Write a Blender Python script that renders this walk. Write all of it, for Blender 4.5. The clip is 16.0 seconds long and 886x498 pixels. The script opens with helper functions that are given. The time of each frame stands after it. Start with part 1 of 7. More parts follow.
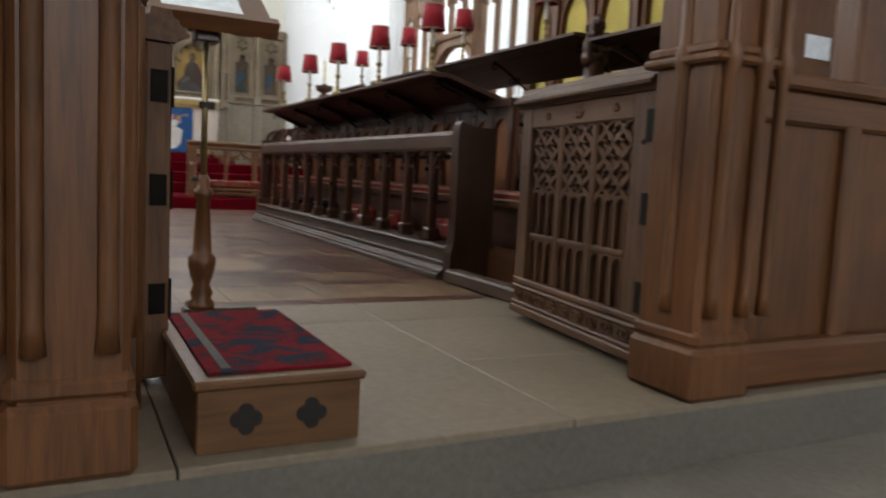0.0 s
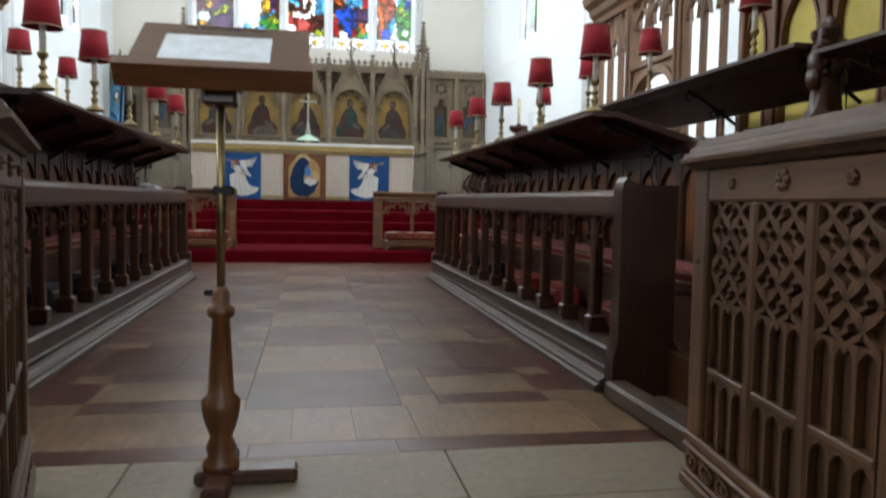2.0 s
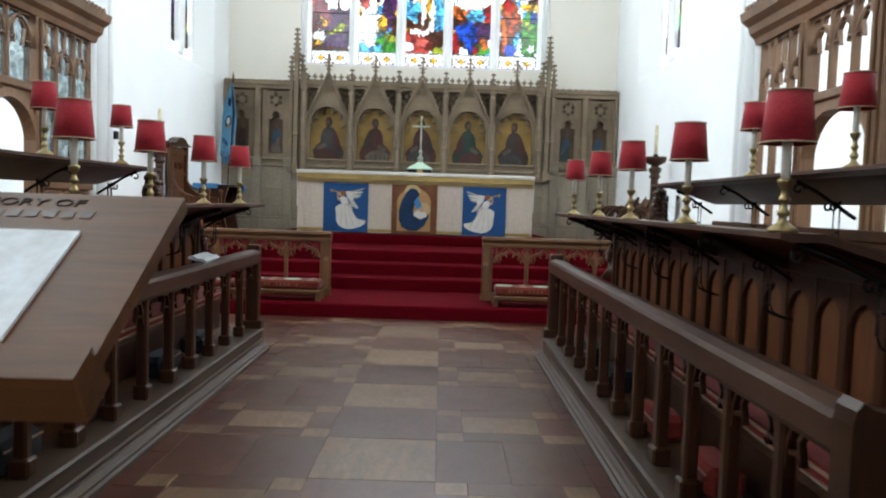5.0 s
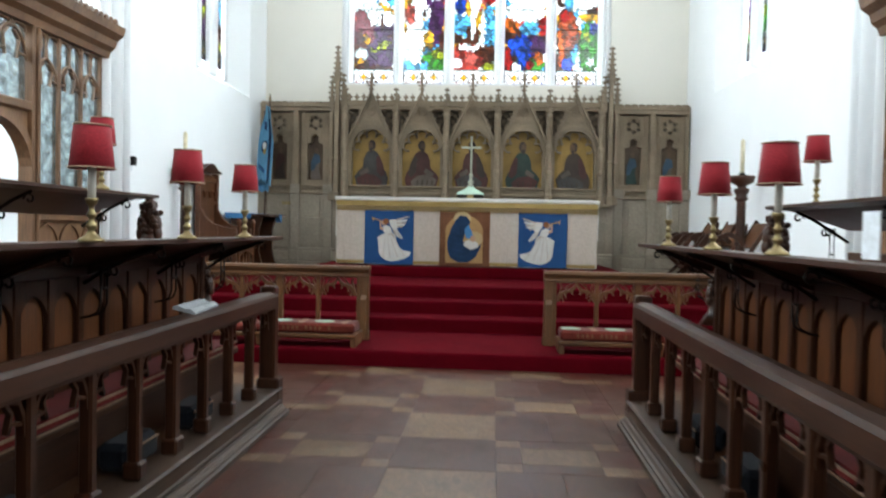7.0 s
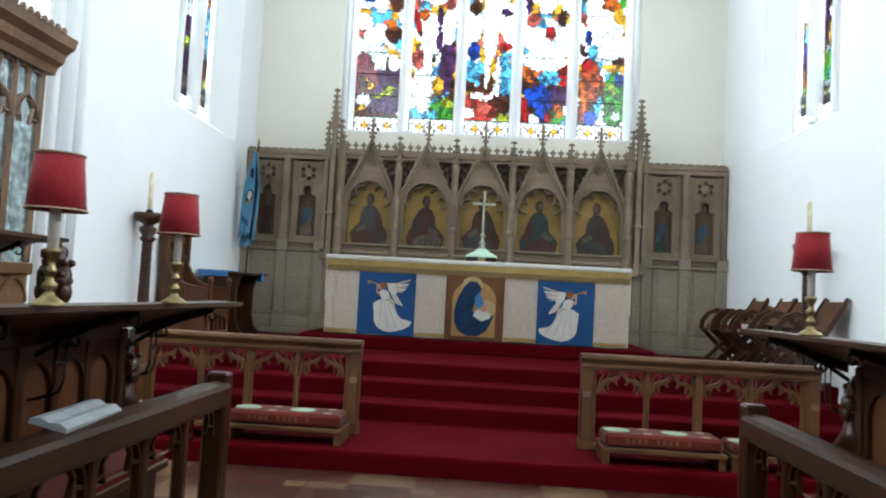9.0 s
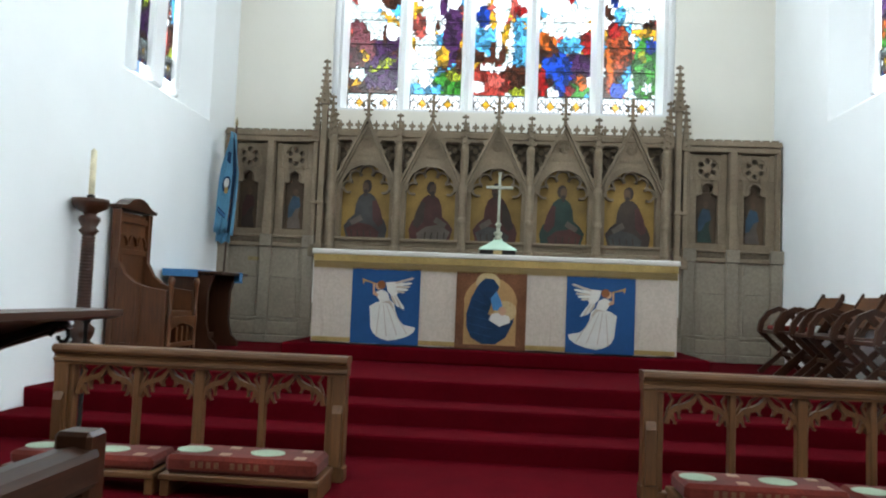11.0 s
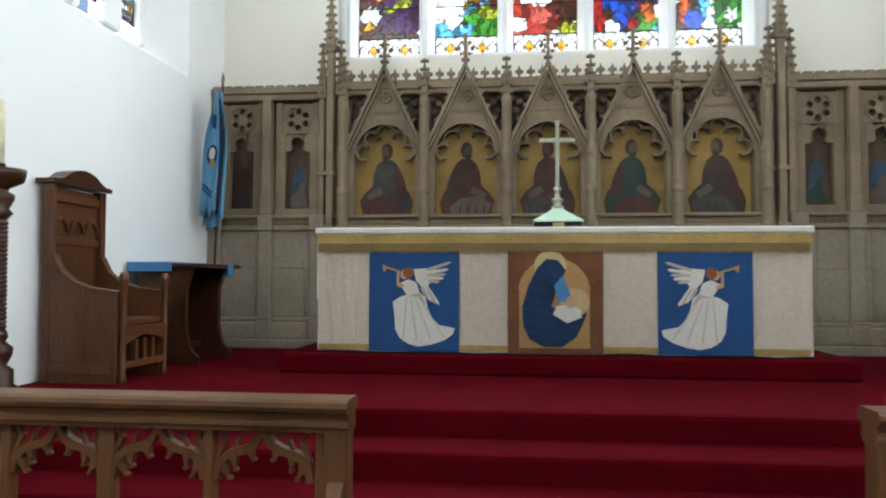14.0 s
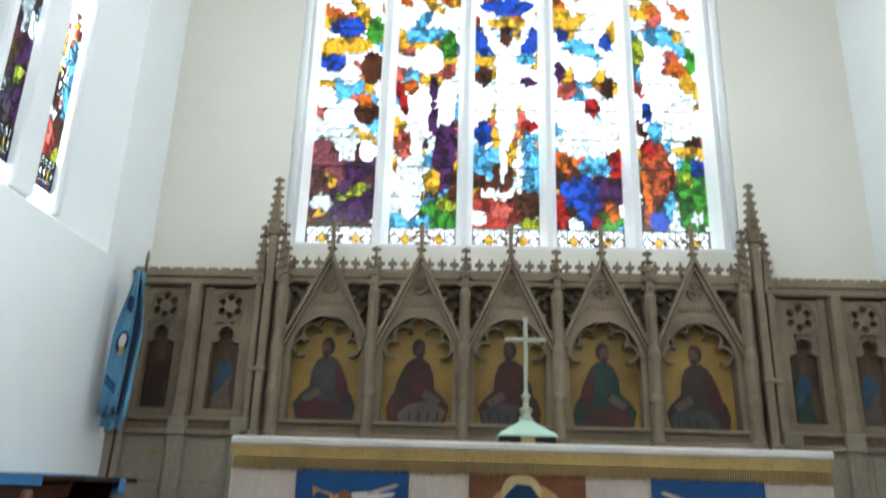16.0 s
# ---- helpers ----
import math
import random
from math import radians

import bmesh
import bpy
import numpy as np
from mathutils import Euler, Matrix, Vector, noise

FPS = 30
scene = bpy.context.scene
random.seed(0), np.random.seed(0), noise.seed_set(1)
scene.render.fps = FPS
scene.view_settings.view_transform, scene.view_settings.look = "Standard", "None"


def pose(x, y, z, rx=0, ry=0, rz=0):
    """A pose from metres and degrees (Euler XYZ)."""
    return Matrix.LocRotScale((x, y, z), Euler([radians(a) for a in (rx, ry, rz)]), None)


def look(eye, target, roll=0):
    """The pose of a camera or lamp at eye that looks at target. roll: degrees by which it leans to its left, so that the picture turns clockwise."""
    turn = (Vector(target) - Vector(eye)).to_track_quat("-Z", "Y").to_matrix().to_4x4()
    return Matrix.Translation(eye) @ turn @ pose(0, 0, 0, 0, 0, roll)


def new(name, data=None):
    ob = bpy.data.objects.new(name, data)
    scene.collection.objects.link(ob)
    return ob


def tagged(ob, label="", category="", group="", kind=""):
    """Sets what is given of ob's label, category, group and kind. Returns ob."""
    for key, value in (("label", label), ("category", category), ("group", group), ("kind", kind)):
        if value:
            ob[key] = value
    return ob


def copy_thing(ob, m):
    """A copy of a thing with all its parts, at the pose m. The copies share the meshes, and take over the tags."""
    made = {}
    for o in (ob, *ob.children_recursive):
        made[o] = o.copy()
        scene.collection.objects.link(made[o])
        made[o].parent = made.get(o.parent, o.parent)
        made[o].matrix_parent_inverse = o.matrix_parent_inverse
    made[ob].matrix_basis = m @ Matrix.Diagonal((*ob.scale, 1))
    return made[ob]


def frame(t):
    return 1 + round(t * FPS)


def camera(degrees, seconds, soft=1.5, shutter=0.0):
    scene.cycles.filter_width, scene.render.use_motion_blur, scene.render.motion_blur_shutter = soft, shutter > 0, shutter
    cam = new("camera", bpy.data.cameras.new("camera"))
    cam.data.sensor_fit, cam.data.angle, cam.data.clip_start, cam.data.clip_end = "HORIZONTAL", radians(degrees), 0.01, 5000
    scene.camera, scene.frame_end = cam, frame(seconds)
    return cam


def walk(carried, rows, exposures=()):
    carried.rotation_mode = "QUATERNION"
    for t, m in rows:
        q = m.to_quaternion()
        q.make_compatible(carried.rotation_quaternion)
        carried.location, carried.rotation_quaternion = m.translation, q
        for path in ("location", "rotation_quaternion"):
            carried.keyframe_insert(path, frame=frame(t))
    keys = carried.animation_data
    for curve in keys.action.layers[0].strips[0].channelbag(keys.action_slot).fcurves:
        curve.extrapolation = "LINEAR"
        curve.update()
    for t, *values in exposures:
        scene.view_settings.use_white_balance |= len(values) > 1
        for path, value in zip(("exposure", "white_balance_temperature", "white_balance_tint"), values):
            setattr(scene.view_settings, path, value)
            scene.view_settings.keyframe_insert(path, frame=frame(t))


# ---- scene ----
cam = camera(61.5, 16.0, soft=2.0, shutter=0.5)
PATH = [
    (0, (0.22, 0.614, 0.589), (1.132, 2.384, 0.396), 2.9),
    (0.2, (0.297, 0.685, 0.587), (1.126, 2.497, 0.414), 2.7),
    (0.4, (0.364, 0.784, 0.579), (1.16, 2.612, 0.418), 2.4),
    (1, (0.574, 1.189, 0.713), (1.268, 3.064, 0.661), 2.3),
    (1.3, (0.664, 1.236, 0.763), (1.258, 3.146, 0.734), 0.8),
    (1.5, (0.754, 1.279, 0.769), (1.222, 3.223, 0.757), -0.1),
    (2, (0.94, 1.448, 0.792), (1.292, 3.412, 0.666), 1.0),
    (2.2, (0.968, 1.478, 0.772), (1.378, 3.427, 0.582), 1.2),
    (2.5, (1.076, 1.686, 0.842), (1.52, 3.62, 0.598), 1.6),
    (3, (1.124, 1.864, 0.949), (1.506, 3.812, 0.704), 1.1),
    (3.5, (1.177, 2.108, 1.043), (1.371, 4.085, 0.813), 2.2),
    (4, (1.244, 2.29, 1.167), (1.357, 4.282, 1.027), 2.3),
    (6.5, (1.305, 3.616, 1.34), (1.196, 5.61, 1.233), 1.5),
    (7, (1.254, 3.939, 1.321), (1.121, 5.934, 1.268), 1.2),
    (7.5, (1.224, 4.322, 1.374), (0.935, 6.3, 1.437), 2.1),
    (8, (1.121, 4.67, 1.367), (0.862, 6.652, 1.444), 2.7),
    (8.5, (1.043, 5.037, 1.351), (0.917, 7.03, 1.471), 3.2),
    (11, (0.869, 6.962, 1.326), (0.729, 8.953, 1.451), 2.3),
    (11.5, (0.808, 7.306, 1.361), (0.767, 9.297, 1.551), 2.1),
    (12, (0.774, 7.661, 1.347), (0.641, 9.645, 1.559), 2.6),
    (12.5, (0.725, 7.994, 1.326), (0.558, 9.98, 1.494), 1.5),
    (13, (0.657, 8.311, 1.358), (0.6, 10.303, 1.529), 1.2),
    (13.5, (0.634, 8.61, 1.341), (0.533, 10.604, 1.47), 0.7),
    (14, (0.623, 8.897, 1.353), (0.401, 10.883, 1.438), 0.2),
    (14.5, (0.509, 9.194, 1.341), (0.258, 11.177, 1.414), 0.4),
    (15, (0.481, 9.394, 1.344), (0.287, 11.381, 1.45), 0.4),
    (15.5, (0.524, 9.671, 1.428), (0.389, 11.632, 1.797), 1.1),
    (16, (0.466, 9.802, 1.466), (0.391, 11.702, 2.085), 1.7),
]
# the camera's automatic white balance drifts from warm to cool and back
BALANCE = [(0, 0.24, 7000, 16), (1, 0.22, 6950, 16), (2, 0.20, 6550, 11), (3, 0.20, 6900, 14), (4, 0.20, 6600, 11), (7, 0.30, 6500, 10), (8, 0.22, 6350, 8), (11, 0.10, 6450, 9), (13, 0.12, 6500, 10), (15, 0.22, 6850, 11), (15.5, 0.24, 6700, 10), (16, -0.04, 6500, 9)]
walk(cam, [(t, look(eye, target, roll)) for t, eye, target, roll in PATH], BALANCE)

# ---------- light ----------
world = bpy.data.worlds.new("sky")
scene.world = world
world.use_nodes = True
wn = world.node_tree
sky = wn.nodes.new("ShaderNodeTexSky")
sky.sky_type = "NISHITA"
sky.sun_disc = False
sky.sun_elevation, sky.sun_rotation = radians(48), radians(150)
wn.nodes["Background"].inputs[1].default_value = 0.15
wn.links.new(sky.outputs[0], wn.nodes["Background"].inputs[0])

sun_data = bpy.data.lights.new("sun", "SUN")
sun_data.energy, sun_data.angle, sun_data.color = 1.2, radians(12), (1.0, 0.96, 0.9)
new("sun", sun_data).matrix_world = look((8, -6, 14), (0, 0, 0))


def window_light(name, centre, target, w, h, watts, colour=(0.84, 0.95, 1.0)):
    data = bpy.data.lights.new(name, "AREA")
    data.shape, data.size, data.size_y, data.energy, data.color = "RECTANGLE", w, h, watts, colour
    ob = new(name, data)
    ob.matrix_world = look(centre, target)
    return ob


# daylight standing in the window openings; the two aisle lamps hang above theirs
window_light("east_window_light", (0.85, 17.95, 6.0), (0.85, 8, 5.2), 4.4, 4.0, 600)
window_light("north_aisle_light", (-6.42, 8.2, 5.1), (0, 8.2, 1.2), 6.4, 1.1, 860)
window_light("south_aisle_light", (8.10, 8.2, 5.1), (2, 8.2, 1.2), 6.4, 1.1, 860)
window_light("north_sanctuary_light", (-3.75, 15.08, 5.2), (0.8, 14.2, 4.2), 1.0, 2.8, 190)
window_light("south_sanctuary_light", (5.45, 14.38, 5.2), (0.8, 14.2, 4.2), 1.0, 2.8, 300)
# clerestory is assumed, out of view; its lamps are added high fill
window_light("north_clerestory_light", (-3.35, 7.0, 7.4), (1.0, 9.5, 6.0), 7.0, 1.4, 260)
window_light("south_clerestory_light", (5.05, 7.0, 7.4), (1.0, 9.5, 6.0), 7.0, 1.4, 260)
# added fill from behind the camera; no west window is in view
window_light("nave_window_light", (0.8, -8.6, 5.0), (0.8, 0, 4.0), 5.0, 4.0, 420)

# bright overcast sky beyond the great window
SKY = bpy.data.materials.new("bright_sky")
SKY.use_nodes = True
SKY.node_tree.nodes.remove(SKY.node_tree.nodes["Principled BSDF"])
glow = SKY.node_tree.nodes.new("ShaderNodeEmission")
glow.inputs[0].default_value, glow.inputs[1].default_value = (0.92, 0.97, 1.0, 1), 2.5
SKY.node_tree.links.new(glow.outputs[0], SKY.node_tree.nodes["Material Output"].inputs[0])

# ---------- materials ----------


def shader(name, rough=0.6, metal=0.0, spec=0.5):
    m = bpy.data.materials.new(name)
    m.use_nodes = True
    nt = m.node_tree
    b = nt.nodes["Principled BSDF"]
    b.inputs["Roughness"].default_value = rough
    b.inputs["Metallic"].default_value = metal
    b.inputs["Specular IOR Level"].default_value = spec
    return m, nt, b


def coords(nt, scale=(1, 1, 1), where="Object"):
    tc, mp = nt.nodes.new("ShaderNodeTexCoord"), nt.nodes.new("ShaderNodeMapping")
    mp.inputs["Scale"].default_value = scale
    nt.links.new(tc.outputs[where], mp.inputs[0])
    return mp.outputs[0]


def noise_tex(nt, vec, scale, detail=4.0, rough=0.6, distort=0.0):
    n = nt.nodes.new("ShaderNodeTexNoise")
    n.inputs["Scale"].default_value, n.inputs["Detail"].default_value = scale, detail
    n.inputs["Roughness"].default_value, n.inputs["Distortion"].default_value = rough, distort
    nt.links.new(vec, n.inputs["Vector"])
    return n.outputs["Fac"]


def ramp(nt, fac, *stops):
    r = nt.nodes.new("ShaderNodeValToRGB")
    e = r.color_ramp.elements
    while len(e) < len(stops):
        e.new(0.5)
    for k, (p, c) in enumerate(stops):
        e[k].position, e[k].color = p, (*c, 1)
    nt.links.new(fac, r.inputs[0])
    return r.outputs[0]


def blend(nt, fac, a, b, how="MIX"):
    n = nt.nodes.new("ShaderNodeMix")
    n.data_type, n.blend_type = "RGBA", how
    for sock, v in ((n.inputs[0], fac), (n.inputs[6], a), (n.inputs[7], b)):
        if isinstance(v, (int, float)):
            sock.default_value = v
        elif isinstance(v, tuple):
            sock.default_value = (*v, 1)
        else:
            nt.links.new(v, sock)
    return n.outputs[2]


def bump(nt, b, height, strength=0.3, dist=0.01):
    n = nt.nodes.new("ShaderNodeBump")
    n.inputs["Strength"].default_value, n.inputs["Distance"].default_value = strength, dist
    nt.links.new(height, n.inputs["Height"])
    nt.links.new(n.outputs[0], b.inputs["Normal"])


def rough_from(nt, b, fac, lo, hi):
    n = nt.nodes.new("ShaderNodeMapRange")
    n.inputs["To Min"].default_value, n.inputs["To Max"].default_value = lo, hi
    nt.links.new(fac, n.inputs[0])
    nt.links.new(n.outputs[0], b.inputs["Roughness"])


def shade_of(c, k):
    return tuple(min(1.0, v * k) for v in c)


def random_shift(nt, amount):
    """A value round 1 that differs from object to object."""
    oi, mr = nt.nodes.new("ShaderNodeObjectInfo"), nt.nodes.new("ShaderNodeMapRange")
    mr.inputs["To Min"].default_value, mr.inputs["To Max"].default_value = 1 - amount, 1 + amount
    nt.links.new(oi.outputs["Random"], mr.inputs[0])
    return mr.outputs[0]


def wood(name, base, along="z", rough=0.42, contrast=0.45):
    base = (base[0] * 0.86, base[1] * 0.74, base[2] * 0.64)
    m, nt, b = shader(name, rough, 0.0, 0.4)
    s = {"x": (1.2, 16, 16), "y": (16, 1.2, 16), "z": (16, 16, 1.2)}[along]
    v = coords(nt, s)
    grain = noise_tex(nt, v, 3.0, 6, 0.65, 0.6)
    broad = noise_tex(nt, coords(nt), 1.7, 3, 0.6)
    c = ramp(nt, grain, (0.25, shade_of(base, 1 - contrast)), (0.55, base), (0.8, shade_of(base, 1 + contrast * 0.7)))
    c = blend(nt, 1.0, c, ramp(nt, broad, (0.3, (0.60, 0.57, 0.54)), (0.5, (0.95, 0.94, 0.92)), (0.7, (1.18, 1.15, 1.08))), "MULTIPLY")
    nt.links.new(c, b.inputs["Base Color"])
    rough_from(nt, b, broad, rough - 0.1, rough + 0.14)
    bump(nt, b, grain, 0.25, 0.003)
    return m


def stone(name, base, scale=6.0, rough=0.85, relief=0.5, vary=0.25):
    m, nt, b = shader(name, rough, 0, 0.3)
    v = coords(nt, where="Object")
    big, fine = noise_tex(nt, v, scale * 0.35, 3), noise_tex(nt, v, scale * 9, 5, 0.7)
    c = ramp(nt, big, (0.3, shade_of(base, 1 - vary)), (0.7, shade_of(base, 1 + vary)))
    c = blend(nt, 1.0, c, ramp(nt, fine, (0.3, (0.8, 0.78, 0.75)), (0.7, (1.1, 1.1, 1.1))), "MULTIPLY")
    hsv = nt.nodes.new("ShaderNodeHueSaturation")
    nt.links.new(c, hsv.inputs["Color"])
    nt.links.new(random_shift(nt, 0.1), hsv.inputs["Value"])
    nt.links.new(hsv.outputs[0], b.inputs["Base Color"])
    bump(nt, b, fine, relief, 0.004)
    return m


def plaster(name, base):
    """Limewash: almost even, with faint trowel relief and soft patches."""
    m, nt, b = shader(name, 0.9, 0, 0.25)
    v = coords(nt)
    big, fine = noise_tex(nt, v, 0.9, 4), noise_tex(nt, v, 26.0, 3)
    nt.links.new(ramp(nt, big, (0.25, shade_of(base, 0.955)), (0.75, shade_of(base, 1.02))), b.inputs["Base Color"])
    bump(nt, b, fine, 0.06, 0.003)
    return m


def carved_stone(name, base, scale=38.0):
    """Stone with small repeating carved relief."""
    m, nt, b = shader(name, 0.85, 0, 0.3)
    v = coords(nt)
    vor = nt.nodes.new("ShaderNodeTexVoronoi")
    vor.inputs["Scale"].default_value = scale
    vor.inputs["Randomness"].default_value = 0.55
    nt.links.new(v, vor.inputs["Vector"])
    big = noise_tex(nt, v, 3.0, 4)
    c = ramp(nt, big, (0.3, shade_of(base, 0.75)), (0.7, shade_of(base, 1.2)))
    nt.links.new(c, b.inputs["Base Color"])
    bump(nt, b, vor.outputs["Distance"], 0.9, 0.02)
    return m


def cloth(name, base, scale=220.0, rough=0.95, vary=0.18, relief=0.35, sheen=0.1, spec=0.2):
    m, nt, b = shader(name, rough, 0, spec)
    v = coords(nt)
    fine, big = noise_tex(nt, v, scale, 2), noise_tex(nt, v, 3.0, 4)
    c = ramp(nt, big, (0.3, shade_of(base, 1 - vary)), (0.7, shade_of(base, 1 + vary)))
    c = blend(nt, 1.0, c, ramp(nt, fine, (0.25, (0.7, 0.7, 0.7)), (0.75, (1.15, 1.15, 1.15))), "MULTIPLY")
    nt.links.new(c, b.inputs["Base Color"])
    b.inputs["Sheen Weight"].default_value = sheen
    bump(nt, b, fine, relief, 0.003)
    return m


def brocade(name, base):
    """Silk damask: a faint woven scroll figure, a shade apart in tone and gloss, with soft creases."""
    m, nt, b = shader(name, 0.6, 0, 0.3)
    v = coords(nt)
    fig, fine, crease = noise_tex(nt, v, 13.0, 2, 0.5, 2.2), noise_tex(nt, v, 240.0, 2), noise_tex(nt, coords(nt, (9, 9, 1.3)), 1.0, 4, 0.6, 0.8)
    c = ramp(nt, fig, (0.42, shade_of(base, 0.95)), (0.50, base), (0.58, shade_of(base, 1.04)))
    c = blend(nt, 1.0, c, ramp(nt, fine, (0.25, (0.93, 0.925, 0.92)), (0.75, (1.04, 1.04, 1.04))), "MULTIPLY")
    nt.links.new(c, b.inputs["Base Color"])
    rough_from(nt, b, fig, 0.45, 0.75)
    bump(nt, b, crease, 0.6, 0.03)
    return m


def rug(name, ground, figure):
    """Worn woven rug: blotches of a second colour on the ground."""
    m, nt, b = shader(name, 1.0, 0, 0.1)
    v = coords(nt)
    blot, fine = noise_tex(nt, v, 11.0, 2, 0.5, 0.8), noise_tex(nt, v, 160.0, 2)
    c = ramp(nt, blot, (0.45, ground), (0.52, shade_of(ground, 0.7)), (0.57, figure))
    c = blend(nt, 1.0, c, ramp(nt, fine, (0.25, (0.6, 0.6, 0.6)), (0.75, (1.2, 1.2, 1.2))), "MULTIPLY")
    nt.links.new(c, b.inputs["Base Color"])
    bump(nt, b, fine, 0.5, 0.003)
    return m


def metal(name, base, rough=0.3):
    m, nt, b = shader(name, rough, 1.0)
    n = noise_tex(nt, coords(nt), 14.0, 4)
    nt.links.new(ramp(nt, n, (0.3, shade_of(base, 0.6)), (0.7, base)), b.inputs["Base Color"])
    rough_from(nt, b, n, rough - 0.1, rough + 0.2)
    return m


def glass(name, colour, clear=0.75, paint=0.12):
    """Stained glass: light passes tinted, partly scattered, with a thin gloss."""
    m = bpy.data.materials.new(name)
    m.use_nodes = True
    nt = m.node_tree
    nt.nodes.remove(nt.nodes["Principled BSDF"])
    out = nt.nodes["Material Output"]
    tr, tl, gl = (nt.nodes.new("ShaderNodeBsdf" + k) for k in ("Transparent", "Translucent", "Glossy"))
    broad, fold = noise_tex(nt, coords(nt), 9.0, 4, 0.7), noise_tex(nt, coords(nt, (42, 42, 15)), 1.0, 3, 0.6, 1.6)
    c = ramp(nt, broad, (0.3, shade_of(colour, 0.45)), (0.65, colour))
    # brown enamel lines of drapery fired on to the glass
    c = blend(nt, 1.0, c, ramp(nt, fold, (0.36, (paint, paint * 0.85, paint * 0.75)), (0.44, (0.8, 0.8, 0.8)), (0.6, (1, 1, 1))), "MULTIPLY")
    nt.links.new(c, tr.inputs[0])
    nt.links.new(c, tl.inputs[0])
    gl.inputs["Roughness"].default_value = 0.15
    m1, m2 = nt.nodes.new("ShaderNodeMixShader"), nt.nodes.new("ShaderNodeMixShader")
    m1.inputs[0].default_value, m2.inputs[0].default_value = 1 - clear, 0.04
    nt.links.new(tr.outputs[0], m1.inputs[1])
    nt.links.new(tl.outputs[0], m1.inputs[2])
    nt.links.new(m1.outputs[0], m2.inputs[1])
    nt.links.new(gl.outputs[0], m2.inputs[2])
    nt.links.new(m2.outputs[0], out.inputs[0])
    return m


OAK = wood("oak_brown", (0.136, 0.058, 0.0200), "z", 0.45, 0.6)
OAK_X = wood("oak_brown_across", (0.130, 0.054, 0.0185), "x")
OAK_Y = wood("oak_brown_lengthwise", (0.085, 0.037, 0.015), "y")
DARK = wood("dark_stained_oak", (0.056, 0.0225, 0.0115), "z", 0.3)
DARK_Y = wood("dark_stained_oak_lengthwise", (0.055, 0.0235, 0.0130), "y", 0.40)
WORN = wood("worn_oak_step", (0.075, 0.050, 0.037), "y", 0.48)
HONEY = wood("honey_oak", (0.145, 0.070, 0.026), "z", 0.45)
HONEY_X = wood("honey_oak_across", (0.15, 0.076, 0.032), "x", 0.42)
PANEL = wood("reddish_oak_panel", (0.15, 0.062, 0.026), "z", 0.4)
GATE_OAK = wood("weathered_gate_oak", (0.115, 0.057, 0.0255), "z", 0.55, 0.6)
GATE_OAK_X = wood("weathered_gate_oak_across", (0.121, 0.061, 0.028), "x", 0.55, 0.5)
SCREEN = wood("pale_oak_screen", (0.20, 0.118, 0.066), "z", 0.5)
PLASTER = plaster("white_limewash", (0.84, 0.86, 0.87))
CREAM = plaster("cream_plaster", (0.76, 0.73, 0.66))
REREDOS = stone("reredos_stone", (0.215, 0.166, 0.116), 4.0, 0.85, 0.6, 0.22)
REREDOS_PALE = stone("reredos_dado_stone", (0.255, 0.216, 0.168), 3.0, 0.85, 0.4, 0.12)
REREDOS_CARVED = carved_stone("reredos_carved_stone", (0.145, 0.114, 0.082))
MULLION = plaster("white_window_stone", (0.80, 0.81, 0.82))
SLAB = stone("pale_floor_slab", (0.185, 0.145, 0.104), 3.0, 0.5, 0.2, 0.14)
SLAB_GREY = stone("grey_floor_slab", (0.19, 0.17, 0.145), 4.0, 0.55, 0.3, 0.25)
JOINT = stone("floor_joint", (0.12, 0.105, 0.09), 5.0, 0.9, 0.3, 0.1)
CARPET = cloth("crimson_carpet", (0.088, 0.0013, 0.0052), 160.0, 1.0, 0.14, 0.6, 0.0, 0.04)
RED_CUSHION = cloth("red_seat_cushion", (0.20, 0.013, 0.010), 90.0)
RUG = rug("red_patterned_rug", (0.15, 0.008, 0.014), (0.018, 0.026, 0.040))
RUG_GREY = cloth("grey_green_border", (0.06, 0.055, 0.045), 90.0, 0.95, 0.3)
CREAM_CLOTH = cloth("cream_applique", (0.455, 0.385, 0.325), 90.0, 0.7, 0.12, 0.2)
BROCADE = brocade("cream_brocade", (0.49, 0.42, 0.355))
WHITE_CLOTH = cloth("white_linen", (0.62, 0.60, 0.56), 260.0, 0.9, 0.05, 0.2)
GOLD_CLOTH = cloth("gold_fringe", (0.34, 0.235, 0.085), 70.0, 0.7, 0.2)
BLUE_CLOTH = cloth("blue_banner", (0.016, 0.070, 0.20), 200.0, 0.85, 0.1)
NAVY_CLOTH = cloth("navy_applique", (0.010, 0.034, 0.085), 60.0, 0.8, 0.3)
BROWN_CLOTH = cloth("brown_velvet", (0.15, 0.062, 0.03), 50.0, 0.9, 0.3)
TAN_CLOTH = cloth("tan_applique", (0.40, 0.235, 0.10), 120.0, 0.85, 0.12)
PALE_BLUE = cloth("pale_blue_cloth", (0.07, 0.22, 0.46), 120.0, 0.85, 0.12)
FLAG_BLUE = cloth("sky_blue_flag", (0.13, 0.33, 0.50), 120.0, 0.8, 0.15)
QUILT_CLOTH = cloth("blue_stitching", (0.018, 0.055, 0.13), 120.0, 0.8, 0.2)
HALO_CLOTH = cloth("pale_gold_applique", (0.48, 0.36, 0.19), 120.0, 0.7, 0.15)
HAIR_CLOTH = cloth("auburn_applique", (0.22, 0.085, 0.035), 90.0, 0.9, 0.2)
SKIN_CLOTH = cloth("buff_applique", (0.5, 0.3, 0.2), 120.0)
SHADE = cloth("red_lampshade", (0.27, 0.014, 0.022), 160.0, 0.8, 0.06, 0.2)
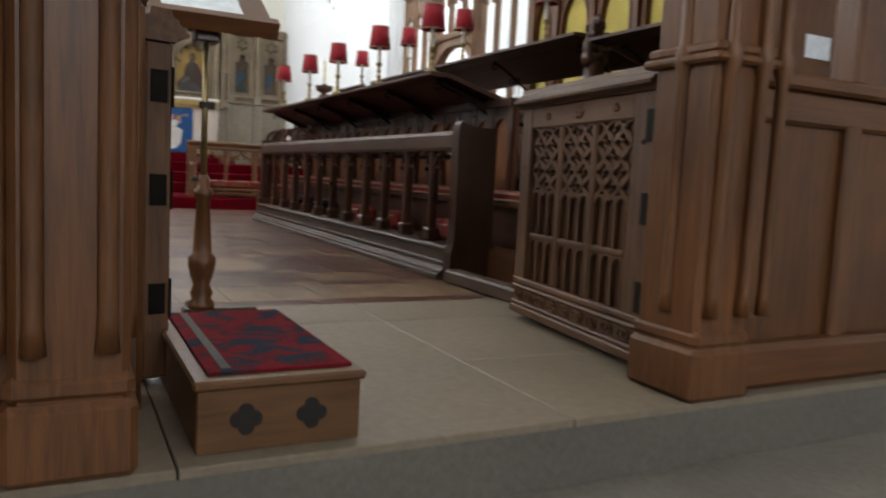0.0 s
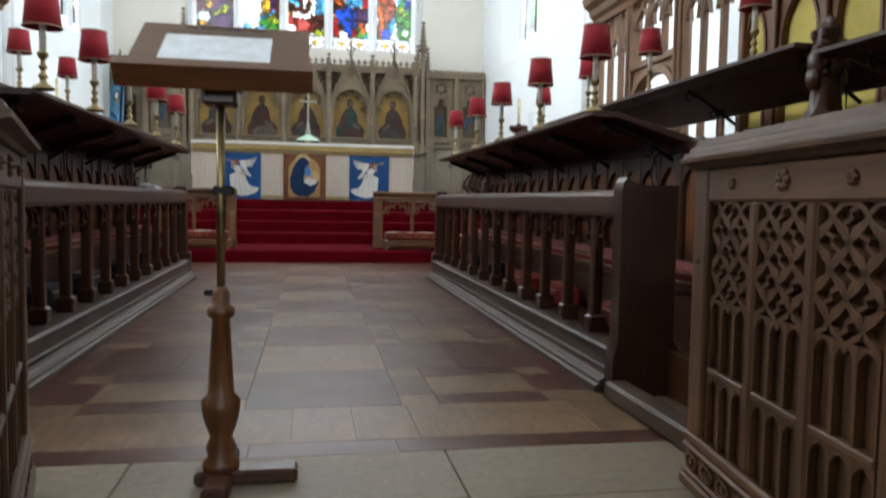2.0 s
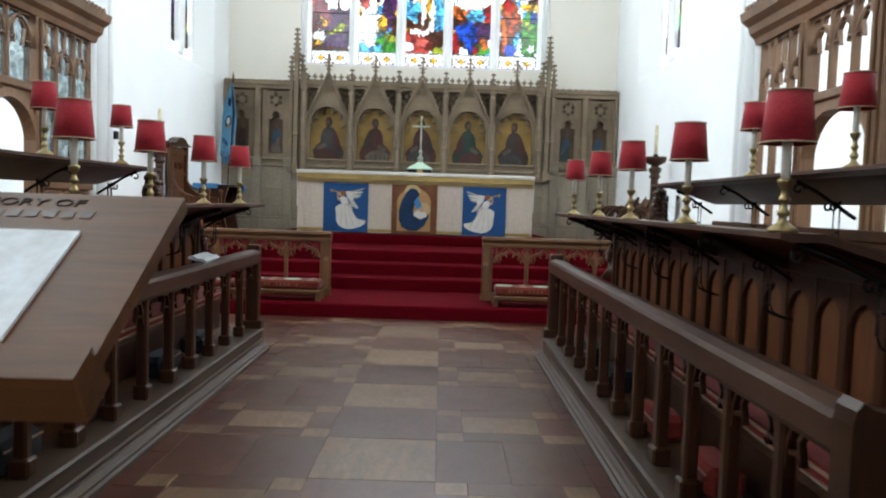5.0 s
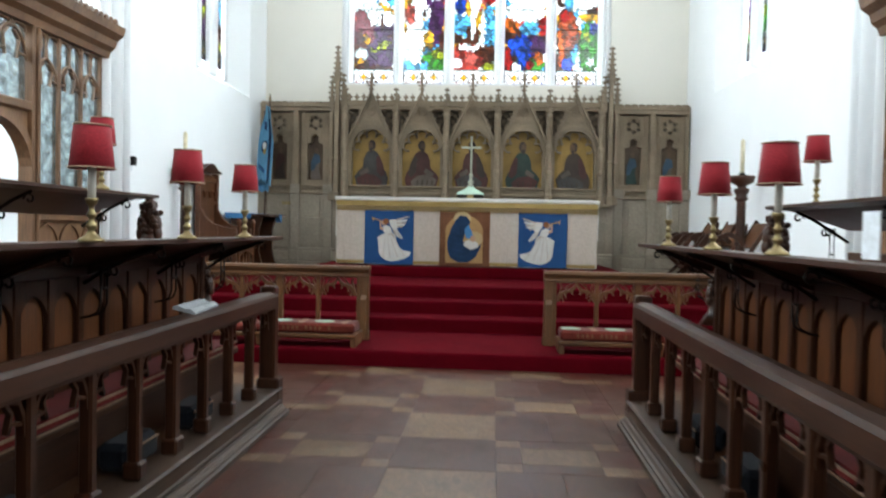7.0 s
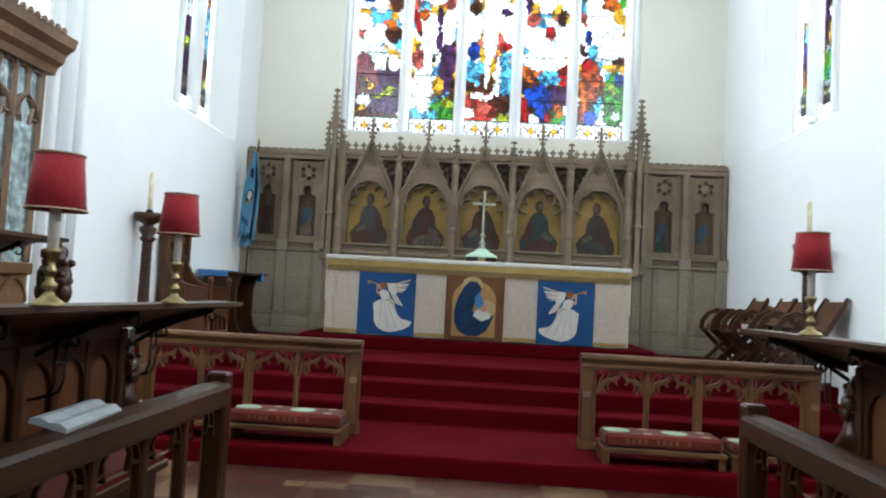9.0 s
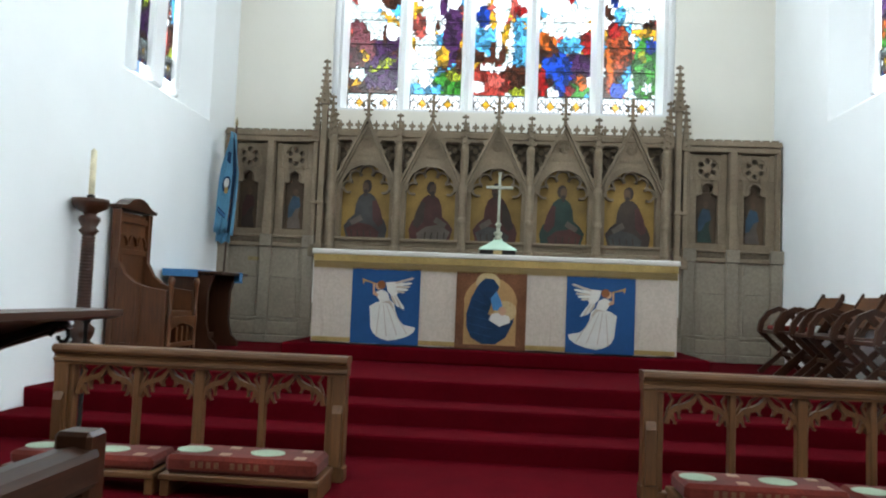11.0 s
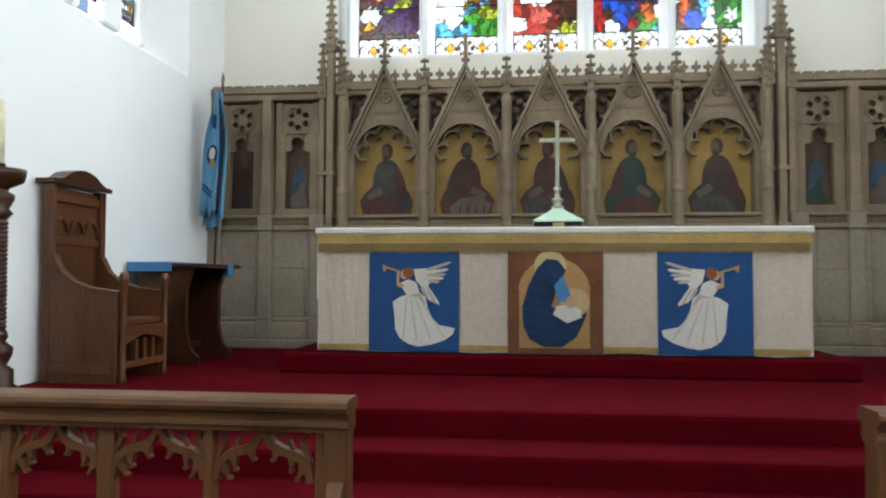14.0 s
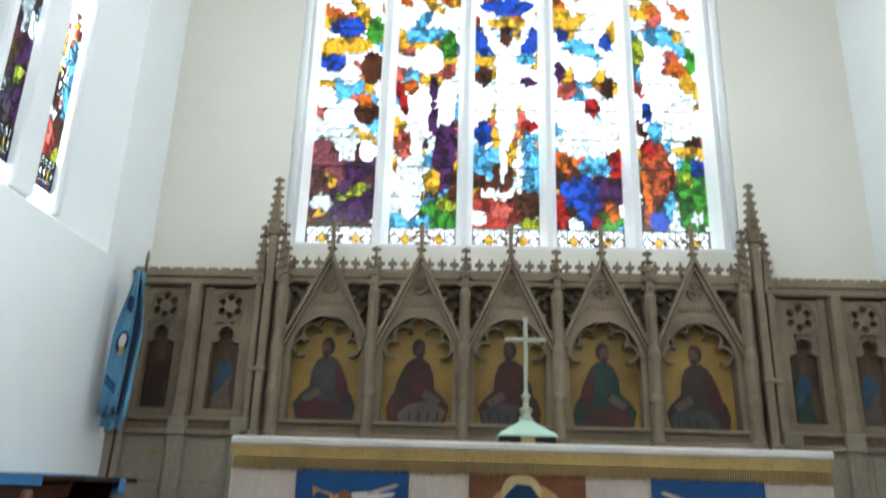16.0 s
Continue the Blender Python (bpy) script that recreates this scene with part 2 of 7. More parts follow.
BRASS = metal("aged_brass", (0.34, 0.26, 0.13), 0.36)
IRON = metal("dark_wrought_iron", (0.035, 0.032, 0.03), 0.5)
PEWTER = metal("tarnished_hinge", (0.018, 0.016, 0.013), 0.6)
LEAD = metal("window_lead", (0.05, 0.05, 0.05), 0.6)
CANDLE = stone("candle_wax", (0.76, 0.70, 0.50), 2.0, 0.5, 0.05, 0.05)
TUBE = stone("white_candle_tube", (0.72, 0.69, 0.62), 2.0, 0.5, 0.05, 0.05)
OLD_PAPER = stone("grey_white_paper", (0.36, 0.38, 0.40), 3.0, 0.8, 0.05, 0.1)
PAPER = stone("white_paper", (0.75, 0.79, 0.84), 3.0, 0.8, 0.05, 0.05)
BOOK_BLUE = cloth("blue_book_cover", (0.02, 0.035, 0.09), 200.0, 0.6)
BOOK_RED = cloth("red_book_cover", (0.20, 0.02, 0.02), 200.0, 0.6)
GRILLE = cloth("yellow_grille_cloth", (0.46, 0.36, 0.09), 110.0, 0.75, 0.1, 0.8)
MINT = cloth("pale_green_cloth", (0.45, 0.62, 0.50), 160.0, 0.85, 0.08)
GOLD_PAINT = stone("gold_ground_paint", (0.262, 0.160, 0.040), 5.0, 0.55, 0.3, 0.3)
BLACK = stone("black_and_opening_shade", (0.02, 0.016, 0.014), 5.0, 0.9, 0.1, 0.1)


def painted(name, c):
    return stone(name, shade_of(c, 0.72), 7.0, 0.6, 0.15, 0.35)


P_GREY, P_RED, P_PALE = painted("paint_slate", (0.075, 0.07, 0.07)), painted("paint_maroon", (0.10, 0.035, 0.03)), painted("paint_pale", (0.15, 0.12, 0.10))
P_BROWN = painted("paint_brown_ground", (0.115, 0.072, 0.042))
P_BLUE = painted("paint_blue", (0.05, 0.10, 0.16))
P_GREEN, P_DARK, P_FACE = painted("paint_green", (0.03, 0.06, 0.05)), painted("paint_umber", (0.06, 0.04, 0.03)), painted("paint_flesh", (0.145, 0.085, 0.052))

# ---------- mesh helpers ----------
AX = {"x": (0, 1, 2), "y": (1, 0, 2), "z": (2, 0, 1)}


def box(bm, x0, x1, y0, y1, z0, z1, bev=0.0):
    x0, x1, y0, y1 = min(x0, x1), max(x0, x1), min(y0, y1), max(y0, y1)
    m = Matrix.LocRotScale(((x0 + x1) / 2, (y0 + y1) / 2, (z0 + z1) / 2), None, (x1 - x0, y1 - y0, z1 - z0))
    vs = bmesh.ops.create_cube(bm, size=1.0, matrix=m)["verts"]
    if bev:
        es = list({e for v in vs for e in v.link_edges})
        bmesh.ops.bevel(bm, geom=es, offset=bev, segments=1, affect="EDGES")
    return bm


def at3(axis, a, u, v):
    p = [0, 0, 0]
    i, j, k = AX[axis]
    p[i], p[j], p[k] = a, u, v
    return p


def prism(bm, pts, axis, a, b):
    """A flat outline in the two other axes, drawn out along one axis from a to b."""
    lo, hi = [bm.verts.new(at3(axis, a, *p)) for p in pts], [bm.verts.new(at3(axis, b, *p)) for p in pts]
    n = len(pts)
    bm.faces.new(lo)
    bm.faces.new(hi[::-1])
    for k in range(n):
        bm.faces.new((lo[k], hi[k], hi[(k + 1) % n], lo[(k + 1) % n]))
    return bm


def band(bm, outer, inner, axis, a, b, closed=False):
    """A strip between two lines of equally many points, with depth."""
    g = [[bm.verts.new(at3(axis, d, *p)) for p in line] for line in (outer, inner) for d in (a, b)]
    oa, ob, ia, ib = g
    n = len(outer)
    for k in range(n if closed else n - 1):
        l = (k + 1) % n
        for q in ((oa[k], oa[l], ia[l], ia[k]), (ob[k], ib[k], ib[l], ob[l]), (oa[k], ob[k], ob[l], oa[l]), (ia[k], ia[l], ib[l], ib[k])):
            bm.faces.new(q)
    if not closed:
        for k in (0, n - 1):
            bm.faces.new((oa[k], ia[k], ib[k], ob[k]))
    return bm


def stroke(bm, line, width, axis, a, b):
    """A band of one width along a line."""
    out, inn = [], []
    for k, (u, v) in enumerate(line):
        p, q = line[max(k - 1, 0)], line[min(k + 1, len(line) - 1)]
        t = Vector((q[0] - p[0], q[1] - p[1])).normalized() * width / 2
        out.append((u - t.y, v + t.x))
        inn.append((u + t.y, v - t.x))
    return band(bm, out, inn, axis, a, b)


def lathe(bm, profile, cx=0.0, cy=0.0, segs=12):
    rings = []
    for r, z in profile:
        rings.append([bm.verts.new((cx + r * math.cos(2 * math.pi * k / segs), cy + r * math.sin(2 * math.pi * k / segs), z)) for k in range(segs)])
    for p, q in zip(rings, rings[1:]):
        for k in range(segs):
            bm.faces.new((p[k], p[(k + 1) % segs], q[(k + 1) % segs], q[k]))
    bm.faces.new(rings[0][::-1])
    bm.faces.new(rings[-1])
    return bm


def tube(bm, pts, r, segs=7):
    rings = []
    for k, p in enumerate(pts):
        t = (Vector(pts[min(k + 1, len(pts) - 1)]) - Vector(pts[max(k - 1, 0)])).normalized()
        s = t.orthogonal().normalized()
        w = t.cross(s)
        rings.append([bm.verts.new(Vector(p) + r * (math.cos(2 * math.pi * i / segs) * s + math.sin(2 * math.pi * i / segs) * w)) for i in range(segs)])
    for p, q in zip(rings, rings[1:]):
        off = min(range(segs), key=lambda o: (p[0].co - q[o].co).length)
        for k in range(segs):
            bm.faces.new((p[k], p[(k + 1) % segs], q[(k + 1 + off) % segs], q[(k + off) % segs]))
    bm.faces.new(rings[0][::-1])
    bm.faces.new(rings[-1])
    return bm


def oval(cx, cy, rx, ry, n=20, tilt=0.0):
    c, s = math.cos(radians(tilt)), math.sin(radians(tilt))
    return [(cx + rx * math.cos(a) * c - ry * math.sin(a) * s, cy + rx * math.cos(a) * s + ry * math.sin(a) * c) for a in (2 * math.pi * k / n for k in range(n))]


def arc(cx, cy, r, a0, a1, n=8):
    return [(cx + r * math.cos(radians(a0 + (a1 - a0) * k / n)), cy + r * math.sin(radians(a0 + (a1 - a0) * k / n))) for k in range(n + 1)]


def pointed(cx, half, spring, rise, n=8):
    """A pointed arch from the left foot over the tip to the right foot."""
    r = (half * half + rise * rise) / (2 * half)
    a = math.degrees(math.atan2(rise, r - half))
    left = arc(cx + r - half, spring, r, 180, 180 - a, n)
    return left + [(2 * cx - u, v) for u, v in left[-2::-1]]


def smooth(ob):
    for p in ob.data.polygons:
        p.use_smooth = True
    return ob


def mesh_of(name, bm, material):
    bmesh.ops.recalc_face_normals(bm, faces=bm.faces)
    me = bpy.data.meshes.new(name)
    bm.to_mesh(me)
    bm.free()
    me.materials.append(material)
    return me


def part(name, bm, material, parent, label="", round_it=False):
    ob = new(name, mesh_of(name, bm, material))
    if parent is not None:
        ob.parent = parent
    if label:
        ob["label"] = label
    return smooth(ob) if round_it else ob


def solid(name, bm, material, label, category, kind="structure", group=""):
    return tagged(part(name, bm, material, None), label, category, group, kind)


def thing(name, label, category, at=(0, 0, 0), turn=0.0, group="", kind=""):
    ob = new(name)
    ob.empty_display_size = 0.1
    ob.matrix_basis = pose(*at, 0, 0, turn)
    return tagged(ob, label, category, group, kind)


def B(*boxes, bev=0.0):
    bm = bmesh.new()
    for b in boxes:
        box(bm, *b, bev)
    return bm

# ---------- the plan ----------
XL, XR, YE = -2.86, 4.54, 17.1       # chancel walls and east wall
CX = 0.99                            # middle of the choir
RC = 0.857                           # middle of the reredos
RISE = 0.155
STEP_Y = (10.95, 12.34, 12.76, 13.16)
SANCT = 4 * RISE                     # sanctuary floor
TOP = 9.0

# ---------- setting ----------
solid("floor", B((XL - 4.2, XR + 4.2, 2.07, 17.6, -0.6, -0.02)), JOINT, "stone chancel floor bed under the tiles", "floor")
solid("floor_nave", B((XL - 4.2, XR + 4.2, -9, 0.62, -0.9, -0.51)), SLAB_GREY, "grey worn stone nave floor", "floor")
solid("step_1", B((XL - 4.2, XR + 4.2, 0.62, 1.25, -0.9, -0.34), bev=0.008), SLAB_GREY, "worn grey stone step below the chancel", "step")
solid("step_2", B((XL - 4.2, XR + 4.2, 1.25, 2.07, -0.9, -0.17), bev=0.008), SLAB_GREY, "worn stained stone step below the chancel", "step")
# roof is out of view; a plain lid is added to close the room
solid("ceiling", B((XL - 4.5, XR + 4.5, -9.2, 18.2, TOP, TOP + 0.2)), CREAM, "plain pale unseen ceiling added to close the church", "ceiling")

# carpeted altar steps
bm = bmesh.new()
pts = [(STEP_Y[0], 0.0)]
for k, y in enumerate(STEP_Y):
    z0, z1 = k * RISE, (k + 1) * RISE
    pts += [(y, z0), (y - 0.012, z1 - 0.03), (y - 0.008, z1 - 0.008), (y + 0.012, z1)]
pts += [(17.05, SANCT), (17.05, 0.0)]
prism(bm, pts[1:], "x", XL + 0.002, XR - 0.002)
solid("carpeted_steps", bm, CARPET, "deep red carpet laid over the altar steps and sanctuary", "steps")
bm = B((-1.33, 3.07, 14.675, 16.6, SANCT + 0.001, SANCT + RISE), bev=0.015)
solid("altar_footpace", bm, CARPET, "red carpeted platform under the altar", "step")


def wall_with_holes(name, axis, a, b, u0, u1, v0, v1, holes, material, label):
    """A wall across one axis with right-angled openings (u0, u1, v0, v1)."""
    us = sorted({u0, u1, *(h[0] for h in holes), *(h[1] for h in holes)})
    vs = sorted({v0, v1, *(h[2] for h in holes), *(h[3] for h in holes)})
    bm = bmesh.new()
    for p, q in zip(us, us[1:]):
        run = None
        for r, s in zip(vs, vs[1:]):
            inside = any(h[0] < (p + q) / 2 < h[1] and h[2] < (r + s) / 2 < h[3] for h in holes)
            if not inside:
                run = (run[0], s) if run else (r, s)
            if (inside or s == vs[-1]) and run:
                lo, hi = at3(axis, a, p, run[0]), at3(axis, b, q, run[1])
                box(bm, lo[0], hi[0], lo[1], hi[1], min(lo[2], hi[2]), max(lo[2], hi[2]))
                run = None
    bmesh.ops.remove_doubles(bm, verts=bm.verts, dist=0.0005)
    return solid(name, bm, material, label, "wall")


# east wall with the great window
WX0, WX1, WZ0, WZ1 = RC - 2.36, RC + 2.36, 3.86, 8.2
wall_with_holes("wall_east", "y", YE, YE + 0.7, XL - 0.9, XR + 0.9, -0.5, TOP, [(WX0, WX1, WZ0, WZ1)], CREAM, "cream plastered east wall round the great window")
# side walls: arches to the aisles, sanctuary windows, clerestory assumed out of view
SWY = {"north": (14.50, 15.67), "south": (13.80, 14.95)}
for side, x, s in (("north", XL, -1), ("south", XR, 1)):
    y1 = 11.45 if s < 0 else 10.45
    swa, swb = SWY[side]
    holes = [(2.6, y1, -0.5, 5.6), (swa - 0.53, swb + 0.53, 3.45, 7.0), (3.6, 10.4, 6.7, 8.1)]
    wall_with_holes("wall_" + side, "x", x, x + s * 0.55, 2.2, YE, -0.5, TOP, holes, PLASTER, "white limewashed %s chancel wall" % side)
    bm = bmesh.new()
    prism(bm, [(x + s * 0.002, 3.4505), (x + s * 0.45, 3.74), (x + s * 0.549, 3.74), (x + s * 0.549, 3.4505)], "y", swa - 0.529, swb + 0.529)
    for k, (e, d) in enumerate(((swa, -0.529), (swb, 0.529))):
        solid("window_splay_%s_%d" % (side, k + 1), prism(bmesh.new(), [(x + s * 0.001, e + d), (x + s * 0.34, e), (x + s * 0.548, e), (x + s * 0.548, e + d)], "z", 3.4506, 6.999), PLASTER, "slanting white window reveal", "reveal")
    solid("window_sill_" + side, bm, PLASTER, "sloping white window sill", "sill")
    # attached shafts beside the arch
    for k, (dy, r) in enumerate(((0.10, 0.055), (0.32, 0.085), (0.56, 0.055))):
        bm = lathe(bmesh.new(), [(r, 0.0), (r, TOP - 0.01)], x, y1 + dy, 14)
        smooth(solid("shaft_%s_%d" % (side, k + 1), bm, PLASTER, "slender white attached wall shaft", "column"))
    # aisle shell beyond the arch
    xa = x + s * 3.6
    ah = [(5.0 + 2.2 * k, 6.6 + 2.2 * k, 1.9, 4.7) for k in range(3)]
    wall_with_holes("wall_aisle_" + side, "x", xa, xa + s * 0.4, 1.6, 14.0, -0.5, 5.8, ah, PLASTER, "white aisle wall with tall windows")
    e0, e1 = x + s * 0.55, xa
    solid("ceiling_aisle_" + side, B((e0, xa + s * 0.4, 1.6, 14.0, 5.8, 5.95)), CREAM, "plain aisle ceiling", "ceiling")
    for k, y in enumerate((1.6, 13.7)):
        solid("wall_aisle_end_%s_%d" % (side, k + 1), B((e0 + s * 0.002, xa - s * 0.002, y, y + 0.3, -0.5, 5.8)), PLASTER, "plain white aisle end wall", "wall")
# nave shell behind the camera
for name, b in (("wall_nave_north", (-5.4, -5.0, -9, 1.6, -0.9, TOP)), ("wall_nave_south", (6.7, 7.1, -9, 1.6, -0.9, TOP)),
                ("wall_arch_north", (-5.4, -1.3, 1.7, 2.19, 2.6, TOP)), ("wall_arch_south", (3.3, 7.1, 1.7, 2.19, 2.6, TOP))):
    solid(name, B(b), PLASTER, "white limewashed wall of the nave", "wall")
wall_with_holes("wall_west", "y", -9.4, -9.0, -5.4, 7.1, -0.9, TOP, [(-1.7, 3.3, 2.8, 7.2)], PLASTER, "unseen white west wall with an assumed large window")

bm = bmesh.new()
prism(bm, [(-4.0, 2.0), (6.0, 2.0), (6.0, 12.0), (-4.0, 12.0)], "y", 19.6, 19.7)
solid("backdrop", bm, SKY, "bright overcast sky beyond the east window", "sky")

# ---------- floor tiles ----------
# pieces come at the end; the pattern is set here
TILE_X0, TILE_X1, TILE_Y0, TILE_Y1 = -0.19, 2.17, 3.75, 10.94
TILE_ROW = 0.618


def tile_field():
    """Rectangles (x0, x1, y0, y1, kind) of the paving between the stalls."""
    out = []
    for k in range(5):
        w = (TILE_X1 - TILE_X0) / 5
        out.append((TILE_X0 + k * w, TILE_X0 + (k + 1) * w, TILE_Y0, 3.88, "dark"))
    for k in range(11):
        w = (TILE_X1 - TILE_X0) / 11
        out.append((TILE_X0 + k * w, TILE_X0 + (k + 1) * w, 3.88, 4.29, "light"))
    y = 4.29
    row = 0
    while y < TILE_Y1 - 0.01:
        h = min(TILE_ROW, TILE_Y1 - y)
        full = h > 0.55
        lit = row % 2 == 1
        out.append((0.70, 1.30, y, y + h, "light" if lit else "dark"))
        for s in (1, -1):
            def put(d0, d1, q0, q1, kind):
                if q0 < h - 0.01:
                    a, b = 1.0 + s * d0, 1.0 + s * d1
                    out.append((min(a, b), max(a, b), y + q0, y + min(q1, h), kind))
            if lit:
                put(0.30, 0.66, 0, TILE_ROW, "dark")
                put(0.66, 1.05, 0, TILE_ROW, "dark")
                put(1.05, 1.175, 0, 0.3, "red")
                put(1.05, 1.175, 0.3, TILE_ROW, "dark")
            else:
                for q in (0.0, 0.468):
                    put(0.30, 0.45, q, q + 0.15, "light")
                    put(0.45, 0.90, q, q + 0.15, "dark")
                    put(0.90, 1.05, q, q + 0.15, "light")
                put(0.30, 0.45, 0.15, 0.468, "dark")
                put(0.45, 0.90, 0.15, 0.468, "light")
                put(0.90, 1.175, 0.15, 0.468, "red")
                for q in (0.0, 0.468):
                    put(1.05, 1.175, q, q + 0.15, "red" if q else "light")
            # the cross passage before the altar steps is paved to both sides
            if y > 9.0:
                for i in range(4):
                    d0 = 1.177 + 0.46 * i
                    if (i + lit) % 2:
                        put(d0, d0 + 0.46, 0, TILE_ROW, "dark")
                    else:
                        put(d0, d0 + 0.15, 0, 0.15, "light")
                        put(d0 + 0.15, d0 + 0.46, 0, 0.15, "red")
                        put(d0, d0 + 0.46, 0.15, 0.468, "light" if i % 3 else "dark")
                        put(d0, d0 + 0.31, 0.468, TILE_ROW, "dark")
                        put(d0 + 0.31, d0 + 0.46, 0.468, TILE_ROW, "light")
        y += TILE_ROW
        row += 1
    return out


BROWN_FLOOR = stone("brown_stone_floor", (0.12, 0.075, 0.055), 4.0, 0.45, 0.2, 0.25)
# side floors under the stalls and beyond
SIDE_Y = 4.29 + 8 * TILE_ROW
SIDE_N, SIDE_S = 1.0 - 1.177 - 4 * 0.46, 1.0 + 1.177 + 4 * 0.46
solid("floor_stalls_north", B((XL - 4, TILE_X0 - 0.002, TILE_Y0, SIDE_Y - 0.001, -0.05, 0.0), (XL - 4, SIDE_N - 0.001, SIDE_Y - 0.001, 10.94, -0.05, 0.0)), BROWN_FLOOR, "brown stone floor under the choir stalls", "floor")
solid("floor_stalls_south", B((TILE_X1 + 0.002, XR + 4, TILE_Y0, SIDE_Y - 0.001, -0.05, 0.0), (SIDE_S + 0.001, XR + 4, SIDE_Y - 0.001, 10.94, -0.05, 0.0)), BROWN_FLOOR, "brown stone floor under the choir stalls", "floor")


# ---------- sanctuary: reredos ----------
reredos = thing("reredos", "carved brown stone reredos with gabled niches and gold paintings", "reredos", (RC, 16.78, SANCT))
# local: x from the middle, y 0 at the front plane (behind is +), z above the sanctuary floor
Z = lambda z: z - SANCT
WINGS = ((-3.70, -2.42), (2.44, 3.66))
part("backing", B((-3.70, 3.66, 0.16, 0.31, 0, Z(3.36)), (-2.3, 2.3, 0.16, 0.31, Z(3.36), Z(3.46))), REREDOS_CARVED, reredos)
# dado blocks with open joints
for x0, x1 in ((-3.70, 3.66),):
    for name, y, z0, z1 in (("plinth", -0.12, 0, 0.10), ("plinth_course", -0.09, 0.10, 0.28), ("plinth_moulding", -0.06, 0.28, 0.33)):
        part(name, B((x0, x1, y, 0.16, z0, z1), bev=0.012), REREDOS_PALE, reredos)
    cuts = [-3.70, -3.17, -2.62, -2.2, -1.4, -0.6, 0.2, 1.0, 1.8, 2.3, 2.68, 3.2, 3.66]
    for k, (p, q) in enumerate(zip(cuts, cuts[1:])):
        for r, t in ((0.335, 0.862), (0.864, 1.27)):
            part("dado_block", B((p + 0.0012, q - 0.0012, -0.01, 0.158, r, t), bev=0.003), REREDOS_PALE, reredos)
for name, y, z0, z1 in (("string_course", -0.05, 1.272, 1.33), ("frieze", -0.02, 1.33, 1.40), ("string_course", -0.06, 1.40, 1.44)):
    part(name, B((-3.71, 3.67, y, 0.16, z0, z1), bev=0.01), REREDOS, reredos)
part("brass_plate", B((-3.30, -3.12, -0.016, -0.009, 1.08, 1.13)), BRASS, reredos, "small brass plate on the stone dado")


def foil_ring(bm, cx, cz, r, lobes, a, b, width=0.02):
    for k in range(lobes):
        t = 2 * math.pi * k / lobes + math.pi / lobes
        c = (cx + r * 0.52 * math.cos(t), cz + r * 0.52 * math.sin(t))
        o, i = oval(*c, r * 0.45, r * 0.45, 12), oval(*c, r * 0.45 - width, r * 0.45 - width, 12)
        band(bm, o, i, "y", a, b, True)
    band(bm, oval(cx, cz, r, r, 20), oval(cx, cz, r - width, r - width, 20), "y", a, b, True)


def painted_figure(parent, cx, z0, w, h, robe, lap, turn=1):
    """A seated shape on the gold ground, flat as a painting."""
    y = 0.128
    def shape(pts, mat, d, name):
        part(name, prism(bmesh.new(), pts, "y", y - d, y - d + 0.002), mat, parent)
    Q = lambda pts: [(cx + turn * u * w, z0 + v * h) for u, v in pts][::turn]
    shape(Q([(-0.40, 0.0), (-0.36, 0.12), (-0.42, 0.28), (-0.46, 0.36), (-0.36, 0.44), (-0.24, 0.50), (-0.22, 0.62), (-0.16, 0.71), (-0.06, 0.755), (0.07, 0.755), (0.17, 0.71), (0.24, 0.60), (0.27, 0.50), (0.38, 0.44), (0.44, 0.34), (0.40, 0.20), (0.42, 0.08), (0.36, 0.0)]), robe, 0.003, "robe")
    shape(Q([(-0.28, 0.03), (-0.33, 0.22), (-0.41, 0.33), (-0.18, 0.41), (0.10, 0.38), (0.28, 0.30), (0.20, 0.12), (0.26, 0.02)]), lap, 0.006, "drapery")
    shape(Q([(0.14, 0.44), (0.12, 0.66), (0.20, 0.68), (0.30, 0.55), (0.36, 0.40), (0.26, 0.36)]), P_RED if robe is not P_RED else P_DARK, 0.0075, "mantle")
    shape(Q([(-0.34, 0.42), (-0.12, 0.50), (-0.06, 0.44), (-0.28, 0.37)]), P_PALE, 0.0085, "book")
    for k in range(4):
        u = -0.26 + 0.13 * k
        shape(Q([(u, 0.04), (u - 0.05, 0.32), (u - 0.025, 0.32), (u + 0.025, 0.04)]), P_DARK, 0.0095, "fold_line")
    shape(Q(oval(0.0, 0.835, 0.098, 0.078, 14)), P_DARK, 0.0045, "hair")
    shape(Q(oval(-0.03, 0.815, 0.066, 0.068, 14)), P_FACE, 0.0085, "head")
    shape(Q([(-0.075, 0.785), (-0.03, 0.80), (0.02, 0.785), (0.0, 0.725), (-0.05, 0.715)]), P_DARK, 0.0100, "beard")


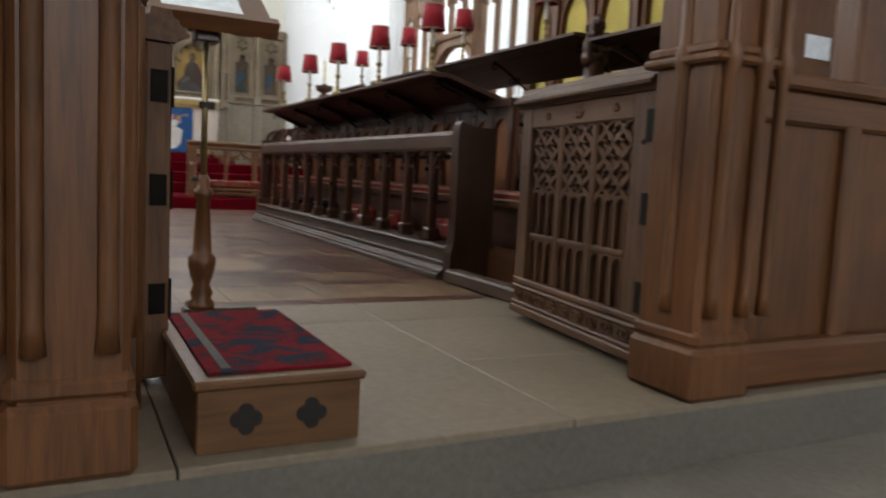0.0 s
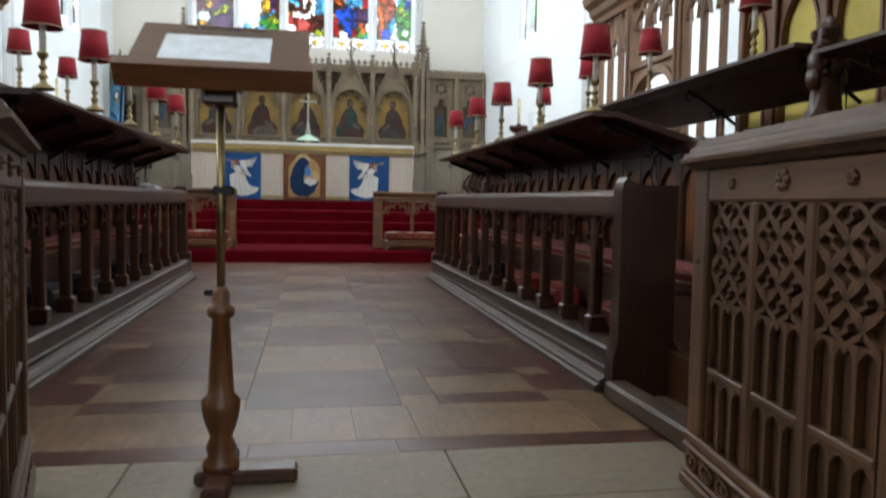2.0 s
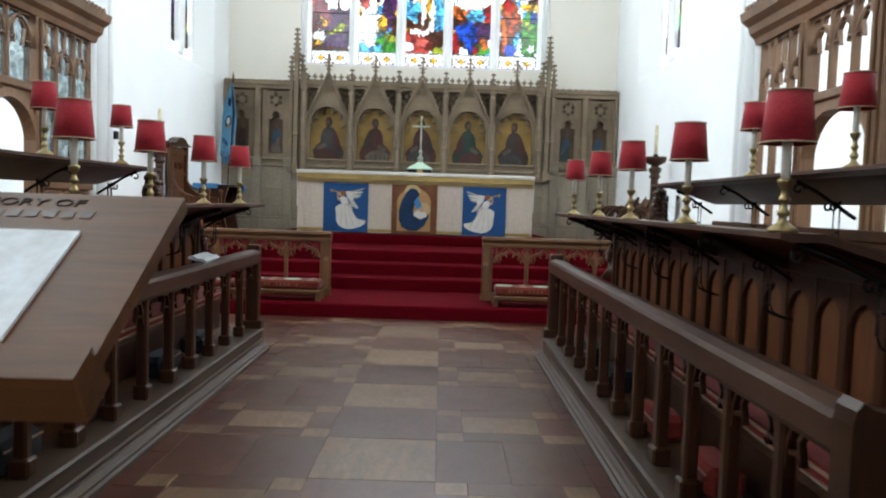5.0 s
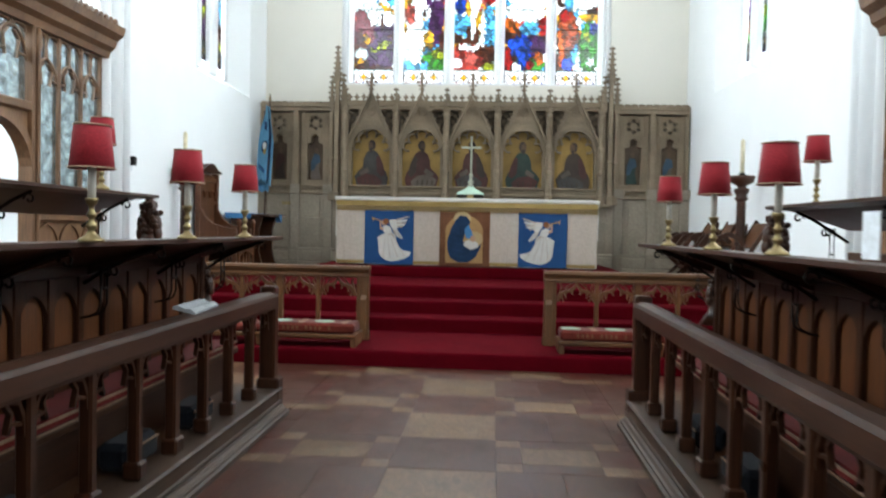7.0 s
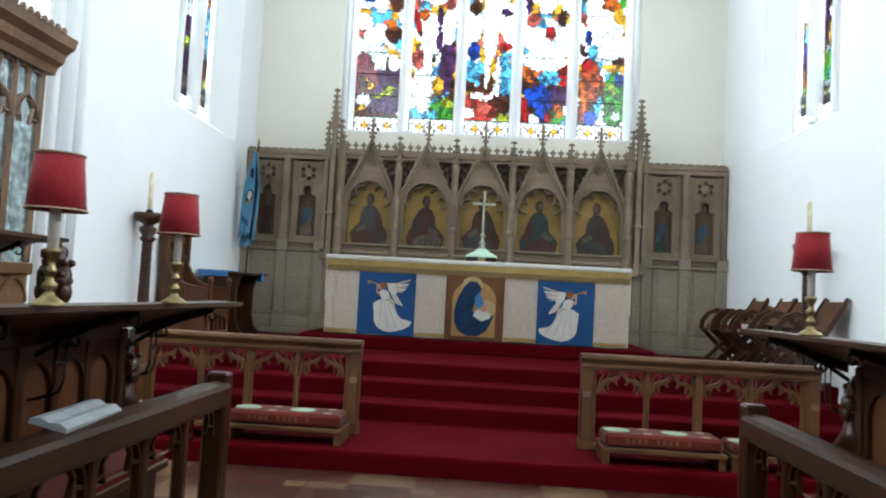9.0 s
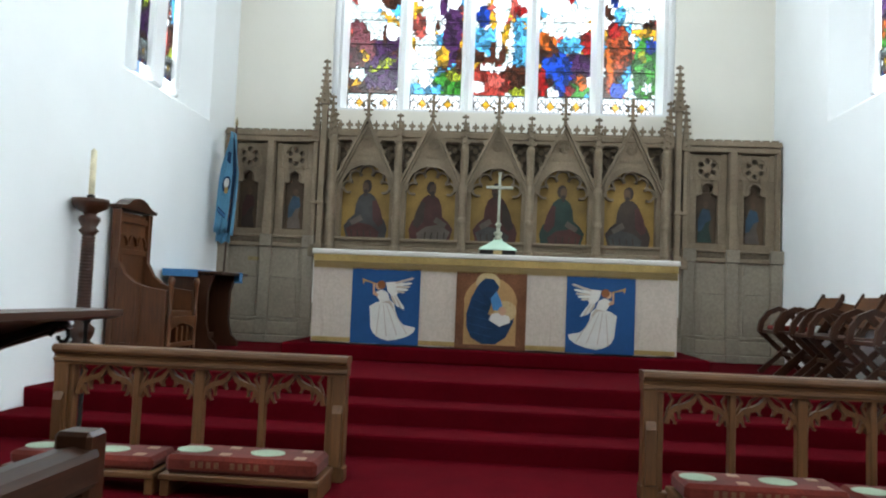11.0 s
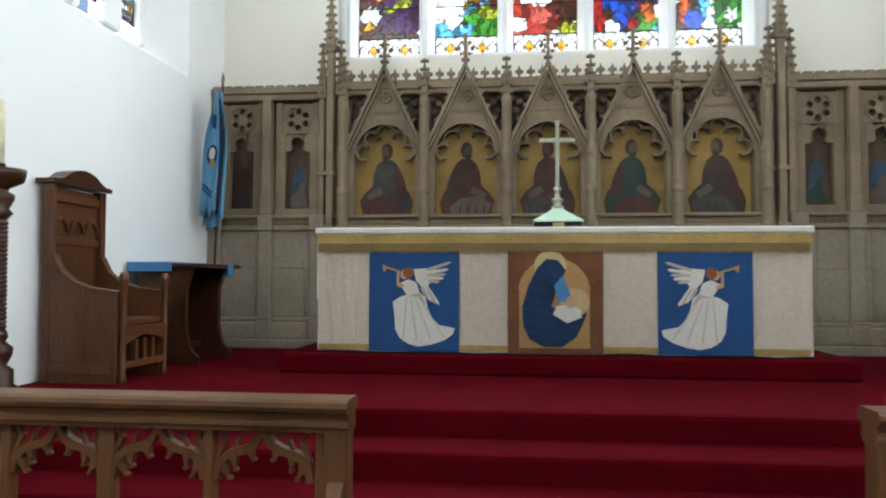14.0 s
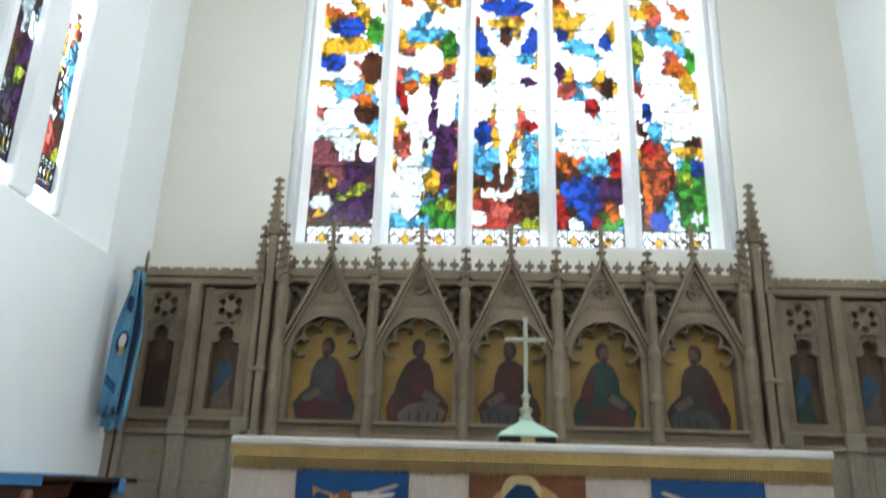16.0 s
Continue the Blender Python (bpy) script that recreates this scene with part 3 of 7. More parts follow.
def rosette_plate(cx, cz, half, r_out):
    """A square stone panel pierced by six round holes set in a ring."""
    bm = bmesh.new()
    ring, hole = r_out * 0.60, r_out * 0.235
    for k in range(6):
        t = k * math.pi / 3 + math.pi / 6
        e = (ring * math.cos(t), ring * math.sin(t))
        outer, inner = [], []
        for j in range(18):
            a = t + 2 * math.pi * j / 18
            d = hole
            while d < r_out:
                px, pz = e[0] + (d + 0.002) * math.cos(a), e[1] + (d + 0.002) * math.sin(a)
                turn = (math.atan2(pz, px) - t + math.pi) % (2 * math.pi) - math.pi
                if math.hypot(px, pz) > r_out or abs(turn) > math.pi / 6:
                    break
                d += 0.002
            outer.append((cx + e[0] + d * math.cos(a), cz + e[1] + d * math.sin(a)))
            inner.append((cx + e[0] + hole * math.cos(a), cz + e[1] + hole * math.sin(a)))
        band(bm, outer, inner, "y", 0.075, 0.13, True)
    angles = [math.pi * j / 16 + math.pi / 4 for j in range(32)]
    square = [(cx + half * math.cos(a) / max(abs(math.cos(a)), abs(math.sin(a))), cz + half * math.sin(a) / max(abs(math.cos(a)), abs(math.sin(a)))) for a in angles]
    circle = [(cx + r_out * math.cos(a), cz + r_out * math.sin(a)) for a in angles]
    band(bm, square, circle, "y", 0.06, 0.13, True)
    band(bm, circle, [(cx + r_out * 0.93 * math.cos(a), cz + r_out * 0.93 * math.sin(a)) for a in angles], "y", 0.05, 0.07, True)
    return bm


# wings
for x0, x1 in WINGS:
    s = 1 if x0 > 0 else -1
    mid = (x0 + x1) / 2
    part("cornice", B((x0, x1, -0.05, 0.16, Z(3.40), Z(3.47)), (x0, x1, -0.02, 0.16, Z(3.33), Z(3.40)), bev=0.01), REREDOS, reredos)
    part("wing_buttress", B((mid - 0.045, mid + 0.045, -0.06, 0.15, 1.44, Z(3.33)), (mid - 0.06, mid + 0.06, -0.075, 0.15, 1.44, 1.62), (mid - 0.052, mid + 0.052, -0.068, 0.15, 1.62, 2.05), bev=0.008), REREDOS, reredos)
    for xe in (x0 + 0.06, mid, x1 - 0.06):
        part("dado_pilaster", B((xe - 0.075, xe + 0.075, -0.065, -0.011, 0.335, 1.27), (xe - 0.09, xe + 0.09, -0.135, -0.011, 0.0, 0.10), (xe - 0.085, xe + 0.085, -0.105, -0.011, 0.10, 0.30), (xe - 0.09, xe + 0.09, -0.09, -0.011, 0.30, 0.335), (xe - 0.085, xe + 0.085, -0.085, -0.011, 1.272, 1.44), bev=0.008), REREDOS_PALE, reredos)
    bm = bmesh.new()
    for k in range(int((x1 - x0) / 0.075)):
        foil_ring(bm, x0 + 0.05 + 0.075 * k, 1.365, 0.030, 4, -0.034, -0.020, 0.007)
    part("carved_frieze", bm, REREDOS, reredos)
    for k in range(int((x1 - x0) / 0.12)):
        part("cresting_block", B((x0 + 0.015 + 0.12 * k, x0 + 0.105 + 0.12 * k, -0.035, 0.1, Z(3.47), Z(3.495)), bev=0.004), REREDOS, reredos)
    for xe in (x0 + 0.03, x1 - 0.03):
        part("wing_edge", B((xe - 0.03, xe + 0.03, -0.03, 0.15, 1.44, Z(3.33)), bev=0.008), REREDOS, reredos)
    for c in ((x0 + mid) / 2, (mid + x1) / 2):
        part("rosette_panel", rosette_plate(c, 2.51, 0.172, 0.155), REREDOS, reredos)
        bm = bmesh.new()
        for u0, u1 in ((-0.25, -0.138), (0.138, 0.25)):
            box(bm, c + u0, c + u1, 0.05, 0.14, 1.50, 2.355, 0.006)
        for u0, u1 in ((-0.25, -0.174), (0.174, 0.25)):
            box(bm, c + u0, c + u1, 0.05, 0.14, 2.355, 2.70, 0.006)
        box(bm, c - 0.25, c + 0.25, 0.04, 0.14, 1.445, 1.52, 0.006)
        head = [(c - 0.138, 2.150), (c - 0.075, 2.162), (c - 0.052, 2.185), (c - 0.070, 2.225), (c - 0.062, 2.275), (c, 2.312), (c + 0.062, 2.275), (c + 0.070, 2.225), (c + 0.052, 2.185), (c + 0.075, 2.162), (c + 0.138, 2.150)]
        band(bm, [(u, 2.354) for u, v in head], head, "y", 0.06, 0.14)
        stroke(bm, arc(c, 2.238, 0.082, 215, -35, 14), 0.014, "y", 0.045, 0.075)
        part("wing_niche", bm, REREDOS, reredos)
        part("wing_painting", B((c - 0.138, c + 0.138, 0.142, 0.155, 1.52, 2.33)), P_BROWN, reredos, "small dark painting of a robed shape")
        cloth_a, cloth_b = {-2: (P_RED, P_DARK), -1: (P_BLUE, P_PALE), 1: (P_BLUE, P_GREEN), 2: (P_BLUE, P_PALE)}[s * (1 if abs(c) < 3.05 else 2)]
        part("robe", prism(bmesh.new(), [(c - 0.09, 1.54), (c - 0.10, 1.62), (c - 0.06, 1.76), (c - 0.08, 1.86), (c - 0.05, 1.98), (c + 0.05, 1.98), (c + 0.08, 1.86), (c + 0.05, 1.74), (c + 0.09, 1.54)], "y", 0.1375, 0.1395), cloth_b, reredos)
        part("mantle", prism(bmesh.new(), [(c - 0.09, 1.68), (c - 0.09, 1.84), (c - 0.03, 1.99), (c + 0.06, 1.96), (c + 0.08, 1.84), (c + 0.01, 1.80), (c - 0.04, 1.70)], "y", 0.1350, 0.1370), cloth_a, reredos)
        part("head", prism(bmesh.new(), oval(c + 0.005, 2.035, 0.034, 0.048, 12), "y", 0.1340, 0.1360), P_FACE, reredos)

# five gabled niches
def round_arch(cx, r, spring):
    """A slightly stilted half circle."""
    return [(u, spring + (v - spring) * 1.04) for u, v in arc(cx, spring, r, 180, 0, 20)]


SP = 0.875
robes = ((P_GREY, P_RED), (P_RED, P_PALE), (P_RED, P_GREY), (P_GREEN, P_RED), (P_DARK, P_GREY))
for k in range(5):
    c = (k - 2) * SP
    out, inn = round_arch(c, 0.385, Z(2.70)), round_arch(c, 0.335, Z(2.70))
    bm = band(bmesh.new(), [(c - 0.385, Z(1.80)), *out, (c + 0.385, Z(1.80))], [(c - 0.335, Z(1.80)), *inn, (c + 0.335, Z(1.80))], "y", -0.03, 0.13)
    band(bm, round_arch(c, 0.352, Z(2.70)), round_arch(c, 0.318, Z(2.70)), "y", -0.05, -0.031)
    part("niche_arch", bm, REREDOS, reredos)
    for u, v, r, a0, a1 in ((-0.240, 2.745, 0.078, 50, 290), (-0.150, 2.885, 0.080, 10, 232), (0.0, 2.945, 0.092, -32, 212), (0.150, 2.885, 0.080, -52, 170), (0.240, 2.745, 0.078, -110, 130)):
        part("cusp", stroke(bmesh.new(), arc(c + u, Z(v), r, a0, a1, 9), 0.026, "y", 0.02, 0.09), REREDOS, reredos)
    pts = [(c - 0.335, Z(1.80)), *round_arch(c, 0.335, Z(2.70)), (c + 0.335, Z(1.80))]
    part("gold_ground", prism(bmesh.new(), pts[::-1], "y", 0.13, 0.155), GOLD_PAINT, reredos, "gold painted niche ground")
    painted_figure(reredos, c, Z(1.80), 0.66, 1.16, *robes[k], turn=(-1) ** k)
    # steep gable with a finial cross
    GF, GA = 2.76, 3.66
    bm = bmesh.new()
    for q in (-1, 1):
        stroke(bm, [(c + q * 0.425, Z(GF)), (c, Z(GA))][::q], 0.030, "y", -0.10, 0.02)
        stroke(bm, [(c + q * 0.385, Z(GF)), (c, Z(GA - 0.085))][::q], 0.022, "y", -0.075, 0.02)
    for s in (-1, 1):
        for j in range(5):
            f = 0.15 + 0.16 * j
            u, v = c + s * 0.425 * (1 - f), Z(GF + (GA - GF) * f)
            prism(bm, [(u, v - 0.015), (u + s * 0.040, v + 0.020), (u + s * 0.034, v + 0.045), (u + s * 0.012, v + 0.036), (u, v + 0.03)][::s], "y", -0.085, -0.025)
    part("gable", bm, REREDOS, reredos)
    bm = prism(bmesh.new(), [(c - 0.372, Z(2.82)), (c, Z(3.60)), (c + 0.372, Z(2.82)), (c + 0.30, Z(2.96)), (c + 0.17, Z(3.06)), (c, Z(3.105)), (c - 0.17, Z(3.06)), (c - 0.30, Z(2.96))], "y", -0.02, 0.12)
    part("tympanum", bm, REREDOS, reredos)
    bm = bmesh.new()
    foil_ring(bm, c, Z(3.335), 0.075, 4, -0.045, -0.021, 0.014)
    for j in range(9):
        box(bm, c - 0.155 + j * 0.036, c - 0.135 + j * 0.036, -0.035, -0.019, Z(3.150), Z(3.190))
    part("tympanum_carving", bm, REREDOS, reredos)
    bm = B((c - 0.020, c + 0.020, -0.07, -0.02, Z(3.62), Z(3.97)), (c - 0.045, c + 0.045, -0.085, -0.005, Z(3.70), Z(3.725)), bev=0.008)
    for q, z, w, r in ((-1, 3.84, 0.075, 0.032), (1, 3.84, 0.075, 0.032), (-1, 3.78, 0.045, 0.026), (1, 3.78, 0.045, 0.026), (0, 3.98, 0.0, 0.030), (-1, 3.90, 0.040, 0.024), (1, 3.90, 0.040, 0.024)):
        bmesh.ops.create_icosphere(bm, subdivisions=1, radius=r, matrix=Matrix.LocRotScale((c + q * w, -0.045, Z(z)), None, (1.0, 0.9, 0.85)))
    part("finial", bm, REREDOS, reredos)
    # carved spandrel bosses on the upper band
    for s in (-1, 1):
        bm = bmesh.new()
        for u, v in ((0.30, 3.28), (0.22, 3.33), (0.34, 3.18), (0.37, 3.32), (0.385, 3.05), (0.30, 3.12)):
            foil_ring(bm, c + s * u, Z(v), 0.034, 4, 0.06, 0.12, 0.009)
        part("spandrel_carving", bm, REREDOS, reredos)
part("upper_cornice", B((-2.3, 2.3, -0.03, 0.18, Z(3.42), Z(3.50)), (-2.3, 2.3, -0.01, 0.16, Z(3.37), Z(3.42)), bev=0.01), REREDOS, reredos)
# cresting
bm = B((-2.25, 2.25, 0.02, 0.06, Z(3.50), Z(3.53)))
n = 36
for k in range(n):
    u = -2.2 + 4.4 * (k + 0.5) / n
    prism(bm, [(u - 0.014, Z(3.53)), (u - 0.016, Z(3.57)), (u - 0.045, Z(3.575)), (u - 0.043, Z(3.605)), (u - 0.018, Z(3.605)), (u, Z(3.66)), (u + 0.018, Z(3.605)), (u + 0.043, Z(3.605)), (u + 0.045, Z(3.575)), (u + 0.016, Z(3.57)), (u + 0.014, Z(3.53))], "y", 0.02, 0.055)
part("cresting", bm, REREDOS, reredos)


def spire(bm, x, y, z0, z1, w):
    """A tapering pinnacle with crockets."""
    for s0, s1 in ((0, 1),):
        vs = [bm.verts.new((x + a * w, y + b * w, z0)) for a, b in ((-1, -1), (1, -1), (1, 1), (-1, 1))]
        ts = [bm.verts.new((x + a * w * 0.15, y + b * w * 0.15, z1)) for a, b in ((-1, -1), (1, -1), (1, 1), (-1, 1))]
        for k in range(4):
            bm.faces.new((vs[k], vs[(k + 1) % 4], ts[(k + 1) % 4], ts[k]))
        bm.faces.new(ts)
        bm.faces.new(vs[::-1])
    n = max(3, int((z1 - z0) / 0.085))
    for k in range(n):
        f = (k + 0.4) / n
        r, z = w * (1 - 0.85 * f), z0 + (z1 - z0) * f
        for a, b in ((-1, 0), (1, 0), (0, -1)):
            u, v = x + a * (r + 0.018), y + b * (r + 0.018)
            box(bm, u - 0.017, u + 0.017, v - 0.017, v + 0.017, z, z + 0.035, 0.008)
    box(bm, x - w * 0.5, x + w * 0.5, y - w * 0.5, y + w * 0.5, z1 - 0.05, z1 - 0.015, 0.01)


for k in range(6):
    c = (k - 2.5) * SP
    bm = B((c - 0.05, c + 0.05, -0.10, 0.14, Z(1.80), Z(3.30)), (c - 0.065, c + 0.065, -0.14, 0.14, Z(1.80), Z(1.93)), (c - 0.062, c + 0.062, -0.135, 0.14, Z(2.28), Z(2.33)), (c - 0.058, c + 0.058, -0.13, 0.14, Z(2.68), Z(2.72)), bev=0.008)
    lathe(bm, [(0.070, Z(1.80)), (0.070, Z(1.86)), (0.058, Z(1.90)), (0.062, Z(1.93)), (0.048, Z(1.97)), (0.046, Z(2.26)), (0.058, Z(2.29)), (0.058, Z(2.33)), (0.043, Z(2.36)), (0.042, Z(2.64)), (0.056, Z(2.69)), (0.058, Z(2.73)), (0.036, Z(2.80)), (0.033, Z(3.18)), (0.046, Z(3.23)), (0.046, Z(3.27)), (0.020, Z(3.31))], c, -0.115, 12)
    spire(bm, c, -0.06, Z(3.30), Z(3.74), 0.04)
    part("pier", bm, REREDOS, reredos)
for s in (-1, 1):
    bm = bmesh.new()
    for u, y, z1, w in ((2.235, -0.04, 3.98, 0.030), (2.335, -0.08, 4.45, 0.038), (2.435, -0.04, 3.95, 0.030)):
        box(bm, s * u - w, s * u + w, y - w, y + w + 0.03, Z(1.78), Z(z1 - 0.62), 0.010)
        box(bm, s * u - w - 0.012, s * u + w + 0.012, y - w - 0.012, 0.15, Z(2.48), Z(2.53), 0.008)
        box(bm, s * u - w - 0.015, s * u + w + 0.015, y - w - 0.015, 0.15, Z(1.78), Z(1.95), 0.01)
        spire(bm, s * u, y, Z(z1 - 0.62), Z(z1), w + 0.018)
    box(bm, s * 2.335 - 0.13, s * 2.335 + 0.13, 0.03, 0.15, Z(1.78), Z(3.46), 0.008)
    part("corner_pinnacle", bm, REREDOS, reredos)
part("niche_base", B((-2.35, 2.35, -0.14, 0.16, Z(1.74), Z(1.80)), bev=0.01), REREDOS, reredos)

# ---------- great east window ----------
LW, LSP = 0.735, 0.912
window = thing("window_1", "tall five-light stained glass east window", "window", (0.843, YE, 0.0), kind="structure")
bm = bmesh.new()
xs = [(k - 2) * LSP for k in range(5)]
half = WX1 - 0.843
edges = [-(0.843 - WX0)] + [v for x in xs for v in (x - LW / 2, x + LW / 2)] + [half]
for k in range(0, len(edges), 2):
    a, b = edges[k], edges[k + 1]
    cxm = (a + b) / 2
    part("mullion", prism(bmesh.new(), [(a, 0.30), (a + 0.02, 0.22), (cxm - 0.03, 0.12), (cxm + 0.03, 0.12), (b - 0.02, 0.22), (b, 0.30), (b, 0.42), (a, 0.42)], "z", WZ0, WZ1), MULLION, window)
part("window_sill", prism(bmesh.new(), [(0.0, WZ0 + 0.001), (0.0, WZ0 + 0.03), (0.30, WZ0 + 0.07), (0.69, WZ0 + 0.07), (0.69, WZ0 + 0.001)], "x", -(0.843 - WX0) + 0.001, half - 0.001), MULLION, window)
for s in (-1, 1):
    e = half if s > 0 else -(0.843 - WX0)
    part("jamb_roll", lathe(bmesh.new(), [(0.05, WZ0 + 0.04), (0.05, WZ1)], e - s * 0.03, 0.06, 10), MULLION, window, "", True)

G = {n: glass("glass_" + n, c, k, 0.5 if n in ("white", "pale") else 0.12) for n, c, k in (
    ("white", (0.93, 0.95, 0.97), 0.9), ("pale", (0.50, 0.58, 0.58), 0.8), ("ruby", (0.26, 0.008, 0.008), 0.8), ("blue", (0.006, 0.045, 0.34), 0.8), ("sky", (0.08, 0.36, 0.62), 0.85), ("green", (0.035, 0.20, 0.02), 0.8),
    ("gold", (0.55, 0.31, 0.02), 0.85), ("purple", (0.045, 0.010, 0.06), 0.8), ("mauve", (0.13, 0.035, 0.045), 0.8), ("wine", (0.30, 0.035, 0.025), 0.8), ("russet", (0.30, 0.055, 0.015), 0.8), ("rose", (0.45, 0.09, 0.07), 0.85), ("brown", (0.055, 0.014, 0.006), 0.8), ("olive", (0.26, 0.30, 0.02), 0.8), ("orange", (0.45, 0.10, 0.01), 0.85))}
for n, c, k in (("ruby", (0.26, 0.008, 0.008), 0.8), ("blue", (0.006, 0.045, 0.34), 0.8), ("sky", (0.08, 0.36, 0.62), 0.85), ("green", (0.035, 0.20, 0.02), 0.8), ("gold", (0.55, 0.31, 0.02), 0.85), ("purple", (0.045, 0.010, 0.06), 0.8), ("mauve", (0.13, 0.035, 0.045), 0.8), ("wine", (0.30, 0.035, 0.025), 0.8), ("russet", (0.30, 0.055, 0.015), 0.8), ("rose", (0.45, 0.09, 0.07), 0.85), ("brown", (0.055, 0.014, 0.006), 0.8), ("olive", (0.26, 0.30, 0.02), 0.8), ("orange", (0.45, 0.10, 0.01), 0.85)):
    G[n + "_deep"] = glass("glass_deep_" + n, shade_of(c, 0.34), k)
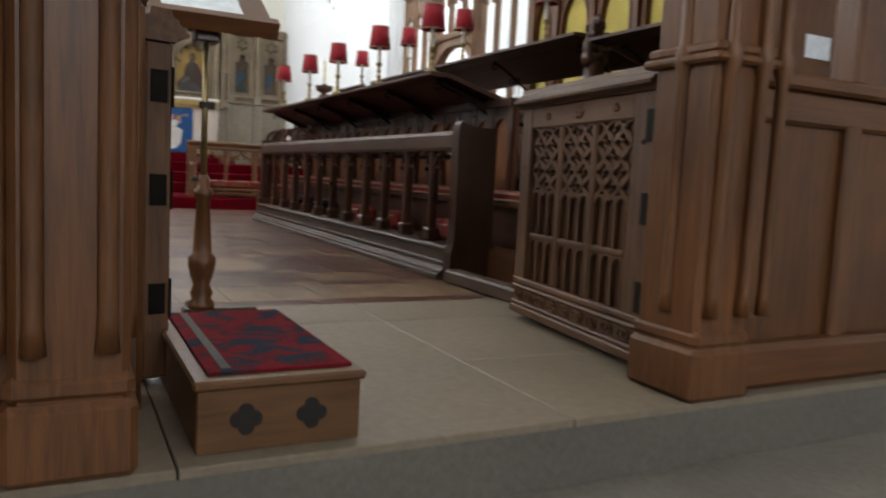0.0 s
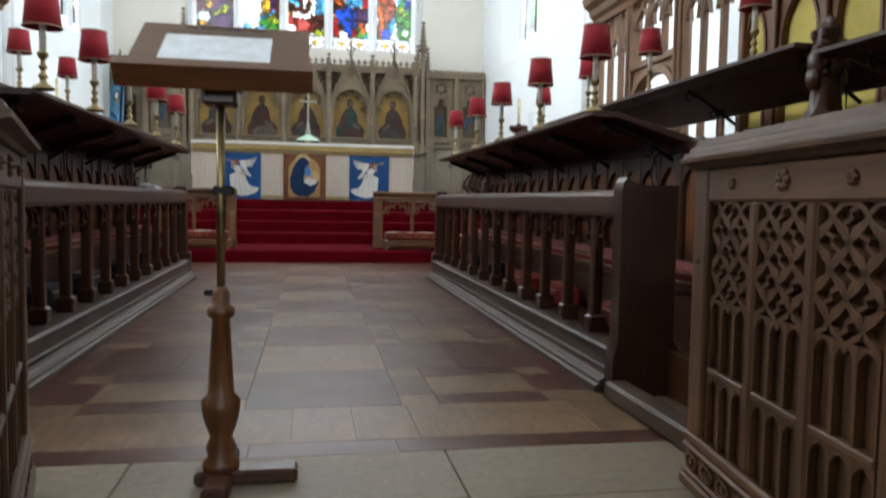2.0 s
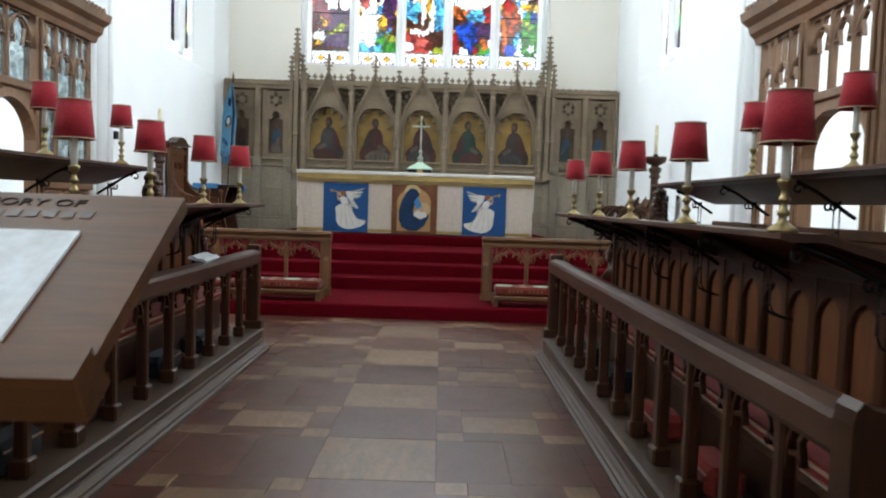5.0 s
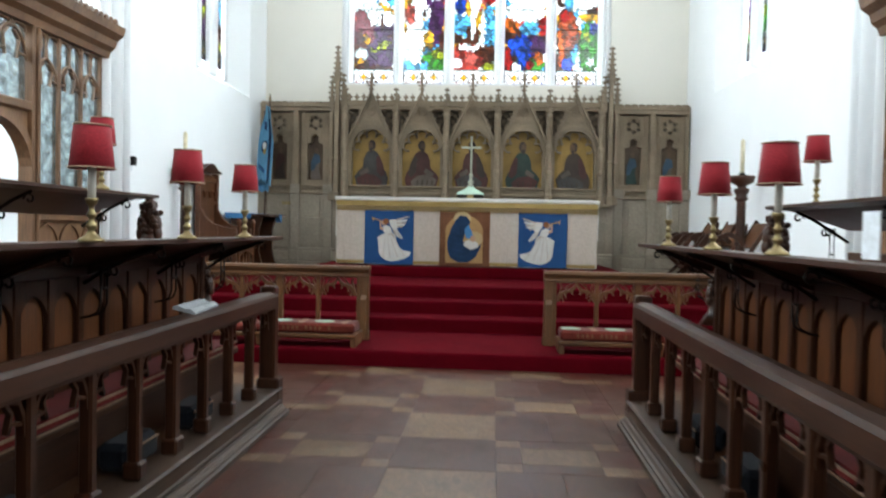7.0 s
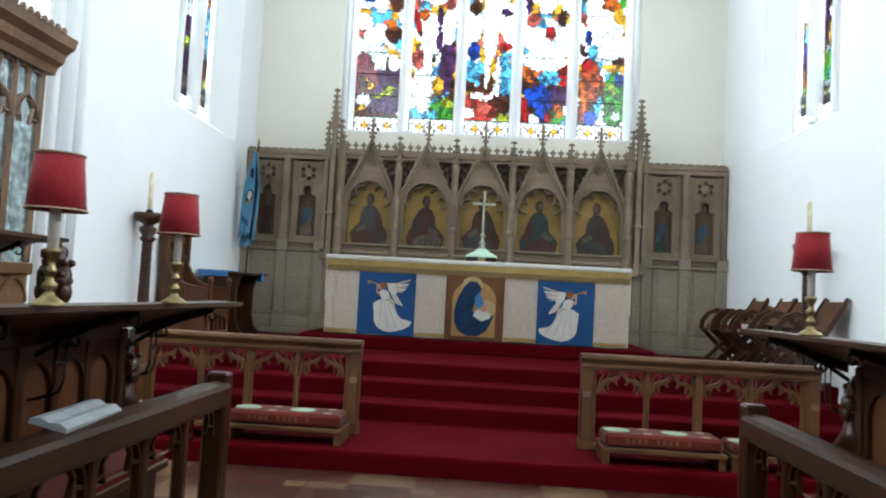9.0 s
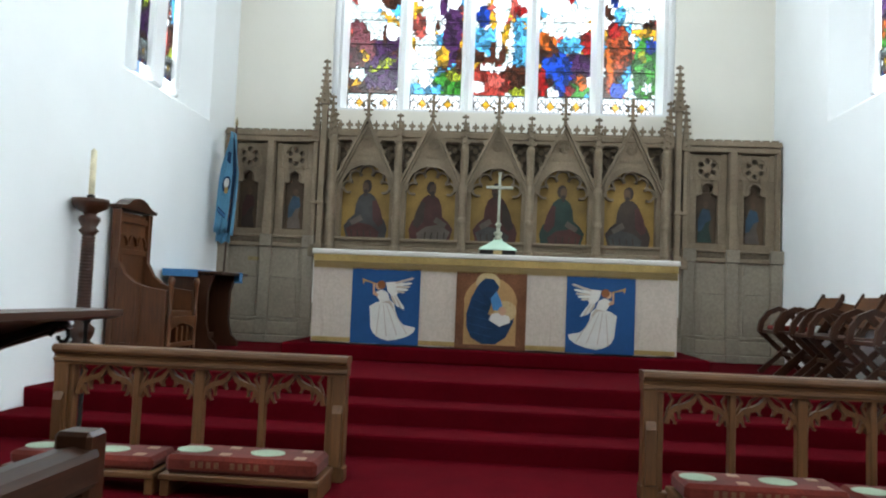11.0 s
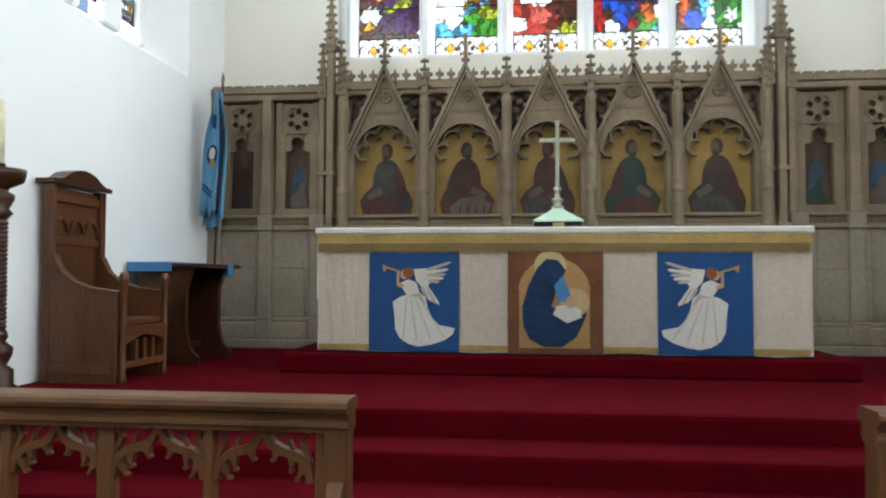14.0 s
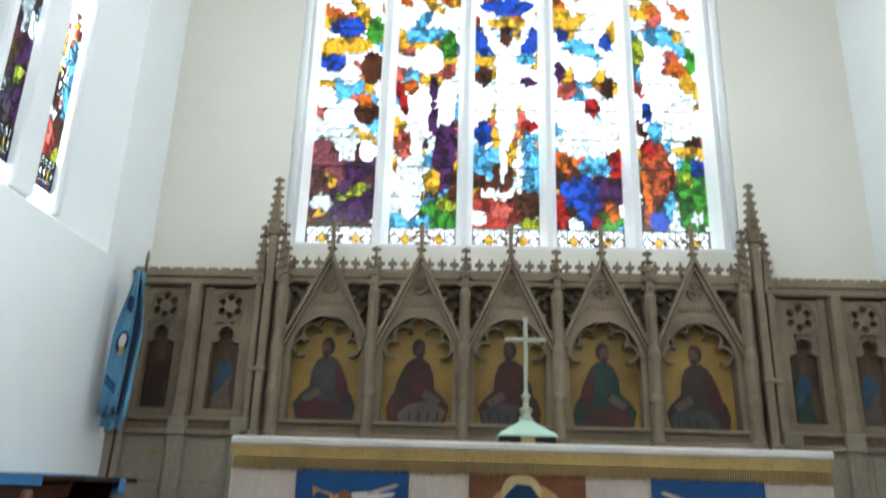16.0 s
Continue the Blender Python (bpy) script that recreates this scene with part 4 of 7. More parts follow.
# shapes in each light, lowest first: colour, u and v of the middle, half sizes, tilt (u across 0 to 1, v metres above the border)
LIGHTS = (
    (("brown", 0.5, 0.5, 0.6, 0.6, 0), ("purple", 0.7, 0.3, 0.4, 0.3, 0), ("pale", 0.2, 0.28, 0.17, 0.11, 0), ("brown", 0.16, 0.14, 0.16, 0.06, 0), ("gold", 0.16, 0.15, 0.08, 0.05, 0), ("brown", 0.5, 0.03, 0.5, 0.05, 0), ("olive", 0.66, 0.42, 0.30, 0.07, 25), ("purple", 0.55, 0.55, 0.08, 0.2, -10), ("mauve", 0.25, 0.66, 0.3, 0.24, 0), ("gold", 0.32, 0.56, 0.07, 0.1, 20),
     ("brown", 0.2, 0.55, 0.04, 0.2, 10), ("purple", 0.75, 0.75, 0.25, 0.16, 0), ("mauve", 0.15, 0.98, 0.15, 0.10, 0), ("white", 0.55, 0.9, 0.16, 0.12, 0), ("white", 0.85, 0.92, 0.14, 0.13, 0), ("brown", 0.7, 0.83, 0.04, 0.15, 0), ("pale", 0.5, 1.05, 0.2, 0.18, 0), ("white", 0.35, 1.35, 0.24, 0.16, 0), ("brown", 0.8, 1.4, 0.2, 0.15, 0), ("orange", 0.75, 1.55, 0.12, 0.1, 0),
     ("white", 0.12, 1.6, 0.14, 0.15, 0), ("sky", 0.5, 1.75, 0.25, 0.12, 0), ("white", 0.5, 1.9, 0.16, 0.14, 0), ("blue", 0.2, 2.05, 0.22, 0.12, 0), ("brown", 0.85, 2.0, 0.18, 0.22, 0), ("gold", 0.4, 2.3, 0.42, 0.12, 0), ("blue", 0.4, 2.55, 0.3, 0.14, 0), ("green", 0.85, 2.5, 0.14, 0.2, 0)),
    (("green", 0.75, 0.15, 0.32, 0.18, 0), ("sky", 0.25, 0.08, 0.4, 0.10, 0), ("olive", 0.85, 0.3, 0.15, 0.1, 0), ("white", 0.28, 0.7, 0.2, 0.62, 0), ("pale", 0.38, 0.5, 0.05, 0.4, 4), ("rose", 0.15, 1.0, 0.14, 0.18, 0), ("purple", 0.8, 0.9, 0.18, 0.48, -4), ("gold", 0.62, 0.55, 0.12, 0.16, 0), ("brown", 0.95, 0.5, 0.08, 0.2, 0),
     ("purple", 0.6, 1.5, 0.09, 0.4, 0), ("white", 0.8, 1.55, 0.16, 0.3, 0), ("white", 0.35, 1.5, 0.22, 0.3, 0), ("ruby", 0.1, 1.6, 0.08, 0.25, 15), ("orange", 0.25, 1.75, 0.12, 0.1, 0), ("rose", 0.85, 1.95, 0.1, 0.1, 0), ("white", 0.5, 2.1, 0.25, 0.2, 0), ("green", 0.82, 2.3, 0.14, 0.2, 0), ("sky", 0.42, 2.45, 0.3, 0.1, 0), ("gold", 0.1, 2.3, 0.08, 0.08, 0)),
    (("brown", 0.8, 0.3, 0.25, 0.2, 0), ("olive", 0.85, 0.06, 0.18, 0.07, 0), ("wine", 0.35, 0.17, 0.36, 0.2, -8), ("rose", 0.45, 0.2, 0.17, 0.09, -12), ("wine", 0.12, 0.36, 0.1, 0.12, -20), ("white", 0.1, 0.12, 0.1, 0.1, 30), ("white", 0.35, 0.4, 0.25, 0.06, -8), ("brown", 0.42, 0.62, 0.2, 0.18, 0), ("white", 0.45, 0.8, 0.06, 0.24, 0), ("sky", 0.2, 0.78, 0.09, 0.2, 15), ("sky", 0.85, 0.8, 0.14, 0.4, 0), ("white", 0.7, 0.75, 0.06, 0.35, 0),
     ("blue", 0.15, 1.15, 0.14, 0.16, 0), ("gold", 0.33, 1.1, 0.07, 0.14, 10), ("ruby", 0.85, 1.25, 0.14, 0.07, -10), ("white", 0.5, 1.7, 0.18, 0.75, 0), ("white", 0.15, 1.5, 0.14, 0.2, 0), ("white", 0.88, 1.55, 0.13, 0.22, 0), ("purple", 0.85, 1.82, 0.13, 0.06, 0), ("brown", 0.15, 1.9, 0.14, 0.14, 0), ("blue", 0.15, 2.4, 0.15, 0.24, 0), ("blue", 0.85, 2.4, 0.15, 0.24, 0), ("sky", 0.82, 2.12, 0.15, 0.08, 0),
     ("brown", 0.5, 2.45, 0.08, 0.2, 0), ("gold", 0.5, 2.62, 0.34, 0.07, 0), ("white", 0.2, 2.5, 0.06, 0.4, 20), ("white", 0.8, 2.5, 0.06, 0.4, -20), ("blue", 0.5, 2.85, 0.45, 0.12, 0), ("white", 0.5, 2.15, 0.1, 0.14, 0)),
    (("brown", 0.1, 0.2, 0.2, 0.25, 0), ("purple", 0.75, 0.45, 0.32, 0.18, 0), ("green", 0.75, 0.1, 0.25, 0.1, 0), ("blue", 0.35, 0.45, 0.30, 0.22, -10), ("blue", 0.48, 0.2, 0.12, 0.24, -20), ("white", 0.3, 0.06, 0.12, 0.06, -20), ("orange", 0.84, 0.22, 0.1, 0.12, 0), ("ruby", 0.62, 0.1, 0.1, 0.08, 0), ("brown", 0.15, 0.75, 0.18, 0.18, 0), ("orange", 0.16, 0.82, 0.16, 0.16, 20), ("brown", 0.3, 0.7, 0.05, 0.14, 30), ("ruby", 0.08, 0.2, 0.1, 0.2, 0), ("sky", 0.6, 0.75, 0.25, 0.12, 0), ("ruby", 0.92, 0.78, 0.1, 0.16, 0),
     ("white", 0.5, 1.05, 0.5, 0.18, 0), ("pale", 0.6, 0.92, 0.2, 0.06, 0), ("white", 0.25, 1.4, 0.25, 0.2, 0), ("ruby", 0.6, 1.5, 0.12, 0.12, 0), ("white", 0.85, 1.4, 0.15, 0.2, 0), ("gold", 0.65, 1.85, 0.09, 0.12, 0), ("rose", 0.2, 1.7, 0.15, 0.12, 0), ("brown", 0.85, 1.75, 0.1, 0.16, 0), ("white", 0.5, 2.0, 0.2, 0.18, 0), ("purple", 0.1, 1.95, 0.08, 0.14, 0), ("blue", 0.85, 2.35, 0.1, 0.12, 0), ("sky", 0.4, 2.3, 0.25, 0.1, 0), ("blue", 0.15, 2.45, 0.1, 0.1, 0)),
    (("green", 0.8, 0.4, 0.24, 0.5, 0), ("brown", 0.15, 0.15, 0.2, 0.2, 0), ("brown", 0.28, 0.55, 0.26, 0.55, 0), ("russet", 0.28, 0.7, 0.22, 0.36, 0), ("ruby", 0.22, 0.98, 0.14, 0.12, 0), ("russet", 0.14, 0.25, 0.08, 0.2, 0), ("orange", 0.12, 0.5, 0.06, 0.3, 8), ("sky", 0.4, 0.22, 0.10, 0.26, -18), ("blue", 0.3, 0.1, 0.15, 0.12, 0), ("olive", 0.75, 0.6, 0.07, 0.1, 0), ("pale", 0.85, 0.15, 0.1, 0.08, 0), ("green", 0.7, 0.25, 0.08, 0.12, 0), ("blue", 0.9, 0.75, 0.1, 0.12, 0), ("gold", 0.78, 0.95, 0.24, 0.07, 0),
     ("sky", 0.3, 1.2, 0.12, 0.14, 0), ("white", 0.7, 1.3, 0.3, 0.22, 0), ("blue", 0.2, 1.45, 0.07, 0.14, 0), ("white", 0.4, 1.7, 0.25, 0.2, 0), ("gold", 0.85, 1.8, 0.12, 0.14, 0), ("orange", 0.7, 2.0, 0.16, 0.12, 0), ("white", 0.3, 2.05, 0.2, 0.16, 0), ("olive", 0.1, 2.25, 0.1, 0.2, 0), ("green", 0.92, 2.1, 0.08, 0.2, 0), ("sky", 0.45, 2.45, 0.25, 0.14, 0)))


def leaded_light(name, parent, cx, w, z0, z1, y, shapes, axis="y", seed=1, border=True):
    """One light of small leaded panes whose colours draw robed shapes, grouped by colour."""
    rng = random.Random(seed)
    patch = {}
    zb = z0 + (0.27 if border else 0.0)
    cols, rows = max(5, int(w / 0.046)), max(4, int((z1 - zb) / 0.052))
    grid = [[(cx + w * (i / cols - 0.5) + (rng.uniform(-0.014, 0.014) if 0 < i < cols else 0), zb + (z1 - zb) * j / rows + (rng.uniform(-0.017, 0.017) if 0 < j < rows else 0)) for i in range(cols + 1)] for j in range(rows + 1)]

    def colour(px, pz):
        u, v = (px - cx) / w + 0.5, pz - zb
        found = None
        for col, cu, cv, ru, rv, tilt in shapes:
            a, b = (u - cu) * 0.735, v - cv
            c, q = math.cos(radians(tilt)), math.sin(radians(tilt))
            if ((a * c + b * q) / (ru * 0.735)) ** 2 + ((b * c - a * q) / rv) ** 2 < 1:
                found = col
        if found is None:
            # pieces of one colour lie together in patches
            key = (int((u + 0.09 * math.sin(v * 11)) * 4.5), int((v + 0.06 * math.sin(u * 9)) / 0.17))
            if key not in patch:
                patch[key] = rng.choice(("brown", "rose", "pale", "gold", "sky", "white") if v < 1.2 else ("white", "white", "white", "pale", "gold", "sky", "rose") if v < 2.6 else ("white", "white", "gold", "white", "orange", "white"))
            found = patch[key]
        if found not in ("white", "pale"):
            key = (int((u + 0.05 * math.sin(v * 17)) * 9), int((v + 0.04 * math.sin(u * 13)) / 0.10), "deep")
            if key not in patch:
                patch[key] = rng.random() < 0.30
            if patch[key]:
                found += "_deep"
        elif v < 1.3:
            key = (int(u * 7), int((v + 0.05 * math.sin(u * 8)) / 0.13), "pale")
            if key not in patch:
                patch[key] = rng.random() < 0.35
            found = "pale" if patch[key] else found
        return found

    cells = []
    for j in range(rows):
        for i in range(cols):
            q = [grid[j][i], grid[j][i + 1], grid[j + 1][i + 1], grid[j + 1][i]]
            tris = ((q[0], q[1], q[2]), (q[0], q[2], q[3])) if (i + j) % 2 else ((q[0], q[1], q[3]), (q[1], q[2], q[3]))
            for t in tris:
                cells.append((t, colour(sum(p[0] for p in t) / 3, sum(p[1] for p in t) / 3)))
    if border:
        for i in range(6):
            a, b = cx - w / 2 + w * i / 6, cx - w / 2 + w * (i + 1) / 6
            m = (a + b) / 2
            cells += [(((a, z0), (b, z0), (m, z0 + 0.06)), "blue" if i % 2 else "ruby"), (((a, z0), (m, z0 + 0.06), (a, z0 + 0.13)), "white"), (((b, z0), (b, z0 + 0.13), (m, z0 + 0.06)), "white"),
                      (((a, z0 + 0.13), (m, z0 + 0.06), (b, z0 + 0.13), (m, z0 + 0.20)), "gold" if i % 3 == 1 else "white"), (((a, z0 + 0.13), (m, z0 + 0.20), (a, zb)), "white"), (((b, z0 + 0.13), (b, zb), (m, z0 + 0.20)), "white"), (((a, zb), (m, z0 + 0.20), (b, zb)), "pale")]
    by, seen = {}, {}
    lead = bmesh.new()
    for pts, col in cells:
        bm = by.setdefault(col, bmesh.new())
        bm.faces.new([bm.verts.new(at3(axis, y, *p)) for p in pts])
        for k in range(len(pts)):
            seen.setdefault(frozenset((pts[k], pts[(k + 1) % len(pts)])), []).append(col)
    for edge, cs in seen.items():
        if len(edge) == 2 and len(cs) == 2 and cs[0] != cs[1]:
            stroke(lead, sorted(edge), 0.0045, axis, y - 0.004, y + 0.004)
        elif len(edge) == 2 and len(cs) == 2 and cs[0] != "white" and rng.random() < 0.22:
            stroke(lead, sorted(edge), 0.0040, axis, y - 0.004, y + 0.004)
        elif border and len(edge) == 2 and max(p[1] for p in edge) < zb + 0.001:
            stroke(lead, sorted(edge), 0.010, axis, y - 0.004, y + 0.004)
    if border:
        for i in range(3):
            m = cx - w / 2 + w * (i + 0.5) / 3
            for s in (-1, 1):
                stroke(lead, arc(m + s * w / 12, z0 + 0.15, 0.045, 20, 300, 9), 0.006, axis, y - 0.005, y + 0.003)
                box3 = [at3(axis, y - 0.006, cx + s * (w / 2 - 0.012) - 0.005, z0), at3(axis, y - 0.001, cx + s * (w / 2 - 0.012) + 0.003, zb)]
                box(lead, box3[0][0], box3[1][0], box3[0][1], box3[1][1], box3[0][2], box3[1][2])
    zz = zb
    while zz < z1 - 0.1:
        a, b = at3(axis, y - 0.012, cx - w / 2, zz - 0.006), at3(axis, y - 0.006, cx + w / 2, zz + 0.006)
        box(lead, a[0], b[0], a[1], b[1], a[2], b[2])
        zz += 0.36
    for col in sorted(by):
        ob = part("panes_" + col, by[col], G[col], parent, col.replace("_", " ") + " coloured glass panes")
        ob.visible_shadow = False
        ob["kind"] = "stuff"
    part("leading", lead, LEAD, parent, "dark lead lines and bars")


for k, x in enumerate(xs):
    leaded_light("light", window, x, LW, WZ0 + 0.07, WZ1 - 0.02, 0.36, LIGHTS[k], seed=k + 3)
# sanctuary side windows
for i, (x, s) in enumerate(((XL, -1), (XR, 1))):
    w2 = thing("window_%d" % (i + 2), "narrow two-light stained glass sanctuary window", "window", (x + s * 0.26, 0, 0), kind="structure")
    ya, yb = SWY["north" if s < 0 else "south"]
    cuts = (ya, ya + 0.10, ya + 0.44, ya + 0.74, yb - 0.10, yb)
    for a, b in ((cuts[0], cuts[1]), (cuts[2], cuts[3]), (cuts[4], cuts[5])):
        part("mullion", B((-0.08, 0.08, a + 0.001, b - 0.001, 3.60, 6.999), bev=0.02), MULLION, w2)
    for j, (a, b) in enumerate(((cuts[1], cuts[2]), (cuts[3], cuts[4]))):
        leaded_light("light", w2, (a + b) / 2, b - a, 3.78, 6.98, 0.0, LIGHTS[(2 * j + i) % 5], "x", 20 + 2 * i + j)

# ---------- altar ----------
altar = thing("altar", "long altar dressed in a cream brocade frontal with blue banners", "altar", (0.868, 14.74, SANCT + RISE))
A0, A1, AH = -1.905, 1.875, 1.0
part("table_body", B((A0 + 0.04, A1 - 0.04, 0.03, 0.86, 0.0, 0.93)), DARK, altar)
bm = bmesh.new()
n = 64
lo, hi = [], []
for k in range(n + 1):
    u = A0 + (A1 - A0) * k / n
    edge = min(1.0, min(k, n - k) / 6)
    fold = 0.022 * math.sin(k * 1.35) * (1 - edge) + 0.004 * math.sin(k * 0.8)
    lo.append(bm.verts.new((u, fold - 0.004, 0.02 + 0.006 * math.sin(k * 0.5))))
    hi.append(bm.verts.new((u, 0.002, AH - 0.05)))
for k in range(n):
    bm.faces.new((lo[k], lo[k + 1], hi[k + 1], hi[k]))
for e, s in ((A0, -1), (A1, 1)):
    q = [bm.verts.new(v) for v in ((e, 0.0, 0.03), (e + s * 0.03, 0.3, 0.06), (e + s * 0.02, 0.84, 0.05), (e, 0.84, AH - 0.05), (e, 0.002, AH - 0.05))]
    bm.faces.new(q)
frontal = part("frontal", bm, BROCADE, altar, "cream brocade altar frontal", True)
part("hem_band", B((A0 + 0.01, A1 - 0.01, -0.017, -0.013, 0.03, 0.075)), GOLD_CLOTH, altar)
part("linen_cloth", B((A0 - 0.025, A1 + 0.025, -0.025, 0.88, AH - 0.055, AH), (A0 - 0.025, A0 - 0.013, 0.05, 0.80, 0.42, AH - 0.055), (A1 + 0.013, A1 + 0.025, 0.05, 0.80, 0.42, AH - 0.055), bev=0.012), WHITE_CLOTH, altar, "white linen altar cloth")
bm = B((A0 - 0.005, A1 + 0.005, -0.022, -0.006, 0.872, AH - 0.055))
rng = random.Random(5)
for k in range(250):
    u = A0 + (A1 - A0) * (k + 0.5) / 250
    d = rng.uniform(-0.006, 0.006)
    prism(bm, [(u - 0.0052, -0.021), (u, -0.031), (u + 0.0052, -0.021), (u, -0.017)], "z", 0.80 + d, 0.872)
part("superfrontal_fringe", bm, GOLD_CLOTH, altar, "gold fringed band under the altar cloth")


def flat(name, pts, mat, depth, parent=altar, label=""):
    return part(name, prism(bmesh.new(), pts, "y", -0.016 - depth, -0.012 - depth), mat, parent, label)


def angel(parent, cx, f):
    """A winged shape in a long trailing robe blowing a trumpet; f flips it."""
    M = lambda pts: [(cx + f * u, v) for u, v in pts]
    flat("robe", M([(-0.167, 0.411), (-0.103, 0.453), (-0.022, 0.475), (0.054, 0.480), (0.094, 0.445), (0.111, 0.359), (0.149, 0.282), (0.199, 0.230), (0.270, 0.218), (0.324, 0.205), (0.310, 0.157), (0.239, 0.109), (0.139, 0.076), (0.038, 0.060), (-0.042, 0.080), (-0.113, 0.128), (-0.147, 0.195), (-0.155, 0.311)]), WHITE_CLOTH, 0.006, parent)
    flat("bodice", M([(-0.103, 0.561), (-0.042, 0.590), (0.022, 0.561), (0.048, 0.474), (-0.040, 0.446), (-0.082, 0.503)]), WHITE_CLOTH, 0.0085, parent)
    flat("sash", M([(-0.05, 0.455), (0.05, 0.482), (0.06, 0.462), (0.10, 0.40), (0.075, 0.40), (0.03, 0.45)]), CREAM_CLOTH, 0.0105, parent)
    for k in range(4):
        a, b = (-0.06 + 0.035 * k, 0.44), (-0.09 + 0.075 * k, 0.10 + 0.012 * k)
        flat("robe_fold", M([a, (a[0] + 0.006, a[1]), (b[0] + 0.055 * k * 0.6 + 0.012, b[1]), (b[0] + 0.055 * k * 0.6, b[1])]), CREAM_CLOTH, 0.0090 + 0.0002 * k, parent)
    flat("wing", M([(-0.002, 0.667), (0.098, 0.676), (0.179, 0.667), (0.169, 0.609), (0.139, 0.570), (0.115, 0.542), (0.139, 0.465), (0.159, 0.426), (0.119, 0.446), (0.068, 0.519), (0.018, 0.580)]), WHITE_CLOTH, 0.0115, parent, "cream feathered wing")
    tips = ((0.300, 0.725), (0.280, 0.668), (0.259, 0.628), (0.239, 0.596), (0.203, 0.566), (0.203, 0.388), (0.175, 0.396), (0.143, 0.411), (0.115, 0.436))
    for k, (u, v) in enumerate(tips):
        ru, rv = (0.10 + 0.004 * k, 0.660 - 0.020 * k) if k < 5 else (0.105 - 0.014 * (k - 5), 0.525)
        du, dv = u - ru, v - rv
        n = math.hypot(du, dv)
        px, pz = -dv / n * 0.013, du / n * 0.013
        flat("feather", M([(ru - px, rv - pz), (ru + du * 0.85 - px * 0.9, rv + dv * 0.85 - pz * 0.9), (u, v), (ru + du * 0.85 + px * 0.9, rv + dv * 0.85 + pz * 0.9), (ru + px, rv + pz)]), WHITE_CLOTH if k % 2 else CREAM_CLOTH, 0.0130 + 0.0003 * k, parent)
    flat("head", M(oval(-0.075, 0.625, 0.034, 0.038, 14)), SKIN_CLOTH, 0.0160, parent)
    flat("hair", M(oval(-0.045, 0.640, 0.042, 0.045, 14)), HAIR_CLOTH, 0.0175, parent)
    flat("arm", M([(-0.135, 0.645), (-0.115, 0.650), (-0.116, 0.565), (-0.075, 0.540), (-0.085, 0.515), (-0.135, 0.535)]), SKIN_CLOTH, 0.0145, parent)
    flat("trumpet", M([(-0.105, 0.655), (-0.110, 0.642), (-0.215, 0.672), (-0.240, 0.640), (-0.250, 0.705), (-0.213, 0.688)]), TAN_CLOTH, 0.0190, parent)


for x0, x1, f in ((-1.486, -0.767, 1), (0.750, 1.449, -1)):
    banner = flat("banner", [(x0, 0.815), (x1, 0.815), (x1, 0.022), (x0, 0.022)], BLUE_CLOTH, 0.002, altar, "royal blue banner with a white angel")
    angel(banner, (x0 + x1) / 2, f)
panel = flat("centre_panel", [(-0.388, 0.815), (0.342, 0.815), (0.342, 0.015), (-0.388, 0.015)], BROWN_CLOTH, 0.002, altar, "brown velvet panel with a cloaked blue shape")
pc = -0.03
flat("tan_ground", [(pc - 0.27, 0.06), (pc - 0.27, 0.50), *arc(pc, 0.48, 0.28, 170, 10, 12), (pc + 0.27, 0.50), (pc + 0.27, 0.06)][::-1], TAN_CLOTH, 0.005, panel)
flat("large_halo", oval(pc - 0.03, 0.70, 0.125, 0.112), HALO_CLOTH, 0.008, panel)
cloak = [(pc - 0.06, 0.75), (pc - 0.13, 0.68), (pc - 0.20, 0.54), (pc - 0.245, 0.38), (pc - 0.24, 0.24), (pc - 0.19, 0.13), (pc - 0.08, 0.07), (pc + 0.06, 0.07), (pc + 0.17, 0.15), (pc + 0.24, 0.30), (pc + 0.25, 0.36), (pc + 0.10, 0.30), (pc - 0.02, 0.38), (pc + 0.02, 0.52), (pc + 0.09, 0.66), (pc + 0.03, 0.74)]
flat("cloak", cloak, NAVY_CLOTH, 0.011, panel)
flat("sleeve", [(pc + 0.03, 0.42), (pc - 0.0, 0.54), (pc + 0.06, 0.62), (pc + 0.11, 0.52), (pc + 0.14, 0.42)], PALE_BLUE, 0.014, panel)
flat("swaddling", [(pc - 0.01, 0.32), (pc + 0.02, 0.385), (pc + 0.11, 0.40), (pc + 0.20, 0.36), (pc + 0.21, 0.30), (pc + 0.10, 0.255)], WHITE_CLOTH, 0.0145, panel)
flat("small_halo", oval(pc + 0.155, 0.415, 0.115, 0.108), HALO_CLOTH, 0.0130, panel)
flat("small_head", oval(pc + 0.125, 0.415, 0.040, 0.046, 14), SKIN_CLOTH, 0.0160, panel)
for k in range(9):
    a = -0.9 + 0.24 * k
    flat("halo_ray", [(pc + 0.155 + 0.055 * math.cos(a), 0.415 + 0.055 * math.sin(a)), (pc + 0.155 + 0.108 * math.cos(a - 0.03), 0.415 + 0.102 * math.sin(a - 0.03)), (pc + 0.155 + 0.108 * math.cos(a + 0.03), 0.415 + 0.102 * math.sin(a + 0.03))], TAN_CLOTH, 0.0150, panel)
for k in range(6):
    v = 0.14 + 0.085 * k
    u0, u1 = pc - 0.235 + 0.028 * max(0, k - 2) + 0.02 * (k == 0), pc + 0.06 - 0.03 * k if k > 2 else pc + 0.02
    flat("quilt_line", [(u0, v + 0.05), (u1, v), (u1, v + 0.007), (u0, v + 0.057)], QUILT_CLOTH, 0.0120 + 0.0002 * k, panel)

